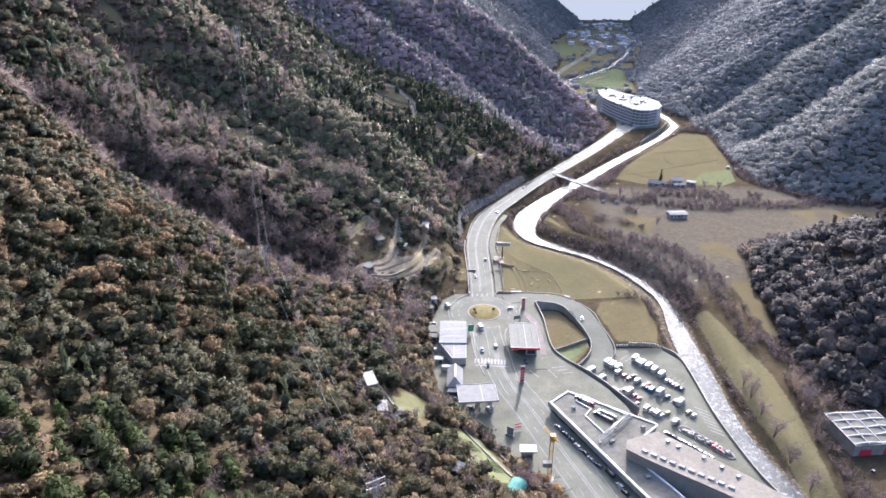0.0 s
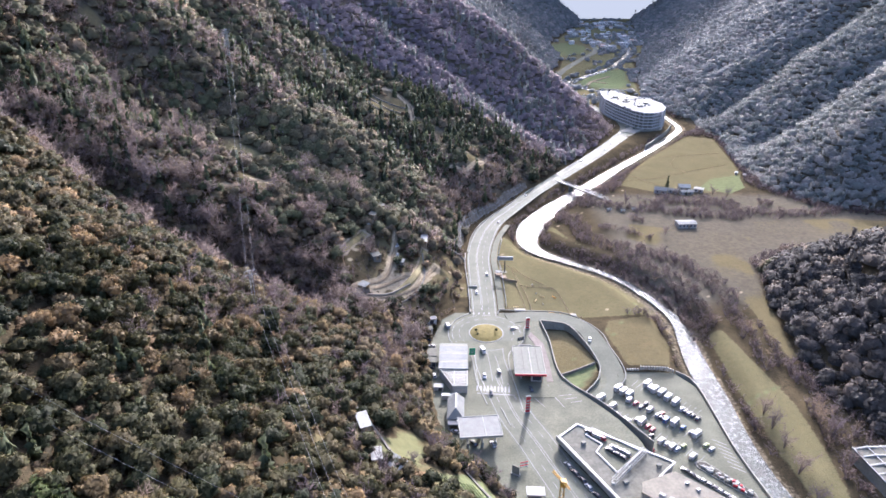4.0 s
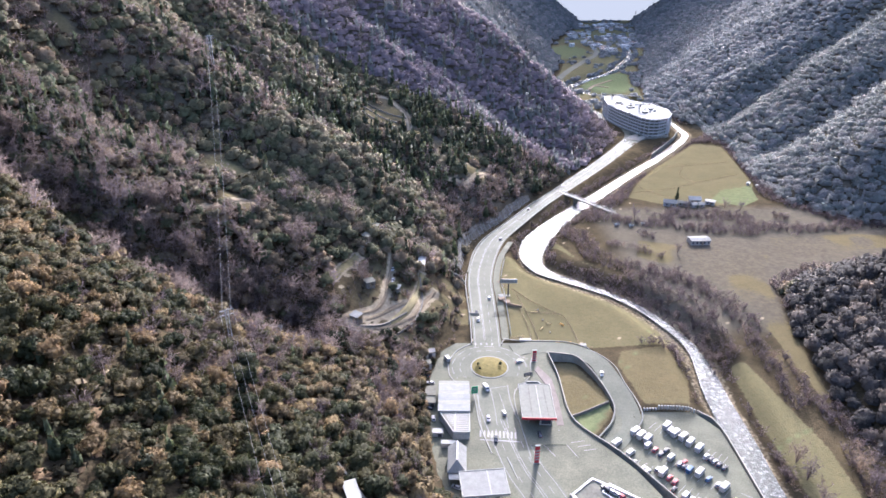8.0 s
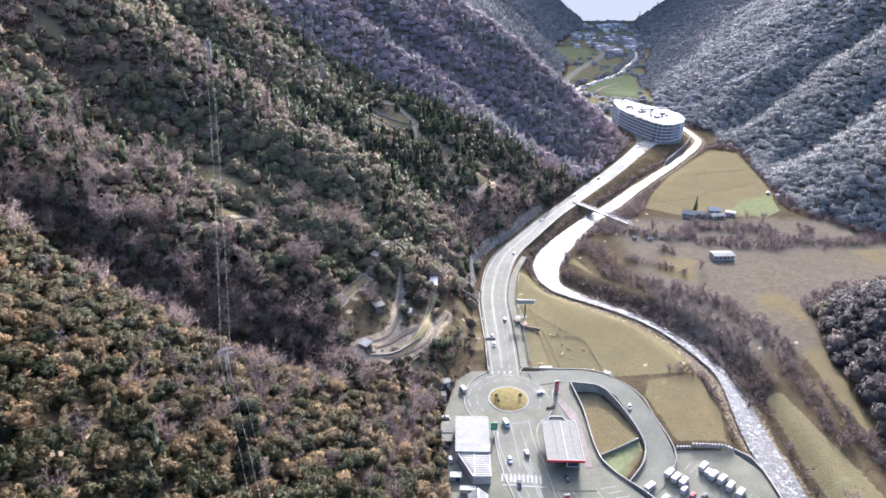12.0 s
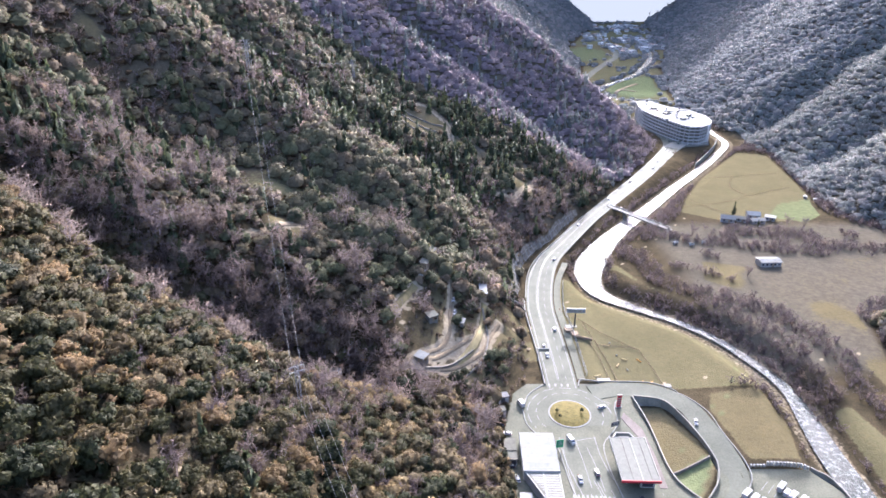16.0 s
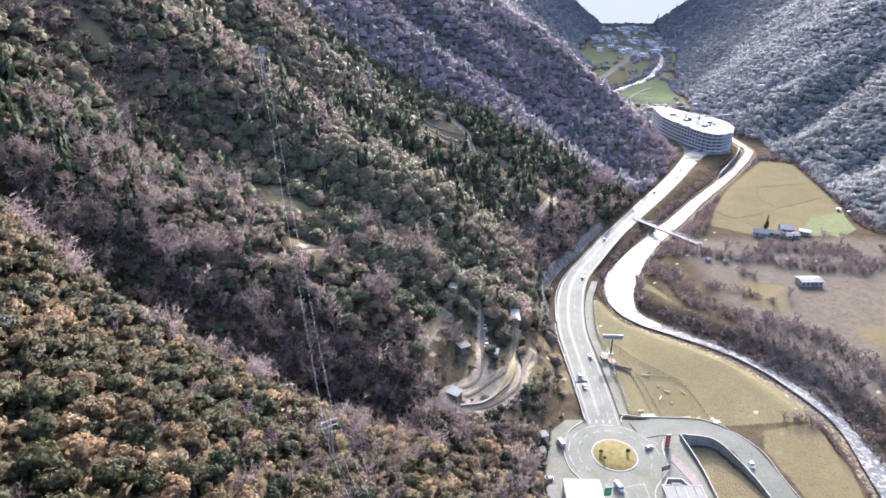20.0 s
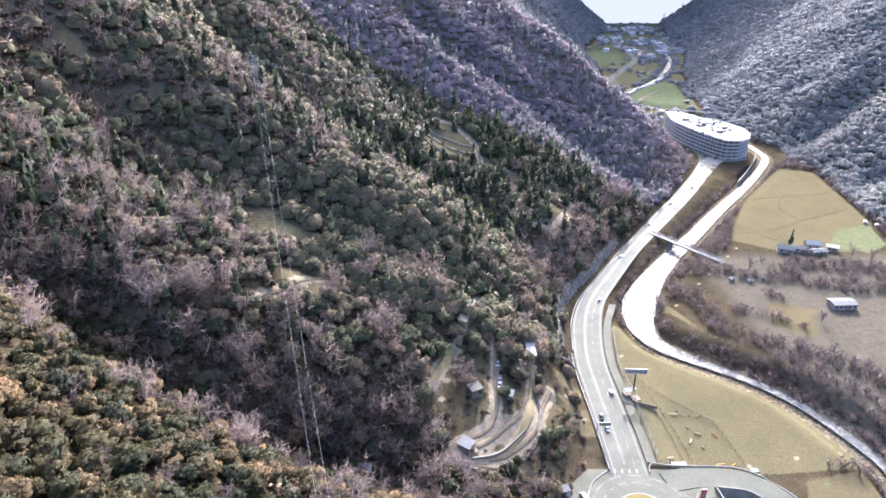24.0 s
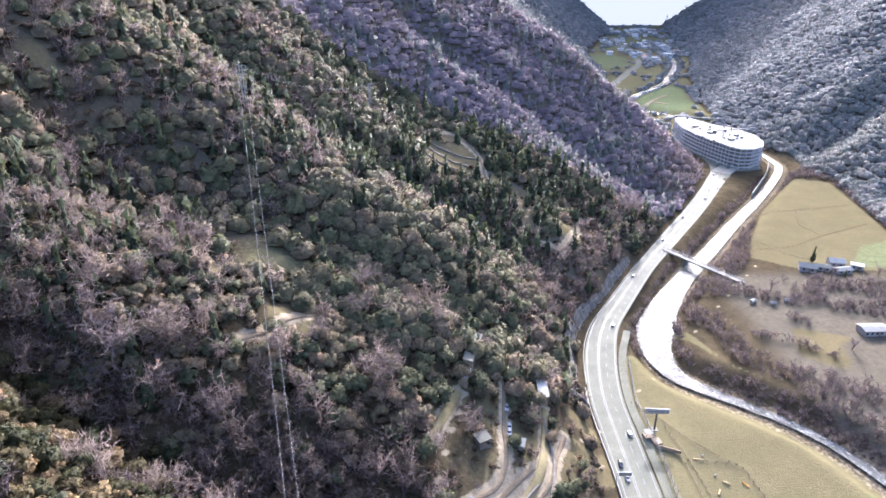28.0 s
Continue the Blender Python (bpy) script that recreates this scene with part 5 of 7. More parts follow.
def wheels(parent, xs, ys, r):
    tyre, rim_ = Form().rod((-0.11, 0, 0), (0.11, 0, 0), r, 12), Form().rod((-0.12, 0, 0), (0.12, 0, 0), r * 0.58, 8)
    tm, rm = mesh_of("tyre", tyre, RUBBER), mesh_of("rim", rim_, METAL)
    for y in ys:
        for x in xs:
            w = new("wheel", tm)
            w.parent, w.location = parent, (x, y, r)
            k = new("rim", rm)
            k.parent = w


def ring_of(y, half, z0, z1, top, round_=0.12):
    """A car's cross-section at y: eight corners, narrower at the top."""
    return [(-half + round_, y, z0), (half - round_, y, z0), (half, y, z0 + round_), (half, y, (z0 + z1) / 2), (half * top, y, z1 - 0.02), (half * top - 0.15, y, z1),
            (-half * top + 0.15, y, z1), (-half * top, y, z1 - 0.02), (-half, y, (z0 + z1) / 2), (-half, y, z0 + round_)]


def car(colour, x, y, z, turn, label, group="", long=4.2, tall=1.46):
    ob = thing("car", x, y, z, turn, label, "car", group)
    ob.scale = (1 / SCALE,) * 3
    s = long / 4.2
    body = Form().loft([ring_of(-2.1 * s, 0.72, 0.35, 0.72, 0.92), ring_of(-1.95 * s, 0.83, 0.24, 0.88, 0.93), ring_of(-0.9 * s, 0.87, 0.2, 0.94, 0.93), ring_of(0.8 * s, 0.87, 0.2, 0.93, 0.93),
                        ring_of(1.55 * s, 0.85, 0.22, 0.84, 0.92), ring_of(1.95 * s, 0.8, 0.26, 0.74, 0.9), ring_of(2.1 * s, 0.66, 0.34, 0.6, 0.9)])
    part("body", body, PAINTS[colour], ob)
    cabin = Form().loft([ring_of(-1.85 * s, 0.72, 0.85, 0.95, 0.95), ring_of(-1.45 * s, 0.74, 0.85, tall - 0.06, 0.84), ring_of(0.15 * s, 0.75, 0.85, tall - 0.05, 0.83), ring_of(0.95 * s, 0.72, 0.84, 0.95, 0.95)])
    part("cabin_glass", cabin, GLASS, ob, "dark tinted windows")
    part("roof", Form().loft([ring_of(-1.5 * s, 0.58, tall - 0.1, tall - 0.03, 0.92, 0.03), ring_of(-1.2 * s, 0.62, tall - 0.1, tall, 0.92, 0.03), ring_of(0.0, 0.62, tall - 0.1, tall, 0.92, 0.03),
                              ring_of(0.25 * s, 0.58, tall - 0.12, tall - 0.05, 0.92, 0.03)]), PAINTS[colour], ob)
    for dx in (-0.58, 0.58):
        part("headlight", Form().box(dx, 2.0 * s, 0.5, 0.34, 0.12, 0.16), LAMP, ob)
        part("tail_light", Form().box(dx * 1.05, -2.04 * s, 0.6, 0.26, 0.1, 0.2), TAIL, ob)
    wheels(ob, (-0.76, 0.76), (-1.28 * s, 1.32 * s), 0.31)
    return ob


def van(colour, x, y, z, turn, label, group="", long=5.2, tall=2.3):
    ob = thing("van", x, y, z, turn, label, "van", group)
    ob.scale = (1 / SCALE,) * 3
    h = long / 2
    part("body", Form().loft([ring_of(-h, 0.9, 0.35, tall - 0.1, 0.93), ring_of(-h + 0.15, 0.98, 0.25, tall, 0.92), ring_of(h - 1.5, 0.98, 0.25, tall, 0.92), ring_of(h - 0.75, 0.97, 0.25, 1.3, 0.95),
                              ring_of(h - 0.1, 0.9, 0.3, 1.02, 0.92), ring_of(h, 0.76, 0.4, 0.85, 0.9)]), PAINTS[colour], ob)
    part("windscreen", Form().add([(-0.8, h - 1.42, tall - 0.12), (0.8, h - 1.42, tall - 0.12), (0.86, h - 0.76, 1.34), (-0.86, h - 0.76, 1.34)], [(0, 3, 2, 1)]), GLASS, ob, "sloping dark windscreen")
    for dx in (-0.975, 0.975):
        part("side_window", Form().box(dx, h - 1.95, 1.25, 0.06, 0.85, 0.6), GLASS, ob)
        part("headlight", Form().box(dx * 0.74, h - 0.06, 0.6, 0.3, 0.12, 0.22), LAMP, ob)
        part("tail_light", Form().box(dx * 0.85, -h + 0.02, 0.8, 0.14, 0.1, 0.4), TAIL, ob)
    wheels(ob, (-0.85, 0.85), (-h + 1.0, h - 1.05), 0.34)
    return ob


def motorhome(x, y, z, turn, label, group=""):
    ob = thing("motorhome", x, y, z, turn, label, "motorhome", group)
    ob.scale = (1 / SCALE,) * 3
    part("body", Form().loft([ring_of(-2.9, 1.05, 0.4, 2.75, 0.95), ring_of(-2.75, 1.12, 0.32, 2.88, 0.96), ring_of(1.5, 1.12, 0.32, 2.9, 0.96), ring_of(2.2, 1.08, 1.9, 2.75, 0.93), ring_of(2.5, 0.95, 2.05, 2.5, 0.9)]), PAINTS["white"], ob)
    part("cab", Form().loft([ring_of(1.3, 0.98, 0.3, 2.0, 0.9), ring_of(2.1, 0.98, 0.3, 1.95, 0.86), ring_of(2.6, 0.95, 0.3, 1.25, 0.94), ring_of(3.3, 0.86, 0.35, 0.98, 0.92)]), PAINTS["white"], ob)
    part("windscreen", Form().add([(-0.75, 2.14, 1.88), (0.75, 2.14, 1.88), (0.84, 2.6, 1.3), (-0.84, 2.6, 1.3)], [(0, 3, 2, 1)]), GLASS, ob, "dark windscreen")
    part("roof_hatch", Form().box(0, -0.4, 2.88, 0.7, 0.7, 0.14, taper=0.9), SHEET, ob, "grey roof hatch")
    part("roof_hatch", Form().box(0.1, -2.1, 2.86, 0.45, 0.45, 0.12, taper=0.9), SHEET, ob, "grey roof hatch")
    for dx in (-1.1, 1.1):
        part("side_window", Form().box(dx, -1.6, 1.5, 0.08, 0.9, 0.5), GLASS, ob)
        part("side_window", Form().box(dx, 0.4, 1.5, 0.08, 0.8, 0.5), GLASS, ob)
        part("tail_light", Form().box(dx * 0.85, -2.92, 0.8, 0.16, 0.1, 0.4), TAIL, ob)
    wheels(ob, (-0.92, 0.92), (-1.9, 2.15), 0.36)
    return ob


PROTO = {}


def park(kind, x, y, z, turn, group):
    """Puts a vehicle of a kind: a colour's letter, capitals for vans, M for motorhomes."""
    words = {"w": "white", "s": "silver", "d": "dark", "r": "red", "b": "blue", "g": "green"}
    names = {"w": "white", "s": "silver-grey", "d": "dark grey", "r": "dark red", "b": "deep blue", "g": "olive green"}
    key = (kind, group)
    where = {"parked cars": "in a car park bay", "roof cars": "on the rooftop deck", "street cars": "at the supermarket kerb", "road cars": "on the main road",
             "yard cars": "standing in a yard"}[group]
    if key in PROTO:
        return copy_thing(PROTO[key], pose(x, y, z, 0, 0, turn))
    if kind == "M":
        ob = motorhome(x, y, z, turn, "white motorhome with overcab " + where, group)
    elif kind.isupper():
        ob = van(words[kind.lower()], x, y, z, turn, names[kind.lower()] + " panel van " + where, group)
    else:
        ob = car(words[kind], x, y, z, turn, names[kind] + " small car " + where, group)
    PROTO[key] = ob
    return ob


def row(a, b, kinds, z, turn, group, seed=0):
    rng_ = random.Random(seed)
    for k, kind in enumerate(kinds):
        if kind != "-":
            s = k / max(1, len(kinds) - 1)
            park(kind, a[0] + (b[0] - a[0]) * s + rng_.uniform(-0.2, 0.2), a[1] + (b[1] - a[1]) * s + rng_.uniform(-0.2, 0.2), z, turn + rng_.uniform(-4, 4), group)


BAY = -48
row((82.8, 227.4), (84.4, 223.5), "MWM", -6, BAY, "parked cars", 1)
row((86.5, 221.5), (90.1, 215.9), "MMM", -6, BAY, "parked cars", 2)
row((91.4, 212.2), (95.3, 206.8), "wdsdd", -6, BAY, "parked cars", 3)
row((70.3, 224.8), (73.4, 220.6), "MMM", -6, BAY, "parked cars", 4)
row((72.8, 217.7), (76.2, 213.4), "Wrd", -6, BAY, "parked cars", 5)
park("d", 78.5, 215.3, -6, BAY, "parked cars")
row((78.9, 211.6), (83.2, 206.0), "W-sdB", -6, BAY, "parked cars", 6)
park("r", 82.7, 209.5, -6, BAY, "parked cars")
row((86.0, 204.3), (91.7, 197.9), "M-b-sM", -6, BAY, "parked cars", 7)
row((61.9, 218.4), (65.5, 214.2), "M-W", -6, BAY, "parked cars", 8)
row((65.4, 209.6), (68.7, 205.6), "d-ww", -6, BAY, "parked cars", 9)
row((72.6, 206.3), (76.6, 200.7), "sMrr", -6, BAY, "parked cars", 10)
row((75.1, 197.4), (82.3, 190.4), "d-WwWw", -6, BAY, "parked cars", 11)
row((84.9, 191.9), (86.5, 187.0), "g-W", -6, BAY, "parked cars", 12)
row((93.1, 192.4), (94.1, 190.6), "gw", -6, BAY, "parked cars", 13)
row((58.7, 207.6), (59.8, 205.4), "Ww", -6, 40, "parked cars", 14)
row((64.8, 198.9), (68.2, 195.1), "rss", -6, 42, "parked cars", 15)
row((70.8, 191.8), (72.8, 190.6), "wr", -6, 42, "parked cars", 16)
row((81.5, 180.3), (92.0, 168.6), "ddswsdwsw", -6, 36, "parked cars", 17)
row((50.0, 188.8), (53.8, 185.8), "dwwr", 3.22, 42, "roof cars", 18)
row((54.8, 180.0), (58.4, 177.0), "ddd", 3.22, 42, "roof cars", 19)
row((56.6, 181.2), (60.2, 178.4), "wsws", 3.22, 42, "roof cars", 20)
row((40.7, 175.7), (50.2, 157.3), "sddwdsd", 0.9, 26, "street cars", 21)
row((53.1, 153.9), (55.9, 146.0), "D-wd", 0.9, 26, "street cars", 22)
for kind, x, y, turn in (("w", 16.6, 225.5, 180), ("s", 22.6, 228.5, 4), ("d", 18.4, 214.5, 178), ("w", 17.0, 296.5, 180), ("d", 16.5, 303, 180), ("w", 23.6, 318, 0),
                         ("s", 36, 394, -26), ("w", 60, 447, -32), ("w", 92, 498, -34), ("d", 118, 537, -36), ("w", 147, 575, -36), ("s", 157, 596, 146),
                         ("w", 176, 634, -30), ("W", 17, 243.5, 200), ("w", 32, 262, 300)):
    park(kind, x, y, float(floor_z(y)) + 0.15, turn, "road cars")
park("w", 65.2, 256.5, -3.2, 166, "road cars")
for kind, x, y, turn in (("w", -3.2, 226, 5), ("w", -4.6, 247.5, 75), ("d", -5, 231.6, 80), ("W", 2.2, 264.2, 20), ("d", -6.4, 252.6, 70), ("s", -7.6, 257, 60), ("w", 4.2, 192.6, 60), ("d", 10.5, 186.6, 30), ("w", 17, 186, 20),
                         ("d", 34, 217, 4)):
    park(kind, x, y, float(floor_z(y)) + 0.06, turn, "yard cars")


# ---- petrol stations, sheds and shops beside the road ----
def petrol_station():
    z0 = float(floor_z(230)) + 0.04
    ob = thing("petrol_station_canopy", 34.4, 230.2, z0, -2.0, "grey petrol station canopy with red front fascia on steel columns", "canopy")
    roof = part("roof", Form().box(0, 0, 4.55, 11.6, 19.4, 0.35), SHEET, ob, "pale grey ribbed sheet roof")
    for x in (-5.7, -2.3, 0.6, 3.4, 5.7):
        part("roof_seam", Form().box(x, 0, 4.9, 0.28 if abs(x) < 1 else 0.14, 19.4, 0.09), WHITE if abs(x) < 1 else ROOF_GREY, roof)
    part("fascia", Form().box(0, -9.75, 4.1, 12.2, 0.22, 0.95), RED, ob, "red front fascia panel")
    part("fascia", Form().box(0, 9.75, 4.3, 11.9, 0.2, 0.7), WHITE, ob, "white rear fascia panel")
    for x in (-5.9, 5.9):
        part("fascia", Form().box(x, 0, 4.3, 0.2, 19.3, 0.7), WHITE, ob, "white side fascia panel")
    for x in (-3.2, 3.2):
        for y in (-6, 0, 6):
            part("column", Form().box(x, y, 0, 0.35, 0.35, 4.56), WHITE, ob)
            pump = part("fuel_pump", Form().box(x, y + 1.3, 0, 0.6, 1.0, 1.7), RED, ob, "red and white fuel pump")
            part("plinth", Form().box(x, y + 0.7, 0, 1.1, 3.4, 0.16), KERB, pump)
    shop = thing("petrol_station_shop", 37.0, 226.0, z0, -2.0, "small glazed petrol station shop under the canopy", "shop")
    part("wall", Form().box(0, 0, 0, 4.5, 7.5, 3.4), WHITE, shop)
    part("window", Form().box(-2.27, 0, 0.8, 0.08, 6.2, 1.9), GLASS, shop)
    part("window", Form().box(0, -3.78, 0.8, 3.4, 0.08, 1.9), GLASS, shop)
    part("sign_band", Form().box(0, -3.8, 2.75, 4.5, 0.14, 0.6), RED, shop, "red sign band over the window")


def totem(x, y, high, label):
    z = float(floor_z(y)) + 0.04
    ob = thing("price_totem", x, y, z, 8, label, "sign")
    part("base", Form().box(0, 0, 0, 2.4, 1.2, 0.35), KERB, ob)
    part("post", Form().box(0, 0, 0.35, 1.5, 0.45, high - 0.35), RED, ob, "tall red sign board")
    for k in range(4):
        part("price_panel", Form().box(0, 0, high * (0.2 + 0.17 * k), 1.3, 0.5, high * 0.08), WHITE, ob, "white panel with faint bars")
    part("cap", Form().box(0, 0, high, 1.7, 0.6, 0.25), WHITE, ob)


petrol_station()
totem(30.9, 203.4, 7.2, "tall red and white price totem on the forecourt")
totem(38.2, 262.6, 5.4, "red and white totem at the forecourt exit")
board = thing("notice_board", 33.8, 250.6, -0.35, 20, "dark notice board on short posts by the forecourt", "sign")
for dx in (-1.1, 1.1):
    part("post", Form().box(dx, 0, 0, 0.12, 0.12, 2.2), METAL, board)
part("panel", Form().box(0, 0, 0.9, 3.0, 0.14, 1.7), DARK, board, "dark panel with pale bars")
for k in range(3):
    part("bar", Form().box(0, -0.09, 1.2 + 0.42 * k, 2.2, 0.04, 0.12), WHITE, board)
frame_ = thing("tank_enclosure", 35.2, 244.8, -0.4, -2, "white framed tank enclosure behind the petrol station", "enclosure")
for (ax, ay), (bx, by) in (((-4.6, -2.4), (-2.2, 1.6)), ((-2.2, 1.6), (2.2, 1.6)), ((2.2, 1.6), (4.4, -2.4))):
    part("rail", Form().strip(np.array([(ax, ay, 1.5), (bx, by, 1.5)]), 0.45, 0.0, thick=1.5), WHITE, frame_)
part("tank", Form().rod((-1.6, -0.6, 0.8), (1.6, -0.6, 0.8), 0.75, 10), SHEET, frame_, "grey fuel tank lying flat")
floor_pad = solid("pavement_station", Form().prism(((27.8, 212), (27.0, 233), (28.4, 243), (36.2, 262), (41.5, 262), (43.8, 236), (42.5, 212)), -0.9, [0.13, -0.25, -0.38, -0.7, -0.7, -0.28, 0.13]),
                  ASPHALT_LOT, "worn asphalt forecourt of the petrol station", "pavement", kind="structure")

solid("pavement_ruddy", Form().prism(((40.9, 222), (40.6, 246), (37.5, 256), (39.2, 259), (43.4, 250), (43.9, 236), (43.3, 222)), -0.9, [0.06, -0.26, -0.48, -0.5, -0.34, -0.16, 0.06]),
      mat("ruddy_worn_paving", (0.118, 0.1, 0.088), 0.9, vary=0.2, grain=1.5, blotch=0.3), "reddish worn paving beside the petrol station canopy", "pavement", kind="structure")
hangar = thing("garage_hall", 4.4, 234.4, float(floor_z(234)), -1.5, "white garage hall with stepped sheet roof beside the road", "hall")
part("wall", Form().box(0, 0, -0.5, 11.0, 17.6, 4.2), WALL, hangar)
for k in range(3):
    y0 = -8.9 + 5.95 * k
    part("roof", Form().prism([(-5.8, y0), (5.8, y0), (5.8, y0 + 3.4), (-5.8, y0 + 3.4)], 3.7, [4.25, 4.25, 4.75, 4.75]), WHITE, hangar, "bright white roof band")
    part("roof", Form().prism([(-5.8, y0 + 3.4), (5.8, y0 + 3.4), (5.8, y0 + 5.95), (-5.8, y0 + 5.95)], 3.7, [4.7, 4.7, 4.25, 4.25]), SHEET, hangar, "grey roof band")
for k in range(4):
    part("window", Form().box(5.53, -6.4 + 4.2 * k, 0.8, 0.1, 2.6, 1.8), GLASS, hangar)
annex = thing("workshop", 4.4, 220.6, float(floor_z(220)), -1.5, "grey ribbed-roof workshop with slanted corner and white trim", "workshop")
cut = [(-5.4, 4.8), (5.1, 4.8), (5.1, -5.4), (-0.6, -5.4)]
part("wall", Form().prism(cut, -0.5, 3.2), WALL, annex)
roof_ = part("roof", Form().prism([(x * 1.02, y * 1.02) for x, y in cut], 3.2, 3.5), ROOF_GREY, annex)
for k in range(9):
    y = -4.4 + k
    part("roof_rib", Form().box(2.3 - 0.28 * max(0, k - 1), y, 3.5, 5.4 + 0.5 * max(0, k - 1) * 0.9, 0.16, 0.07), METAL, roof_)
for a, b in zip(cut, [*cut[1:], cut[0]]):
    part("trim", Form().strip(np.array([(*a, 3.65), (*b, 3.65)]), 0.4, 0.0, thick=0.5), WHITE, annex, "white roof edge")
part("trim", Form().box(0.1, -0.2, 3.5, 0.4, 9.6, 0.2), WHITE, annex, "white roof strip")
part("trim", Form().box(2.4, -5.6, 2.2, 5.4, 0.25, 1.3), WHITE, annex, "white front fascia")

house = thing("house", 4.7, 202.0, float(floor_z(202)), -2.0, "small white house with pale hipped roof", "house")
part("wall", Form().box(0, 0, -0.4, 5.4, 11.4, 3.6), WALL, house)
ro = Form().add([(-3.1, -6.0, 3.1), (3.1, -6.0, 3.1), (3.1, 6.0, 3.1), (-3.1, 6.0, 3.1), (0, -2.6, 5.6), (0, 5.9, 5.6), (-3.1, -6.0, 2.95), (3.1, -6.0, 2.95), (3.1, 6.0, 2.95), (-3.1, 6.0, 2.95)],
                [(0, 1, 4), (1, 2, 5, 4), (2, 3, 5), (3, 0, 4, 5), (9, 8, 7, 6), (0, 6, 7, 1), (1, 7, 8, 2), (2, 8, 9, 3), (3, 9, 6, 0)])
part("roof", ro, PALE_ROOF, house, "pale sheet hipped roof")
part("ridge", Form().box(0, 1.6, 5.52, 0.3, 8.6, 0.16), METAL, house)
for y in (-3.5, 0, 3.5):
    part("window", Form().box(2.72, y, 0.9, 0.08, 1.2, 1.3), GLASS, house)
part("porch_roof", Form().box(0, -7.2, 2.4, 5.2, 2.4, 0.2), WHITE, house, "flat white porch roof")
for x in (-2.3, 2.3):
    part("porch_post", Form().box(x, -8.2, -0.4, 0.15, 0.15, 2.8), METAL, house)

can = thing("petrol_canopy", 12.6, 189.6, float(floor_z(190)) + 0.04, 5.0, "flat white petrol canopy on columns beside the road", "canopy")
rf = part("roof", Form().box(0, 0, 4.7, 14.2, 10.2, 0.5), PALE_ROOF, can, "pale flat roof")
part("roof_seam", Form().box(1.6, 0, 5.2, 0.35, 10.2, 0.08), WHITE, rf)
for (x, y, sx, sy) in ((0, -5.15, 14.5, 0.22), (0, 5.15, 14.5, 0.22), (-7.15, 0, 0.22, 10.2), (7.15, 0, 0.22, 10.2)):
    part("fascia", Form().box(x, y, 4.5, sx, sy, 0.85), WHITE, can)
for x in (-4.5, 0.5, 5.0):
    for y in (-2.6, 2.6):
        part("column", Form().box(x, y, 0, 0.4, 0.4, 4.7), METAL, can)
        part("fuel_pump", Form().box(x, y - 1.4, 0, 0.7, 1.0, 1.8), WHITE, can, "white fuel pump")

sheds = ((-4.4, 239.5, 3.6, 5.4, 2.7, "flat-roofed grey shed behind the garage hall"), (-4.4, 234.6, 3.6, 3.6, 2.4, "low pale-roofed shed behind the garage hall"),
         (-1.6, 217.5, 3.4, 2.0, 2.3, "narrow white lean-to beside the workshop"), (2.0, 211.6, 4.6, 1.4, 2.4, "narrow white canopy beside the workshop"), (-6.4, 262.5, 7.0, 2.6, 2.4, "long dark carport at the foot of the slope"),
         (-7.2, 256.0, 5.4, 2.4, 2.3, "long grey carport at the foot of the slope"))
for x, y, sx, sy, h, label in sheds:
    ob = thing("shed", x, y, gz(x, y) - 0.1, -2 if x > -6 else 12, label, "shed")
    part("wall", Form().box(0, 0, -0.6, sx, sy, h + 0.6), WALL, ob)
    part("roof", Form().box(0, 0, h, sx + 0.4, sy + 0.4, 0.18), DARK if "dark" in label else (WHITE if "white" in label else ROOF_GREY), ob)
    part("door", Form().box(sx * 0.2, -sy / 2 - 0.03, 0, min(1.6, sx * 0.4), 0.06, h * 0.85), DARK, ob)
gs = thing("green_sign", 12.3, 239.4, -0.3, 10, "tall green sign board on two posts beside the garage", "sign")
for dx in (-0.8, 0.8):
    part("post", Form().rod((dx, 0, 0), (dx, 0, 2.2), 0.07), METAL, gs)
part("panel", Form().box(0, 0, 1.2, 2.4, 0.16, 3.2), GREEN, gs)
for k in range(3):
    part("bar", Form().box(0, -0.1, 2.2 + 0.6 * k, 1.5, 0.04, 0.2), WHITE, gs)

kiosk = thing("toll_kiosk", 28.0, 161.5, float(floor_z(161)) + 0.04, -3, "grey kiosk with flat white roof at the roadside", "kiosk")
part("body", Form().box(-0.3, -0.4, 0, 3.6, 2.6, 3.3), SHEET, kiosk)
part("window", Form().box(-0.3, -1.73, 1.0, 3.0, 0.08, 1.5), GLASS, kiosk)
part("window", Form().box(1.53, -0.4, 1.0, 0.08, 2.0, 1.5), GLASS, kiosk)
part("roof", Form().box(0, 0, 3.3, 5.6, 3.6, 0.55), WHITE, kiosk, "thick white flat roof")
for k in range(4):
    part("roof_rib", Form().box(0, -1.2 + 0.8 * k, 3.85, 5.4, 0.14, 0.06), METAL, kiosk)

sgn = thing("striped_sign", 26.2, 175.0, float(floor_z(175)) + 0.1, 15, "red and white striped warning boards at the roadside", "sign")
for k in range(4):
    part("board", Form().box(0, 0, 0.5 + 0.62 * k, 2.6, 0.1, 0.42), RED if k % 2 else WHITE, sgn)
for dx in (-1, 1):
    part("post", Form().box(dx, 0.1, 0, 0.12, 0.12, 3.0), METAL, sgn)
stall = thing("information_panel", 23.2, 172.2, float(floor_z(172)) + 0.1, -30, "grey roadside information panel on a pale base", "sign")
part("base", Form().box(0, 0, 0, 3.0, 1.4, 0.5), KERB, stall)
part("panel", Form().box(0, 0, 0.5, 2.4, 0.25, 3.0), SHEET, stall)


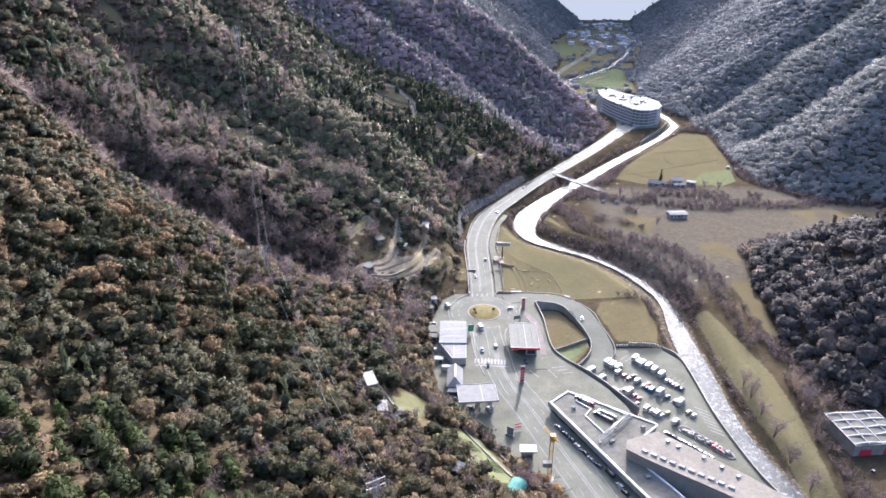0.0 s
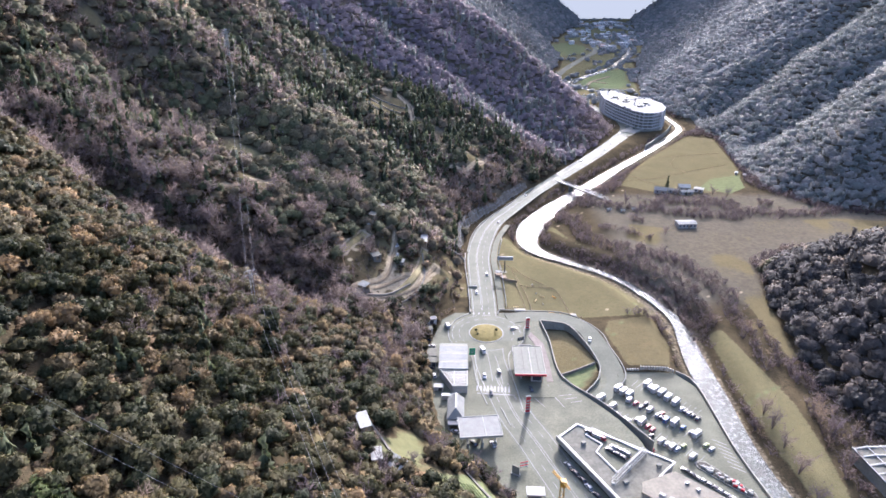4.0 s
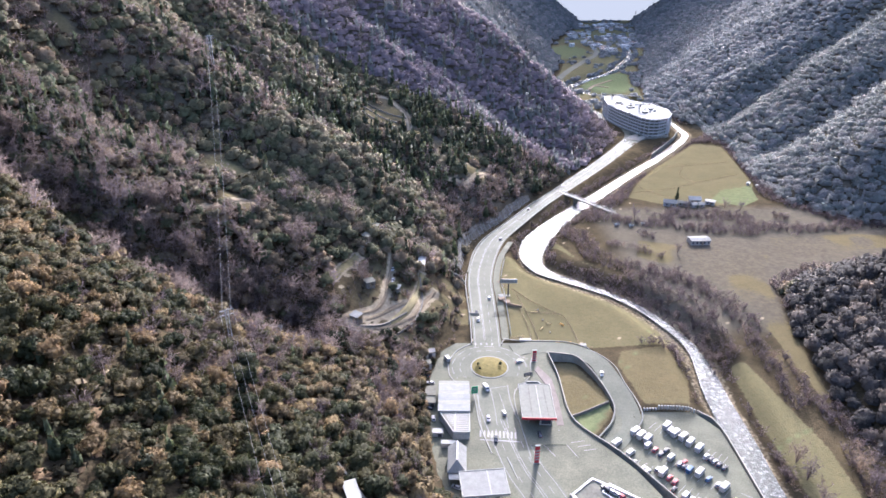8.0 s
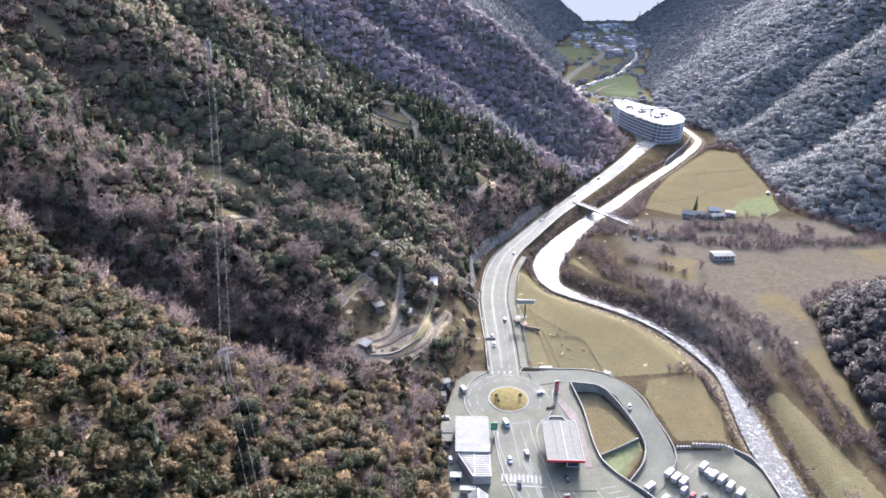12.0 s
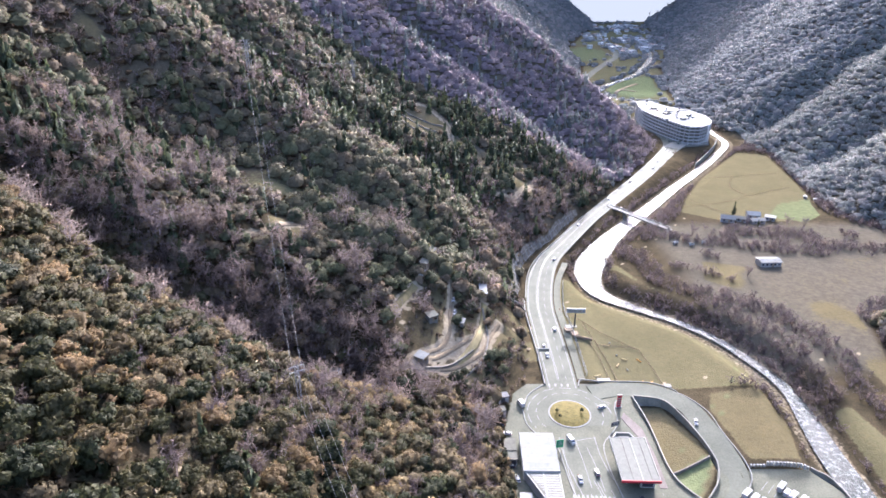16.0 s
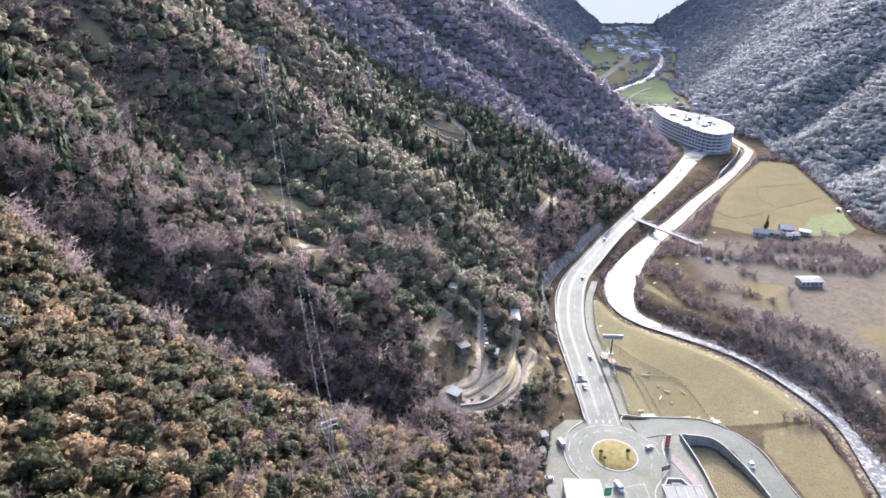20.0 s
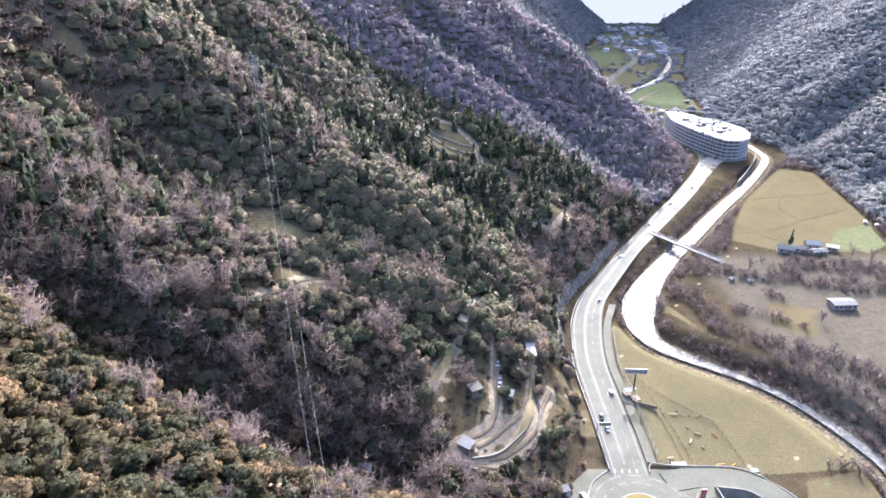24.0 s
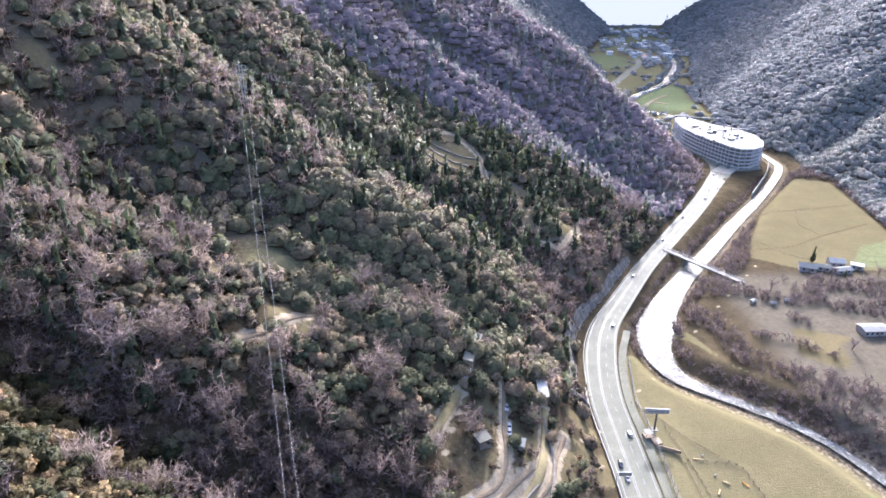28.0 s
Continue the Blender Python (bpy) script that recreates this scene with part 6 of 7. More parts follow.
def lattice_mast(parent, x, y, z0, z1, w, material, name="mast"):
    f = Form()
    n = max(2, round((z1 - z0) / (w * 1.4)))
    for a, b in ((-1, -1), (1, -1), (1, 1), (-1, 1)):
        f.rod((x + a * w / 2, y + b * w / 2, z0), (x + a * w / 2, y + b * w / 2, z1), w * 0.08, 4)
    for k in range(n):
        za, zb = z0 + (z1 - z0) * k / n, z0 + (z1 - z0) * (k + 1) / n
        for (a, b), (c, d) in (((-1, -1), (1, -1)), ((1, -1), (1, 1)), ((1, 1), (-1, 1)), ((-1, 1), (-1, -1))):
            if k % 2:
                a, b, c, d = c, d, a, b
            f.rod((x + a * w / 2, y + b * w / 2, za), (x + c * w / 2, y + d * w / 2, zb), w * 0.05, 4)
    return part(name, f, material, parent)


crane = thing("tower_crane", 33.2, 150.6, 1.0, 0, "orange-yellow lattice crane beside the main road", "crane")
part("base", Form().box(0, 0, -0.5, 3.4, 3.4, 1.2), CONCRETE, crane, "concrete base block")
lattice_mast(crane, 0, 0, 0.7, 17.0, 1.1, YELLOW)
part("cab", Form().box(0.3, 0.6, 16.2, 1.6, 1.6, 1.9), YELLOW, crane, "yellow crane cab")
part("counterweight", Form().box(-1.6, -3.4, 9.6, 2.6, 1.4, 1.6), CONCRETE, crane, "grey counterweight block")
jib = Form()
for a, b in (((-2.2, 4.4, 17.6), (1.2, -2.6, 17.9)), ((-2.0, 4.5, 18.3), (1.3, -2.5, 18.6)), ((-1.8, 4.4, 17.6), (1.6, -2.6, 17.9))):
    jib.rod(a, b, 0.12, 5)
part("jib", jib, YELLOW, crane, "short orange lattice jib")


# ---- supermarket and hall by the car park ----
def supermarket():
    ob = thing("supermarket", 55.0, 168.0, 0.0, 0, "long flat-roofed supermarket with white parapets and red sign band", "supermarket")
    base = [(39.4, 186.7), (46.7, 193.1), (65.0, 181.0), (74.6, 174.6), (69.5, 170.0), (60.5, 161.0), (70.1, 145.9), (85.0, 118.0), (75.0, 112.0), (61.9, 141.4)]
    local = [(x - 55.0, y - 168.0) for x, y in base]
    part("wall", Form().prism([(x * 0.985, y * 0.985) for x, y in local], -6.4, 2.9), WALL, ob)
    part("roof", Form().prism(local, 2.9, 3.2), ROOF_GREY, ob, "grey flat roof membrane")
    for a, b in zip(local, [*local[1:], local[0]]):
        part("parapet", Form().strip(np.array([(*a, 3.6), (*b, 3.6)]), 0.6, 0.0, thick=0.7), PLASTER, ob, "white roof parapet")
    deck = [(48.6, 187.6), (51.6, 191.0), (65.4, 179.6), (55.0, 170.2), (50.4, 179.4), (53.2, 183.0)]
    deck = [(x - 55.0, y - 168.0) for x, y in deck]
    part("roof_deck", Form().prism(deck, 3.1, 3.21), ASPHALT_LOT, ob, "dark asphalt rooftop parking deck")
    for a, b in zip(deck, [*deck[1:], deck[0]]):
        part("deck_wall", Form().strip(np.array([(*a, 3.62), (*b, 3.62)]), 0.4, 0.0, thick=0.45), PLASTER, ob)
    a, b = np.array((61.9, 141.4)) - (55, 168), np.array((39.4, 186.7)) - (55, 168)
    c = np.array((75.0, 112.0)) - (55, 168)
    part("fascia", Form().strip(np.array([(*(a - (0.9, 0.4)), 4.3), (*(b - (0.9, 0.4)), 4.3)]), 0.5, 0.0, thick=2.0), WHITE, ob, "broad white fascia along the street")
    part("fascia", Form().strip(np.array([(*(c - (0.9, 0.4)), 4.3), (*(a - (0.9, 0.4)), 4.3)]), 0.5, 0.0, thick=2.0), RED, ob, "broad red fascia along the street")
    for k in range(6):
        s = 0.08 + 0.16 * k
        p = a + (c - a) * s
        part("sign_bar", Form().strip(np.array([(*(p - (1.3, 0.6)), 4.36), (*(p + (c - a) * 0.1 - (1.3, 0.6)), 4.36)]), 0.7, 0.0, thick=0.3), RED if k % 2 else WHITE, ob, "plain bar of the roof sign")
    for k in range(9):
        s = (k + 0.5) / 9
        p = b + (a - b) * s
        part("shop_window", Form().strip(np.array([(*(p - (a - b) * 0.045 - (0.3, 0.15)), 2.5), (*(p + (a - b) * 0.045 - (0.3, 0.15)), 2.5)]), 0.15, 0.0, thick=1.9), GLASS, ob)
    truss = thing("roof_truss", 59.6, 172.0, 3.2, 0, "white steel truss crossing the supermarket roof", "truss")
    p0, p1 = np.array((-7.0, -6.4)), np.array((6.6, 7.2))
    for dz in (0.6, 1.9):
        for dx in (-0.5, 0.5):
            part("chord", Form().rod((p0[0] + dx, p0[1] - dx, dz), (p1[0] + dx, p1[1] - dx, dz), 0.16, 6), WHITE, truss)
    for k in range(10):
        q0, q1 = p0 + (p1 - p0) * k / 10, p0 + (p1 - p0) * (k + 1) / 10
        part("brace", Form().rod((*q0, 0.6 if k % 2 else 1.9), (*q1, 1.9 if k % 2 else 0.6), 0.12, 5), WHITE, truss)
    for q in (p0, p0 * 0.5 + p1 * 0.5, p1):
        part("foot", Form().box(q[0], q[1], 0, 0.9, 0.9, 0.62), WHITE, truss)
    for k, (x, y) in enumerate(((47, 183.5), (56.5, 166.0), (66.0, 140.0), (70.5, 132.0), (69, 173), (64, 150))):
        v = thing("roof_vent", x, y, 3.2, 20, "grey ventilation box on the supermarket roof", "vent", "roof vents")
        part("box", Form().box(0, 0, 0, 1.3, 1.0, 0.8), METAL, v)
        part("hood", Form().box(0, 0, 0.8, 1.5, 1.2, 0.14), SHEET, v)


def big_hall():
    ob = thing("retail_hall", 82.0, 142.0, -6.0, 0, "large retail hall with beige roof and white skylights", "hall")
    base = [(60.5, 162.6), (71.9, 166.9), (92.7, 147.5), (101.0, 138.6), (111.0, 120.0), (99.0, 110.0), (86.0, 138.0), (65.1, 153.5), (59.3, 158.5)]
    loc = [(x - 82, y - 142) for x, y in base]
    part("wall", Form().prism(loc, -0.4, 12.4), CONCRETE, ob, "grey panel walls")
    part("roof", Form().prism([(x * 1.01, y * 1.01) for x, y in loc], 12.4, 12.9), ROOF_BEIGE, ob, "beige gravel flat roof")
    a, b = np.array((62.8, 157.2)) - (82, 142), np.array((86.6, 140.2)) - (82, 142)
    for k in range(10):
        p = a + (b - a) * (k + 0.4) / 10
        sk = part("skylight", Form().box(p[0] + 1.0, p[1] + 1.0, 12.9, 2.0, 1.3, 0.5, -36, 0.85), WHITE, ob, "white domed skylight")
    for x, y in ((-8.5, 20.0), (-6.0, 17.4), (0.5, 12.6), (4.5, 8.4), (8.0, 4.6)):
        part("roof_unit", Form().box(x, y, 12.9, 1.1, 0.8, 0.6, 25), METAL, ob)
    for k in range(9):
        p = np.array((73.0, 164.6)) * (1 - k / 9) + np.array((100.0, 138.6)) * k / 9 - (82, 142)
        part("loading_door", Form().box(p[0] + 0.9, p[1] + 0.9, 0, 1.6, 0.3, 2.6, -43), DARK, ob)


supermarket()
big_hall()
bank = thing("planted_island", 93.4, 176.6, -6.0, -49, "kerbed island with white and red stacked goods", "island")
shape = [(-10.5, -0.8), (-9.0, -2.0), (9.5, -1.7), (11.3, 0), (9.5, 1.6), (-8.5, 2.6), (-10.5, 1.2)]
part("kerb", Form().prism(shape, -0.1, 0.3), CONCRETE, bank)
part("bed", Form().prism([(x * 0.93, y * 0.8) for x, y in shape], 0.3, 0.42), mat("dark_planted_soil", (0.045, 0.042, 0.034), 0.95, vary=0.3, grain=2.0), bank, "dark planted soil bed")
prng = random.Random(5)
for k in range(34):
    x, y = prng.uniform(-8.5, 9.0), prng.uniform(-1.1, 1.3)
    part("crate", Form().box(x, y, 0.42, prng.uniform(0.5, 1.5), prng.uniform(0.4, 0.9), prng.uniform(0.3, 0.9), prng.uniform(-40, 40), 0.9), RED if prng.random() < 0.12 else WHITE, bank)

for k in range(18):
    s = k / 17
    bale = thing("wrapped_bale", 77.2 + 18.6 * s, 237.4 - 1.2 * s + 0.5 * math.sin(3.1 * s), gz(77.2 + 18.6 * s, 237.6), 8 * math.sin(5 * k), "white wrapped bale in a row beside the car park", "bale", "bales")
    part("bale", Form().loft([[(0.42 * r * math.cos(a), 0.5 * r * math.sin(a), z) for a in np.linspace(0, 6.283, 9)[:-1]] for z, r in ((-0.3, 0.8), (0.1, 1.0), (1.2, 1.0), (1.45, 0.8))]), WHITE, bale)

hall = thing("workshop_hall", 149.5, 177.5, -6.2, 5.0, "grey-roofed workshop hall with white roof ribs and red doors", "hall")
part("wall", Form().box(0, 0, -0.6, 19.5, 17.0, 6.2), CONCRETE, hall)
hr = part("roof", Form().prism([(-10, -8.8), (10, -8.8), (10, 8.8), (-10, 8.8)], 5.6, 6.0), ROOF_GREY, hall, "dark grey roof panels")
for k in range(5):
    y = -7.6 + 3.9 * k
    for x0, x1, z0, z1 in ((-9.8, -4.9, 6.0, 6.55), (-4.9, 0.2, 6.55, 6.0), (0.2, 5.1, 6.0, 6.55), (5.1, 9.9, 6.55, 6.0)):
        part("rib", Form().prism([(x0, y - 0.28), (x1, y - 0.28), (x1, y + 0.28), (x0, y + 0.28)], 5.9, [z0 + 0.1, z1 + 0.1, z1 + 0.1, z0 + 0.1]), WHITE, hr)
for x in (-9.9, -4.9, 0.2, 5.1, 9.9):
    part("purlin", Form().box(x, 0, 6.0 if abs(x) > 7 or abs(x) < 2 else 6.3, 0.2, 17.2, 0.3), METAL, hr)
for x in (-5.4, 3.4):
    part("door", Form().box(x, -8.55, 0, 4.2, 0.14, 3.9), RED, hall, "dark red roller door")
part("sign", Form().box(-5.4, -8.6, 4.3, 2.6, 0.12, 0.7), WHITE, hall, "white panel with grey bars")
for k in range(3):
    part("bar", Form().box(-6.1 + 0.7 * k, -8.68, 4.5, 0.4, 0.04, 0.3), SHEET, hall)
solid("pavement_yard", Form().prism(((137.5, 150), (136.5, 168), (140.5, 187), (162, 189), (168, 160), (160, 140), (142, 138)), -6.9, -6.1), ASPHALT_LOT, "dark asphalt yard beside the workshop hall", "pavement", kind="structure")
ap = thing("parked_machine", 143.2, 160.5, -6.1, 30, "small white and grey machine on the yard", "machine")
part("body", Form().box(0, 0, 0.3, 1.5, 2.6, 1.1, taper=0.85), WHITE, ap)
part("cab", Form().box(0, 0.3, 1.4, 1.2, 1.1, 0.8, taper=0.8), GLASS, ap)
wheels(ap, (-0.7, 0.7), (-0.9, 0.9), 0.35)


# ---- meadow, bridge, farms ----
def billboard():
    x, y = 33.2, 321.0
    z = gz(x, y)
    ob = thing("billboard", x, y, z, -4, "wide white billboard with dark bars on a single post", "billboard")
    part("footing", Form().box(0, 0, -0.3, 2.2, 2.2, 0.6), CONCRETE, ob)
    part("post", Form().rod((0, 0, 0.2), (0, 0.1, 7.4), 0.34, 10, 0.26), DARK, ob, "dark steel post")
    part("panel", Form().box(0, 0, 7.2, 8.4, 0.35, 2.0), WHITE, ob, "white panel")
    part("frame", Form().box(0, 0.1, 7.1, 8.7, 0.16, 0.16), METAL, ob)
    part("frame", Form().box(0, 0.1, 9.2, 8.7, 0.16, 0.16), METAL, ob)
    for k, (dx, w) in enumerate(((-2.3, 2.2), (-0.1, 1.7), (1.7, 1.4), (3.4, 0.6))):
        part("lettering_bar", Form().box(dx, -0.2, 7.9, w, 0.04, 0.62), SHEET if k < 3 else PAINTS["blue"], ob, "plain dark bar of lettering")
    plat = thing("loading_ramp", 31.2, 314.5, gz(31.2, 314.5), 10, "dark timber platform with a ramp in the paddock", "platform")
    part("deck", Form().box(-1.0, 2.6, 0, 3.4, 3.2, 1.0), WOOD, plat)
    part("deck", Form().box(0.6, -0.6, 0, 3.0, 3.0, 0.9), WOOD, plat)
    part("roof", Form().box(-1.2, 2.8, 2.2, 2.6, 2.8, 0.15), PALE_ROOF, plat, "pale flat roof")
    for dx, dy in ((-2.3, 1.6), (-0.1, 1.6), (-2.3, 4.0), (-0.1, 4.0)):
        part("post", Form().box(dx, dy, 0.9, 0.12, 0.12, 1.3), WOOD, plat)
    wall = thing("timber_screen", 34.6, 310.0, gz(34.6, 310.0), -24, "dark timber screen wall in the paddock", "screen")
    part("board", Form().box(0, 0, 0, 8.6, 0.3, 1.3), WOOD, wall)
    for k in range(5):
        part("post", Form().box(-4 + 2 * k, 0.2, 0, 0.18, 0.18, 1.5), WOOD, wall)


def lone_plant(name, x, y, wide, high, protos, material, label, category, group="", stem=0.0, turn=0):
    """A single tree or bush: trunk and crown."""
    ob = thing(name, x, y, gz(x, y) - 0.1, turn, label, category, group)
    ob.scale = (wide, wide, high)
    proto = protos[turn % len(protos)]
    me = bpy.data.meshes.new("crown")
    me.from_pydata(proto.tolist(), [], [(i, i + 1, i + 2) for i in range(0, len(proto), 3)])
    me.attributes.new("custom_normal", "FLOAT_VECTOR", "POINT").data.foreach_set("vector", soft_normals(proto, turn).astype(np.float32).ravel())
    me.materials.append(material)
    new("crown", me).parent = ob
    t = trunk_tris(0.5, 0.03 + stem, 0.018)
    tr = bpy.data.meshes.new("trunk")
    tr.from_pydata(t.tolist(), [], [(i, i + 1, i + 2) for i in range(0, len(t), 3)])
    tr.materials.append(BARK)
    new("trunk", tr).parent = ob


WILLOW = leaf_material("orange_willow_shoots", ((0.0, (0.2, 0.11, 0.03)), (1.0, (0.3, 0.18, 0.05))), 0.8, 0.4)
BUSHY = [oak_crown(140 + k, 220, 0.1, 7, 3, 6) for k in range(3)]
LEAFLESS = [bare_crown(150 + k, 240, 0.009, 10, 40) for k in range(4)]
SPIRE = [pine_crown(160 + k, 160, 0.14) for k in range(2)]
for k, (x, y, w, h) in enumerate(((31.5, 147.5, 3.4, 5.0), (34.5, 143.5, 4.2, 4.6), (36.8, 139.5, 3.6, 4.0), (30.0, 151.5, 2.6, 3.4))):
    lone_plant("willow_bush", x, y, w, h, BUSHY, WILLOW, "bright orange willow bush beside the crane", "bush", "willow bushes", 0, k)
for k, (x, y, w, h) in enumerate(((1.2, 139.0, 5.2, 5.4), (-6.5, 130.5, 6.0, 6.0), (20.0, 160.5, 4.4, 4.6), (15.0, 168.5, 3.6, 4.0), (-26.0, 148.0, 5.6, 5.6), (-15.0, 167.0, 4.6, 4.8))):
    lone_plant("garden_tree", x, y, w, h, BUSHY, EVERGREEN, "dark round evergreen tree beside the gardens", "tree", "garden trees", 0, k)
for k, (x, y, w, h) in enumerate(((-4.0, 165.0, 7.0, 7.0), (-18.5, 151.5, 6.0, 6.0), (8.5, 163.0, 5.0, 5.6), (-8.5, 151.0, 4.6, 5.0), (121.5, 210, 8, 10), (121.0, 202, 9, 11), (120.4, 192, 8, 10), (119.6, 180, 9, 11), (119.8, 168, 8, 9), (120.4, 156, 9, 10),
                                  (138.5, 204, 9, 13), (139.0, 196, 8, 12), (137.0, 181, 7, 9), (121, 141, 8, 9), (128, 433, 8, 11), (137, 376, 6, 8), (107, 462, 6, 10), (101, 478, 6, 10), (-120, 266, 15, 17), (-112, 262, 11, 13), (-98, 262, 10, 12),
                                  (-128, 272, 10, 12), (-78, 262, 9, 12), (-60, 266, 9, 11), (-45, 276, 8, 11), (168, 448, 8, 10), (196, 452, 8, 9), (205, 448, 7, 9))):
    lone_plant("bare_tree", x, y, w, h, LEAFLESS, ASHEN if x < -40 else BARE, "tall leafless tree with spreading grey branches" if x < -40 else "leafless winter tree with fine grey-brown twigs", "tree", "bare trees", 0, k)
lone_plant("fir_tree", 168.5, 468.5, 5.0, 10.0, SPIRE, PINE, "dark pointed fir tree beside the farmhouse", "tree")
lone_plant("fir_tree", 176.0, 449.0, 2.6, 5.0, SPIRE, PINE, "small dark fir tree beside the farm sheds", "tree", "", 0, 1)


def fence(points, label, step=3.0, high=1.15, material=None, rails=2):
    line = spline(points, step) if len(points) > 2 else np.array([np.array(points[0]) + (np.array(points[1]) - points[0]) * s for s in np.linspace(0, 1, max(2, int(math.dist(*points) / step)))])
    z = ground_z(line[:, 0], line[:, 1])
    ob = thing("fence", *line[0], float(z[0]), 0, label, "fence", "fences")
    post = mesh_of("post", Form().box(0, 0, -0.3, 0.16, 0.16, high + 0.4, taper=0.8), material or WOOD)
    for (x, y), zz in zip(line, z):
        o = new("post", post)
        o.parent, o.location = ob, (x - line[0][0], y - line[0][1], float(zz - z[0]))
    for k in range(rails):
        f = Form()
        h = high * (k + 0.6) / rails
        f.tube([(*(a - line[0]), za - z[0] + h) for a, za in zip(line, z)], 0.06)
        part("rail", f, material or WOOD, ob)


billboard()
def rock_face():
    """A blasted rock cut beside the road, hung with catch nets."""
    toe = spline([p for p in TOE_LEFT if 335 < p[1] < 470], 1.6)
    way = np.gradient(toe, axis=0)
    way /= np.linalg.norm(way, axis=1)[:, None]
    out = np.stack([-way[:, 1], way[:, 0]], -1)
    n, m = len(toe), 9
    verts = []
    for k in range(m):
        h = 8.5 * k / (m - 1)
        p = toe + out * (0.6 + 0.62 * h)
        high = h * (0.75 + 0.4 * rough(toe[:, 0], toe[:, 1], 17, 91, 2))
        p = p - out * (0.9 * rough(toe[:, 0] + 3 * h, toe[:, 1] - 2 * h, 4.0, 93, 3))[:, None]
        p = toe + (p - toe) * (high / max(h, 0.1) if k else np.ones(n))[:, None]
        z = floor_z(p[:, 1]) - 0.6 + high * 1.25 + 0.4 * rough(p[:, 0], p[:, 1], 2.5, 95, 2)
        if k == m - 1:
            z = np.minimum(z, ground_z(p[:, 0], p[:, 1]) - 0.3)
        verts += np.c_[p, z].tolist()
    faces = [(k * n + i, k * n + i + 1, (k + 1) * n + i + 1, (k + 1) * n + i) for k in range(m - 1) for i in range(n - 1)]
    ob = tagged(sheet("wall_rock", verts, faces, ROCK, False), "grey rock cut beside the road under catch nets", "rock face", kind="structure")
    for i in range(4, n - 4, 3):
        line = [np.array(verts[k * n + i]) + (0.35 * -out[i][0], 0.35 * -out[i][1], 0.3) for k in range(m)]
        part("net_rope", Form().tube(line, 0.07), METAL, ob)
    for k in (2, 5, 8):
        line = [np.array(verts[k * n + i]) + (0.35 * -out[i][0], 0.35 * -out[i][1], 0.3) for i in range(3, n - 3)]
        part("net_rope", Form().tube(line, 0.06), METAL, ob)


ROCK = mat("grey_slaty_rock", (0.1, 0.094, 0.08), 0.95, vary=0.4, grain=0.9, blotch=0.2, bump=0.8, spec=0.05)
rock_face()
fence(((28.9, 336), (40, 322), (52, 309), (58, 303.6)), "weathered wooden paddock fence across the meadow")
fence(((58, 303.6), (60, 292), (61, 280.5)), "weathered wooden paddock fence beside the meadow")
fence(((40.2, 306.4), (47, 306.8), (56.5, 305)), "low wooden rail fence in the paddock")
fence(((37.2, 321.5), (40, 309), (42.4, 295), (43.6, 281)), "wooden paddock fence beside a trodden path")
fence(((37.5, 309), (39.2, 295), (40.2, 281)), "wooden paddock fence beside the trodden path")
fence(((31, 280.4), (44, 280), (58, 279.8), (66, 278)), "wooden roadside fence of the paddock")
fence(((30.6, 282), (31, 300), (31.4, 320), (31.2, 338), (35.4, 364)), "tall galvanised mesh fence along the walkway", 4.0, 2.6, METAL, 3)
fence(((107, 287), (103, 302), (91, 322), (76, 339), (62, 350), (50, 360)), "thin wire fence along the river bank", 5.0, 1.0, WOOD, 1)
fence(((142, 486), (168, 492), (196, 508), (238, 530)), "dark hedge-grown fence across the upper field", 4.0, 1.0, WOOD, 1)
fence(((150, 500), (160, 480), (170, 470)), "field fence beside the farm meadow", 4.0, 1.0, WOOD, 1)
fence(((176, 550), (205, 556), (246, 566)), "field fence across the upper meadow", 4.0, 1.0, WOOD, 1)
fence(((196, 508), (192, 530), (205, 556)), "field fence linking two meadows", 4.0, 1.0, WOOD, 1)
for k, (x, y, turn, l, m_) in enumerate(((46.2, 293.5, 60, 2.4, LOGS), (50.0, 297.5, 150, 2.2, LOGS), (56.0, 296.8, 120, 2.4, LOG_ORANGE), (52.5, 282.6, 8, 3.2, LOG_ORANGE), (44.5, 307.8, 175, 3.4, LOGS), (57.0, 282.4, 30, 1.6, LOG_ORANGE),
                                         (35.0, 282.2, 10, 2.4, LOGS), (47.5, 300.6, 40, 0.9, WHITE), (49.5, 290.5, 100, 0.9, WHITE), (46.6, 309.6, 20, 1.0, WHITE))):
    z = gz(x, y)
    ob = thing("riding_obstacle", x, y, z, turn, ("orange" if m_ is LOG_ORANGE else "pale") + " timber riding obstacle on the paddock grass", "obstacle", "riding obstacles")
    part("log", Form().rod((-l / 2, 0, 0.42), (l / 2, 0, 0.42), 0.22, 7), m_, ob)
    for dx in (-l / 2 + 0.2, l / 2 - 0.2):
        part("stand", Form().box(dx, 0, -0.05, 0.22, 0.8, 0.36, taper=0.7), WOOD, ob)
for x, y, l in ((36.6, 279.0, 5.2), (62.4, 279.2, 2.6)):
    ob = thing("white_trailer", x, y, gz(x, y) + 0.2, 2, "low white flat trailer parked beside the side road", "trailer", "trailers")
    part("bed", Form().box(0, 0, 0.5, l, 1.8, 0.7, taper=0.97), WHITE, ob)
    wheels(ob, (-l / 3, l / 3), (-0.7, 0.7), 0.3)
sg = thing("overhead_sign", 13.4, 293.4, float(floor_z(293)), 0, "grey overhead road sign on a cantilever post", "road sign")
part("post", Form().rod((-0.9, 0, -0.2), (-0.9, 0, 6.2), 0.16, 8), METAL, sg)
part("arm", Form().rod((-0.9, 0, 5.8), (3.4, 0, 5.8), 0.12, 6), METAL, sg)
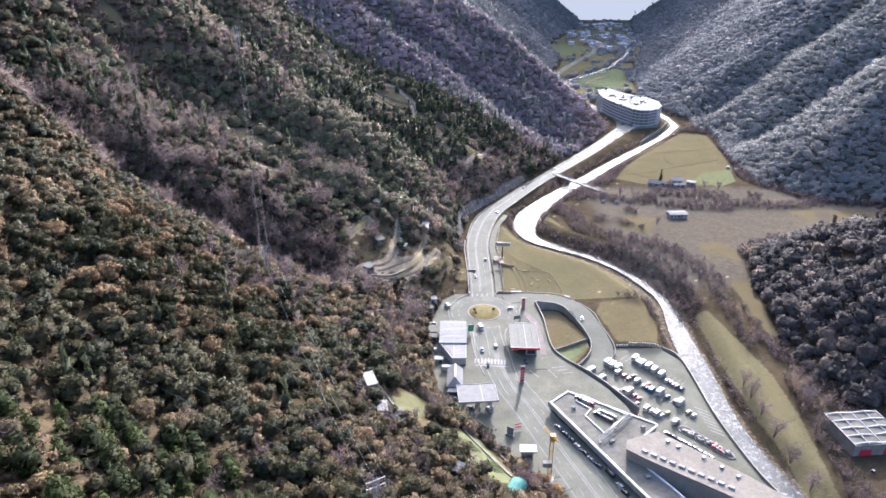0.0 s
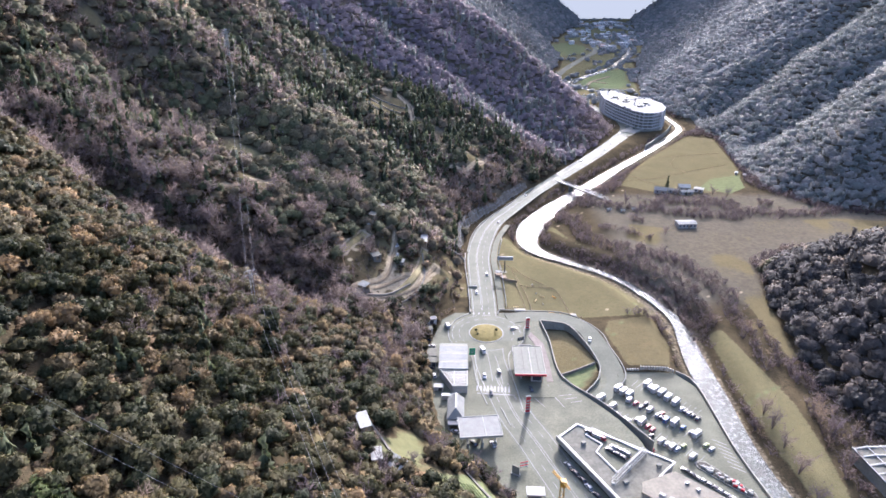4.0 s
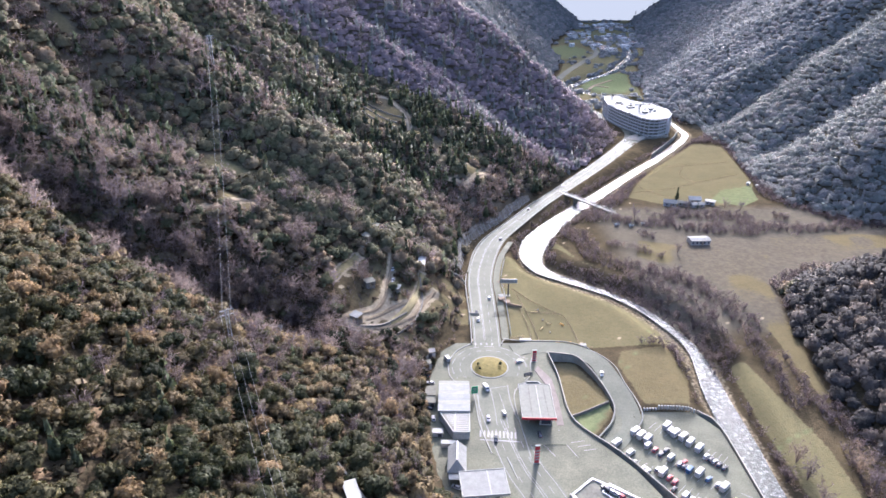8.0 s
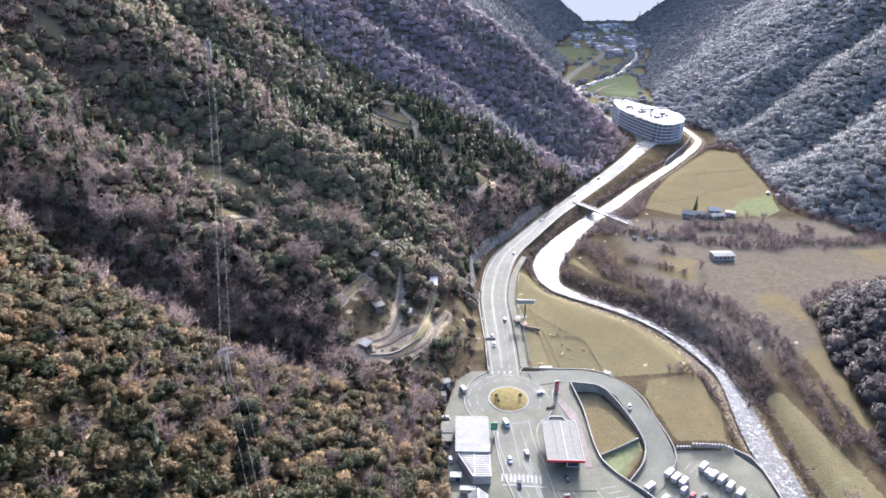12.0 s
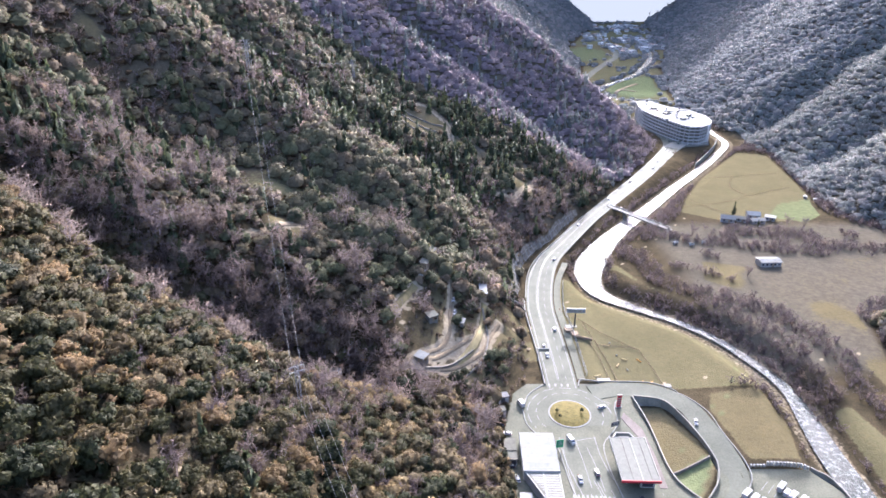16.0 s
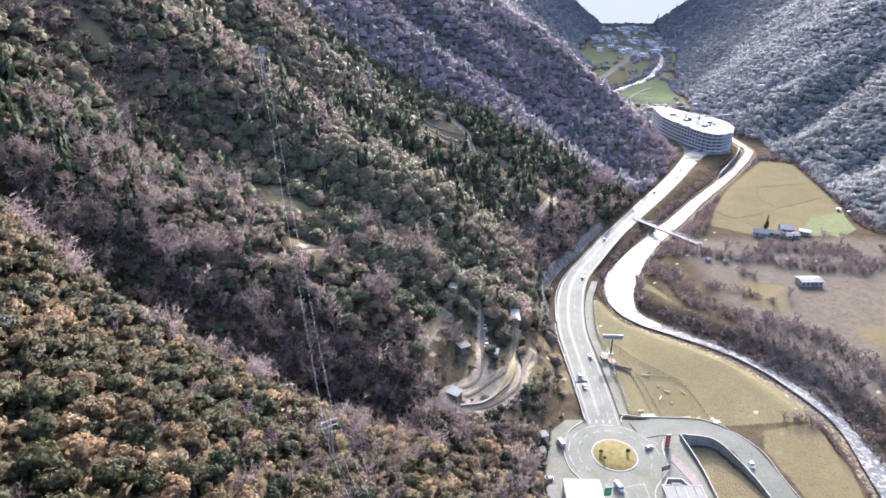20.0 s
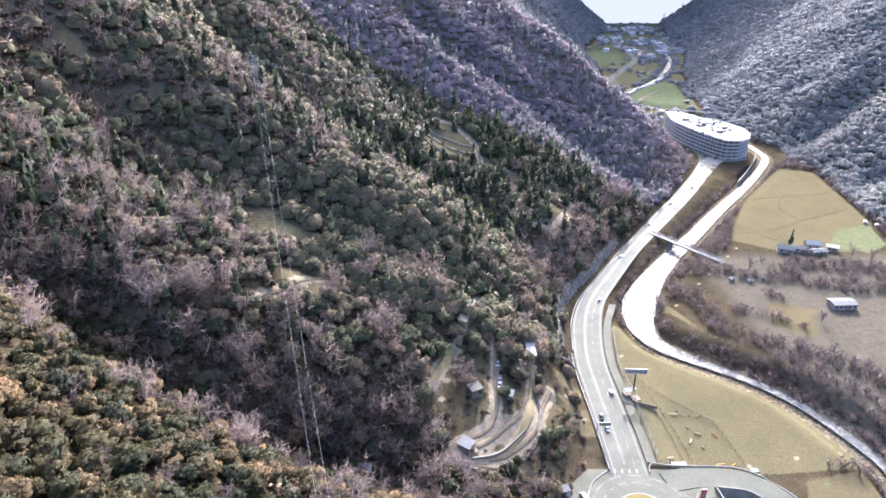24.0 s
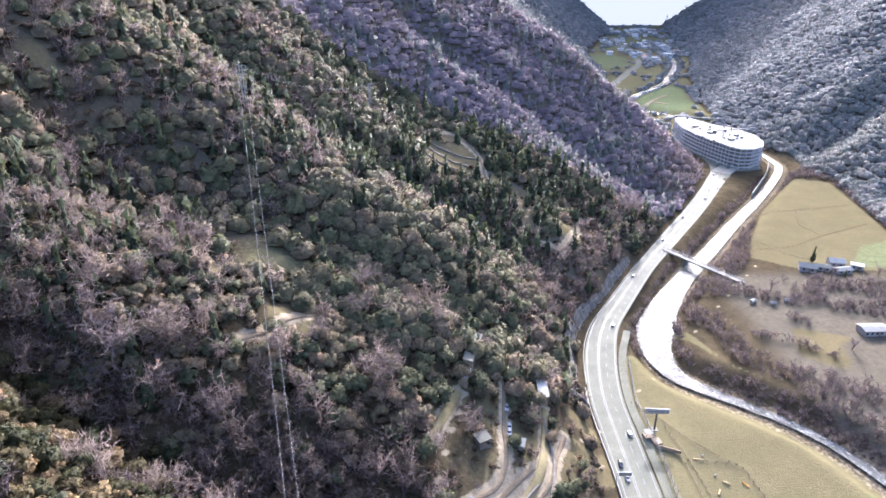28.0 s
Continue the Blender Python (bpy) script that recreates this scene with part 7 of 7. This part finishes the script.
part("panel", Form().box(1.6, 0.0, 4.4, 4.0, 0.16, 1.5), SHEET, sg, "grey back of the sign panel")


def footbridge():
    a, b = np.array((88.6, 484.2)), np.array((116.5, 442.5))
    length = float(np.linalg.norm(b - a))
    turn = math.degrees(math.atan2(b[1] - a[1], b[0] - a[0]))
    ob = thing("footbridge", *((a + b) / 2), -4.95, turn, "narrow concrete bridge with railings over the river", "bridge")
    part("deck", Form().box(0, 0, -0.5, length, 3.6, 0.6), CONCRETE, ob)
    for y in (-1.75, 1.75):
        r = part("railing", Form().rod((-length / 2, y, 1.15), (length / 2, y, 1.15), 0.09, 5), METAL, ob)
        part("kerb", Form().box(0, y, 0.1, length, 0.3, 0.3), KERB, ob)
        for k in range(17):
            part("post", Form().box(-length / 2 + length * k / 16, y, 0.1, 0.1, 0.1, 1.05), METAL, r)
    for x in (-length * 0.2, length * 0.2):
        part("pier", Form().box(x, 0, -5.6, 1.2, 3.2, 5.2), CONCRETE, ob)
    for x in (-length / 2, length / 2):
        part("abutment", Form().box(x, 0, -5.0, 2.4, 5.0, 4.6), CONCRETE, ob)


footbridge()


def farm_building(name, x, y, sx, sy, eaves, ridge, turn, label, roof=None, wall=None, windows=2):
    """A gabled building; the ridge runs along its local x."""
    z = min(gz(x - sx / 3, y), gz(x + sx / 3, y), gz(x, y - sy / 3))
    ob = thing(name, x, y, z, turn, label, name.replace("_", " "))
    part("wall", Form().box(0, 0, -1.0, sx, sy, eaves + 1.0), wall or WALL, ob)
    part("gable", Form().add([(-sx / 2, -sy / 2, eaves), (-sx / 2, sy / 2, eaves), (-sx / 2, 0, ridge - 0.1), (sx / 2, -sy / 2, eaves), (sx / 2, sy / 2, eaves), (sx / 2, 0, ridge - 0.1)],
                             [(0, 2, 1), (3, 4, 5), (0, 3, 5, 2), (1, 2, 5, 4), (0, 1, 4, 3)]), wall or WALL, ob)
    for s in (-1, 1):
        ox, oy = sx / 2 + 0.5, s * (sy / 2 + 0.5)
        low = eaves - 0.5 * (ridge - eaves) / (sy / 2)
        f = Form().add([(-ox, oy, low), (ox, oy, low), (ox, 0, ridge), (-ox, 0, ridge), (-ox, oy, low + 0.18), (ox, oy, low + 0.18), (ox, 0, ridge + 0.18), (-ox, 0, ridge + 0.18)],
                       [(0, 1, 2, 3), (7, 6, 5, 4), (0, 4, 5, 1), (1, 5, 6, 2), (2, 6, 7, 3), (3, 7, 4, 0)])
        part("roof", f, roof or PALE_ROOF, ob)
        for k in range(windows):
            part("window", Form().box(-sx / 2 + sx * (k + 0.5) / windows, s * (sy / 2 + 0.02), eaves * 0.35, 1.0, 0.08, 1.1), GLASS, ob)
    part("door", Form().box(sx * 0.1, -sy / 2 - 0.03, 0, 1.2, 0.08, 2.1), WOOD, ob)
    return ob


farm_building("barn", 155.0, 391.0, 11.5, 6.4, 2.9, 3.5, 3, "long pale barn with small windows in the fields", PALE_ROOF, WALL, 5)
farm_building("farmhouse", 160.5, 459.0, 8.4, 6.4, 2.8, 4.2, -20, "old farmhouse with pale weathered roof")
farm_building("farm_shed", 170.0, 459.5, 6.4, 4.8, 2.3, 3.2, -24, "low farm shed with grey roof among trees", SHEET)
farm_building("farmhouse", 180.0, 465.5, 7.6, 6.4, 3.0, 4.4, -12, "white-roofed farmhouse at the orchard edge", WHITE)
farm_building("farm_shed", 178.5, 456.0, 9.0, 4.4, 2.2, 3.0, 8, "long farm shed with pale sheet roof", PALE_ROOF)
farm_building("farm_shed", 189.5, 461.0, 6.0, 4.5, 2.6, 3.1, -30, "small white-roofed farm shed", WHITE)
for x, y, sx, sy, turn, label in ((113, 420, 3.2, 2.2, 20, "small white hut in the riverside field"), (122, 418, 2.8, 2.0, -10, "small white hut beside a thicket"), (130, 421, 2.0, 1.8, 5, "tiny pale hut beside a thicket"),
                                  (236, 505, 5.0, 2.4, 60, "pale shed at the wood edge"), (240, 499, 3.5, 2.4, 60, "small pale shed at the wood edge")):
    farm_building("hut", x, y, 0.7 * sx, 0.75 * sy, 1.5, 1.9, turn, label, WHITE, WALL, 1)

# sheds and huts on the terraced hillside
for x, y, sx, sy, turn, h, roof, label in ((-9.4, 314.4, 8.2, 3.0, 88, 2.3, WHITE, "white sheet-roofed shed on the terraced slope"), (-36.0, 306.5, 5.0, 2.8, 75, 2.2, WHITE, "white-roofed hut at the end of a long shed"),
                                           (-33.0, 317.0, 16.0, 2.8, 76, 2.0, ROOF_GREY, "long grey-roofed shed on the steep slope"), (-34.6, 264.5, 4.0, 3.2, -35, 2.4, PALE_ROOF, "pale-roofed hut beside the track"),
                                           (-31.2, 285.8, 3.8, 3.4, 30, 2.2, ROOF_GREY, "grey-roofed hut among bare trees"), (-20.0, 289.0, 3.4, 2.8, -18, 2.2, PALE_ROOF, "pale-roofed hut below the track"),
                                           (-64.0, 253.0, 4.4, 2.8, 0, 2.4, WHITE, "small white-roofed hut in the wooded gully"), (-22.0, 157.6, 2.8, 5.6, 22, 2.5, WHITE, "bright white garden shed on the slope"),
                                           (-17.0, 143.4, 2.4, 3.6, 10, 2.4, WHITE, "white garden hut beside a hedge"), (-12.2, 143.6, 4.8, 3.4, -38, 2.4, PALE_ROOF, "pale-roofed garden house on the slope"),
                                           (3.0, 126.2, 4.4, 2.8, -30, 2.3, PALE_ROOF, "pale-roofed garden shed beside vegetable beds"), (-27.5, 322.8, 1.6, 1.2, 20, 1.6, WHITE, "tiny white hut at the top of a track")):
    ob = thing("shed", x, y, gz(x, y) + 0.1, turn, label, "shed")
    part("wall", Form().box(0, 0, -1.8, sx, sy, h + 1.8), WOOD if sx > 4 else STONE, ob)
    part("roof", Form().prism([(-sx / 2 - 0.3, -sy / 2 - 0.3), (sx / 2 + 0.3, -sy / 2 - 0.3), (sx / 2 + 0.3, sy / 2 + 0.3), (-sx / 2 - 0.3, sy / 2 + 0.3)], [h, h, h + 0.5, h + 0.5], [h + 0.14, h + 0.14, h + 0.64, h + 0.64]), roof, ob)
    part("door", Form().box(0, -sy / 2 - 0.02, 0, 0.9, 0.06, 1.8), WOOD, ob)
for x, y, turn in ((-22.3, 303.5, 170), (-22.0, 297.5, 175), (-22.2, 294.6, 170)):
    park("w", x, y, gz(x, y) + 0.02, turn, "yard cars")
WALLS_ON_SLOPE = (((-33, 262), (-24, 268), (-15, 279)), ((-18.5, 266), (-12, 276), (-8.6, 290), (-10, 306)), ((-38, 258.4), (-26, 259.5), (-16, 257)), ((-66, 466), (-45, 462), (-30, 466)), ((-62, 474), (-44, 470), (-28, 474)),
                  ((-58, 483), (-40, 479), (-24, 483)), ((-88, 292), (-76, 290)), ((-30, 172), (-20, 160), (-12, 147), (-8, 134)), ((2, 170), (12, 155), (20, 140)), ((8, 172), (18, 158), (27, 143)))
for line in WALLS_ON_SLOPE:
    pts = spline(line, 2.0)
    z = ground_z(pts[:, 0], pts[:, 1])
    solid("wall_terrace", Form().strip(np.c_[pts, z + 0.75], 0.6, 0.0, thick=2.0), STONE, "dry stone terrace wall on the slope", "wall", kind="structure")
tarp = thing("garden_tunnel", 19.6, 131.0, gz(19.6, 131.0), 60, "turquoise tarpaulin tunnel at the roadside garden", "tunnel")
part("cover", Form().loft([[(x, 2.4 * math.cos(a), 1.9 * math.sin(a) * s - 0.4) for a in np.linspace(-0.3, 3.44, 10)] for x, s in ((-4.2, 0.8), (-2, 1.0), (0, 0.93), (2.2, 1.02), (4.2, 0.85))]), TARP, tarp)
CROP = mat("winter_vegetables", (0.0845, 0.1105, 0.039), 0.9, vary=0.3, grain=2.0, blotch=0.6)
for x0, y0, rows_n, count, label in ((5.0, 150.0, 5, 12, "green vegetable bed in rows on the garden terrace"), (11.5, 141.0, 7, 14, "wide vegetable bed in rows beside the roadside wall")):
    z0 = gz(x0, y0)
    bed = thing("vegetable_bed", x0, y0, z0, 0, label, "vegetable bed", "vegetable beds")
    for k in range(rows_n):
        a = Form()
        for j in range(count):
            dx, dy = 0.9 * k + 0.45 * j * 0.55, 0.75 * k - 0.45 * j + 3.0
            a.box(dx, dy, gz(x0 + dx, y0 + dy) - z0 - 0.25, 0.5, 0.5, 0.6, 20 * j, 0.6)
        part("crop_row", a, CROP, bed)


# ---- building site up the valley ----


def hotel():
    ob = thing("apartment_building", 205.0, 700.0, -9.5, 0, "large white curved building under construction with scaffolded storeys", "building")
    shape = [(180, 725), (184, 700), (190, 679), (197, 660), (203, 652), (213, 652), (225, 661), (233, 678), (236, 700), (228, 724), (212, 742), (198, 772), (186, 768), (182, 748)]
    loc = [(x - 205, y - 700) for x, y in shape]
    storeys, high = 6, 3.1
    part("core", Form().prism([(x * 0.9, y * 0.93) for x, y in loc], -1, storeys * high), CONCRETE, ob, "grey open storeys")
    for k in range(storeys + 1):
        part("floor_slab", Form().prism(loc, k * high - 0.25, k * high + 0.1), PLASTER, ob)
    part("roof", Form().prism([(x * 0.97, y * 0.98) for x, y in loc], storeys * high + 0.1, storeys * high + 0.5), PALE_ROOF, ob, "bright unfinished flat roof")
    edge = [(np.array(a), np.array(b)) for a, b in zip([*loc[-2:], *loc[:8]], [loc[-1], *loc[:9]])]
    pier = {}
    for a, b in edge:
        n = max(2, round(float(np.linalg.norm(b - a)) / 4.2))
        turn = math.degrees(math.atan2(b[1] - a[1], b[0] - a[0]))
        for j in range(n):
            p = a + (b - a) * (j + 0.5) / n
            q = a + (b - a) * j / n
            part("column", Form().box(q[0], q[1], 0, 0.5, 0.5, storeys * high, turn), PLASTER, ob)
            for k in range(storeys):
                if "m" not in pier:
                    pier["m"] = mesh_of("window", Form().box(0, 0, 0.9, 1.7, 0.5, 1.3), SHEET)
                o = new("window", pier["m"])
                o.parent, o.location, o.rotation_euler = ob, (p[0] * 0.925, p[1] * 0.95, k * high), (0, 0, radians(turn))
    for x, y, s in ((2, -18, 5), (-6, 6, 7), (12, -4, 4), (-12, 30, 5)):
        part("roof_shed", Form().box(x, y, storeys * high + 0.5, s, s * 0.7, 1.4, 25), CONCRETE, ob, "grey roof structure")
    clutter = random.Random(4)
    for k in range(26):
        x, y, s = clutter.uniform(-20, 24), clutter.uniform(-26, 28), clutter.uniform(0.5, 1.8)
        part("roof_stack", Form().box(x, y, storeys * high + 0.5, s * clutter.uniform(0.6, 2.2), s, clutter.uniform(0.4, 1.6), clutter.uniform(0, 90)), clutter.choice((CONCRETE, WHITE, WOOD, WHITE)), ob, "stack of building materials on the roof")
    for x, y, turn, span in ((203, 690, 12, 34), (188, 742, -25, 30)):
        c = thing("tower_crane", x, y, -9.5, turn, "slender pale tower crane over the building site", "crane", "site cranes")
        lattice_mast(c, 0, 0, 0, 25.0, 1.8, METAL)
        part("jib", Form().rod((-10, 0, 25.6), (span, 0, 26.4), 0.55, 4), WHITE, c)
        part("counterweight", Form().box(-9.5, 0, 24.4, 2.4, 1.6, 1.6), CONCRETE, c)
        part("cab", Form().box(0.9, 0, 24.0, 1.5, 1.4, 1.7), GLASS, c)
    for x, y, s in ((196, 655, 3.0), (206, 652, 2.4), (214, 657, 3.4), (190, 662, 2.4), (222, 661, 2.6)):
        sc = thing("site_container", x, y, gz(x, y), 30 + 10 * s, "pale container on the building site", "container", "site containers")
        part("box", Form().box(0, 0, -0.5, s * 1.8, 2.4, 3.0), SHEET, sc)
        part("door", Form().box(s * 0.91, 0, 0, 0.06, 1.8, 2.2), METAL, sc)


hotel()
solid("pavement_site", Form().strip(np.array([(*p, float(floor_z(p[1])) + 0.25) for p in ((184, 640), (196, 655), (208, 657), (222, 662))]), 15.0, 0.0, thick=1.5), CONCRETE, "pale gravel yard of the building site", "pavement", kind="structure")
wall_along("wall_riverside", ((188, 590), (205, 615), (226, 648), (240, 675)), -13, (-6.6, -6.8, -7.2, -7.6), 0.6, CONCRETE, "concrete river wall below the building site")


# ---- distant village ----
vr = random.Random(9)
for k in range(110):
    cx, cy, reach = ((321, 1606, 22), (467, 1824, 14), (405, 1800, 26), (394, 1696, 24), (323, 1314, 10), (397, 1489, 20), (303, 1388, 16), (367, 1526, 26), (385, 1373, 18), (440, 1800, 20))[k % 10]
    x, y = cx + vr.gauss(0, reach), cy + vr.gauss(0, 1.6 * reach)
    w, l, h = vr.uniform(5, 13), vr.uniform(5, 10), vr.uniform(3, 6)
    roof = vr.choice((WHITE, PLASTER, PLASTER, PALE_ROOF, RUST))
    z = float(floor_z(y))
    ob = thing("house", x, y, z, vr.uniform(0, 90), "small distant pale house in the valley village", "house", "village houses")
    part("wall", Form().box(0, 0, -6, w, l, h + 6), PLASTER, ob)
    part("roof", Form().prism([(-w / 2 - 0.6, -l / 2 - 0.6), (w / 2 + 0.6, -l / 2 - 0.6), (w / 2 + 0.6, l / 2 + 0.6), (-w / 2 - 0.6, l / 2 + 0.6)], [h] * 4, [h + 0.6, h + 0.6, h + 0.9, h + 0.9]), roof, ob)
    for dx in (-w / 4, w / 4):
        part("window", Form().box(dx, -l / 2 - 0.03, h * 0.5, 1.6, 0.1, 1.6), GLASS, ob)
draped("track", ((196, 900), (215, 940), (250, 985)), 5.0, EARTH, 0.3, "white gravel path across the green field", "track")
draped("track", ((215, 940), (232, 925)), 5.0, EARTH, 0.3, "short white gravel path across the green field", "track")
for k, (x, y) in enumerate(spline(((186, 950), (218, 1012), (256, 1058)), 9.5)):
    z = gz(x + 5, y - 6)
    ob = thing("caravan", x + 5, y - 6, z, 40 + 13 * (k % 4), "white caravan in a row beside the green field", "caravan", "caravans")
    part("body", Form().box(0, 0, 0.4, 6.0, 2.4, 2.2, 0, 0.92), PLASTER, ob)
    part("window", Form().box(0, -1.2, 1.2, 2.0, 0.1, 0.7), GLASS, ob)
    wheels(ob, (-0.5, 0.5), (-1.0, 1.0), 0.32)
# Sheet added across the valley end; its emission stands in for bright haze.
haze = bpy.data.materials.new("glowing_haze")
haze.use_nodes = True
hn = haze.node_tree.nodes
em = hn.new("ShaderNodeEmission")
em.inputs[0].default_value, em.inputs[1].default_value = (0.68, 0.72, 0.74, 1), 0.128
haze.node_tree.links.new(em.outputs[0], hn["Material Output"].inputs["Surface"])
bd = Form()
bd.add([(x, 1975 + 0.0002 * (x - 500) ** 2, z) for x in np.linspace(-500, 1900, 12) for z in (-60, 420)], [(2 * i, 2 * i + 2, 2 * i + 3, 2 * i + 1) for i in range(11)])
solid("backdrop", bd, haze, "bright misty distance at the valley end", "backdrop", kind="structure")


# ---- power lines ----
def pylon(x, y, high, label, arms=3, w=1.1, wood=False):
    z = gz(x, y)
    ob = thing("power_pylon", x, y, z, 30, label, "pylon", "pylons")
    if wood:
        part("pole", Form().rod((0, 0, -0.5), (0, 0, high), 0.17, 7, 0.12), WOOD, ob)
    else:
        lattice_mast(ob, 0, 0, -0.5, high, w, METAL, "tower")
    for k in range(arms):
        zz = high - 0.4 - 1.6 * k
        part("crossarm", Form().rod((-2.0, 0, zz), (2.0, 0, zz), 0.1, 5), METAL, ob)
        for dx in (-1.9, 1.9):
            part("insulator", Form().rod((dx, 0, zz - 0.7), (dx, 0, zz), 0.1, 6), WHITE, ob)
    return np.array((x, y, z + high))


WIRE = mat("weathered_aluminium_wire", (0.2, 0.2, 0.205), 0.8, vary=0.1)


def wires(a, b, sag, count, label, r=0.03, spread=1.9):
    way = (b - a)[:2] / np.linalg.norm((b - a)[:2])
    side = np.array((-way[1], way[0], 0))
    for k in range(count):
        off = side * spread * (k - (count - 1) / 2) * 2 / max(1, count - 1)
        line = [a + (b - a) * s + off + (0, 0, -4 * sag * s * (1 - s) - 0.8) for s in np.linspace(0, 1, 20)]
        f = Form()
        f.tube(line, r)
        solid("power_cable", f, WIRE, label, "cable", "power cables")


P1 = pylon(-121.4, 391.9, 17.0, "slender steel lattice pylon on the wooded spur")
P2 = pylon(-81.9, 476.7, 15.0, "grey lattice pylon on the far slope")
P3 = pylon(-64.2, 207.2, 12.0, "double-pole mast with crossarms in the oak wood", 2, 0.9)
P4 = pylon(-12.6, 89.9, 11.0, "steel lattice pylon among near oak trees", 2, 0.9)
P5 = pylon(-250, 560, 18, "distant lattice pylon on the ridge")
wires(P1, P3, 7.0, 2, "pair of pale power cables spanning the gully", 0.034, 1.2)
wires(P3, P4, 3.0, 3, "thin power cables over the oak wood", 0.02)
wires(P4, np.array((60.0, -20.0, 75.0)), 4.0, 3, "thin power cables over the oak wood", 0.02)
wires(P2, P1, 5.0, 3, "thin power cables along the far slope", 0.02)
wires(P4, np.array((-160.0, 130.0, 128.0)), 5.0, 2, "thin power cables over the near slope", 0.02)

# ---- the plan's units become metres ----
for ob in [o for o in bpy.data.objects if o.parent is None and o.type in ("MESH", "EMPTY")]:
    ob.matrix_basis = Matrix.Scale(SCALE, 4) @ ob.matrix_basis
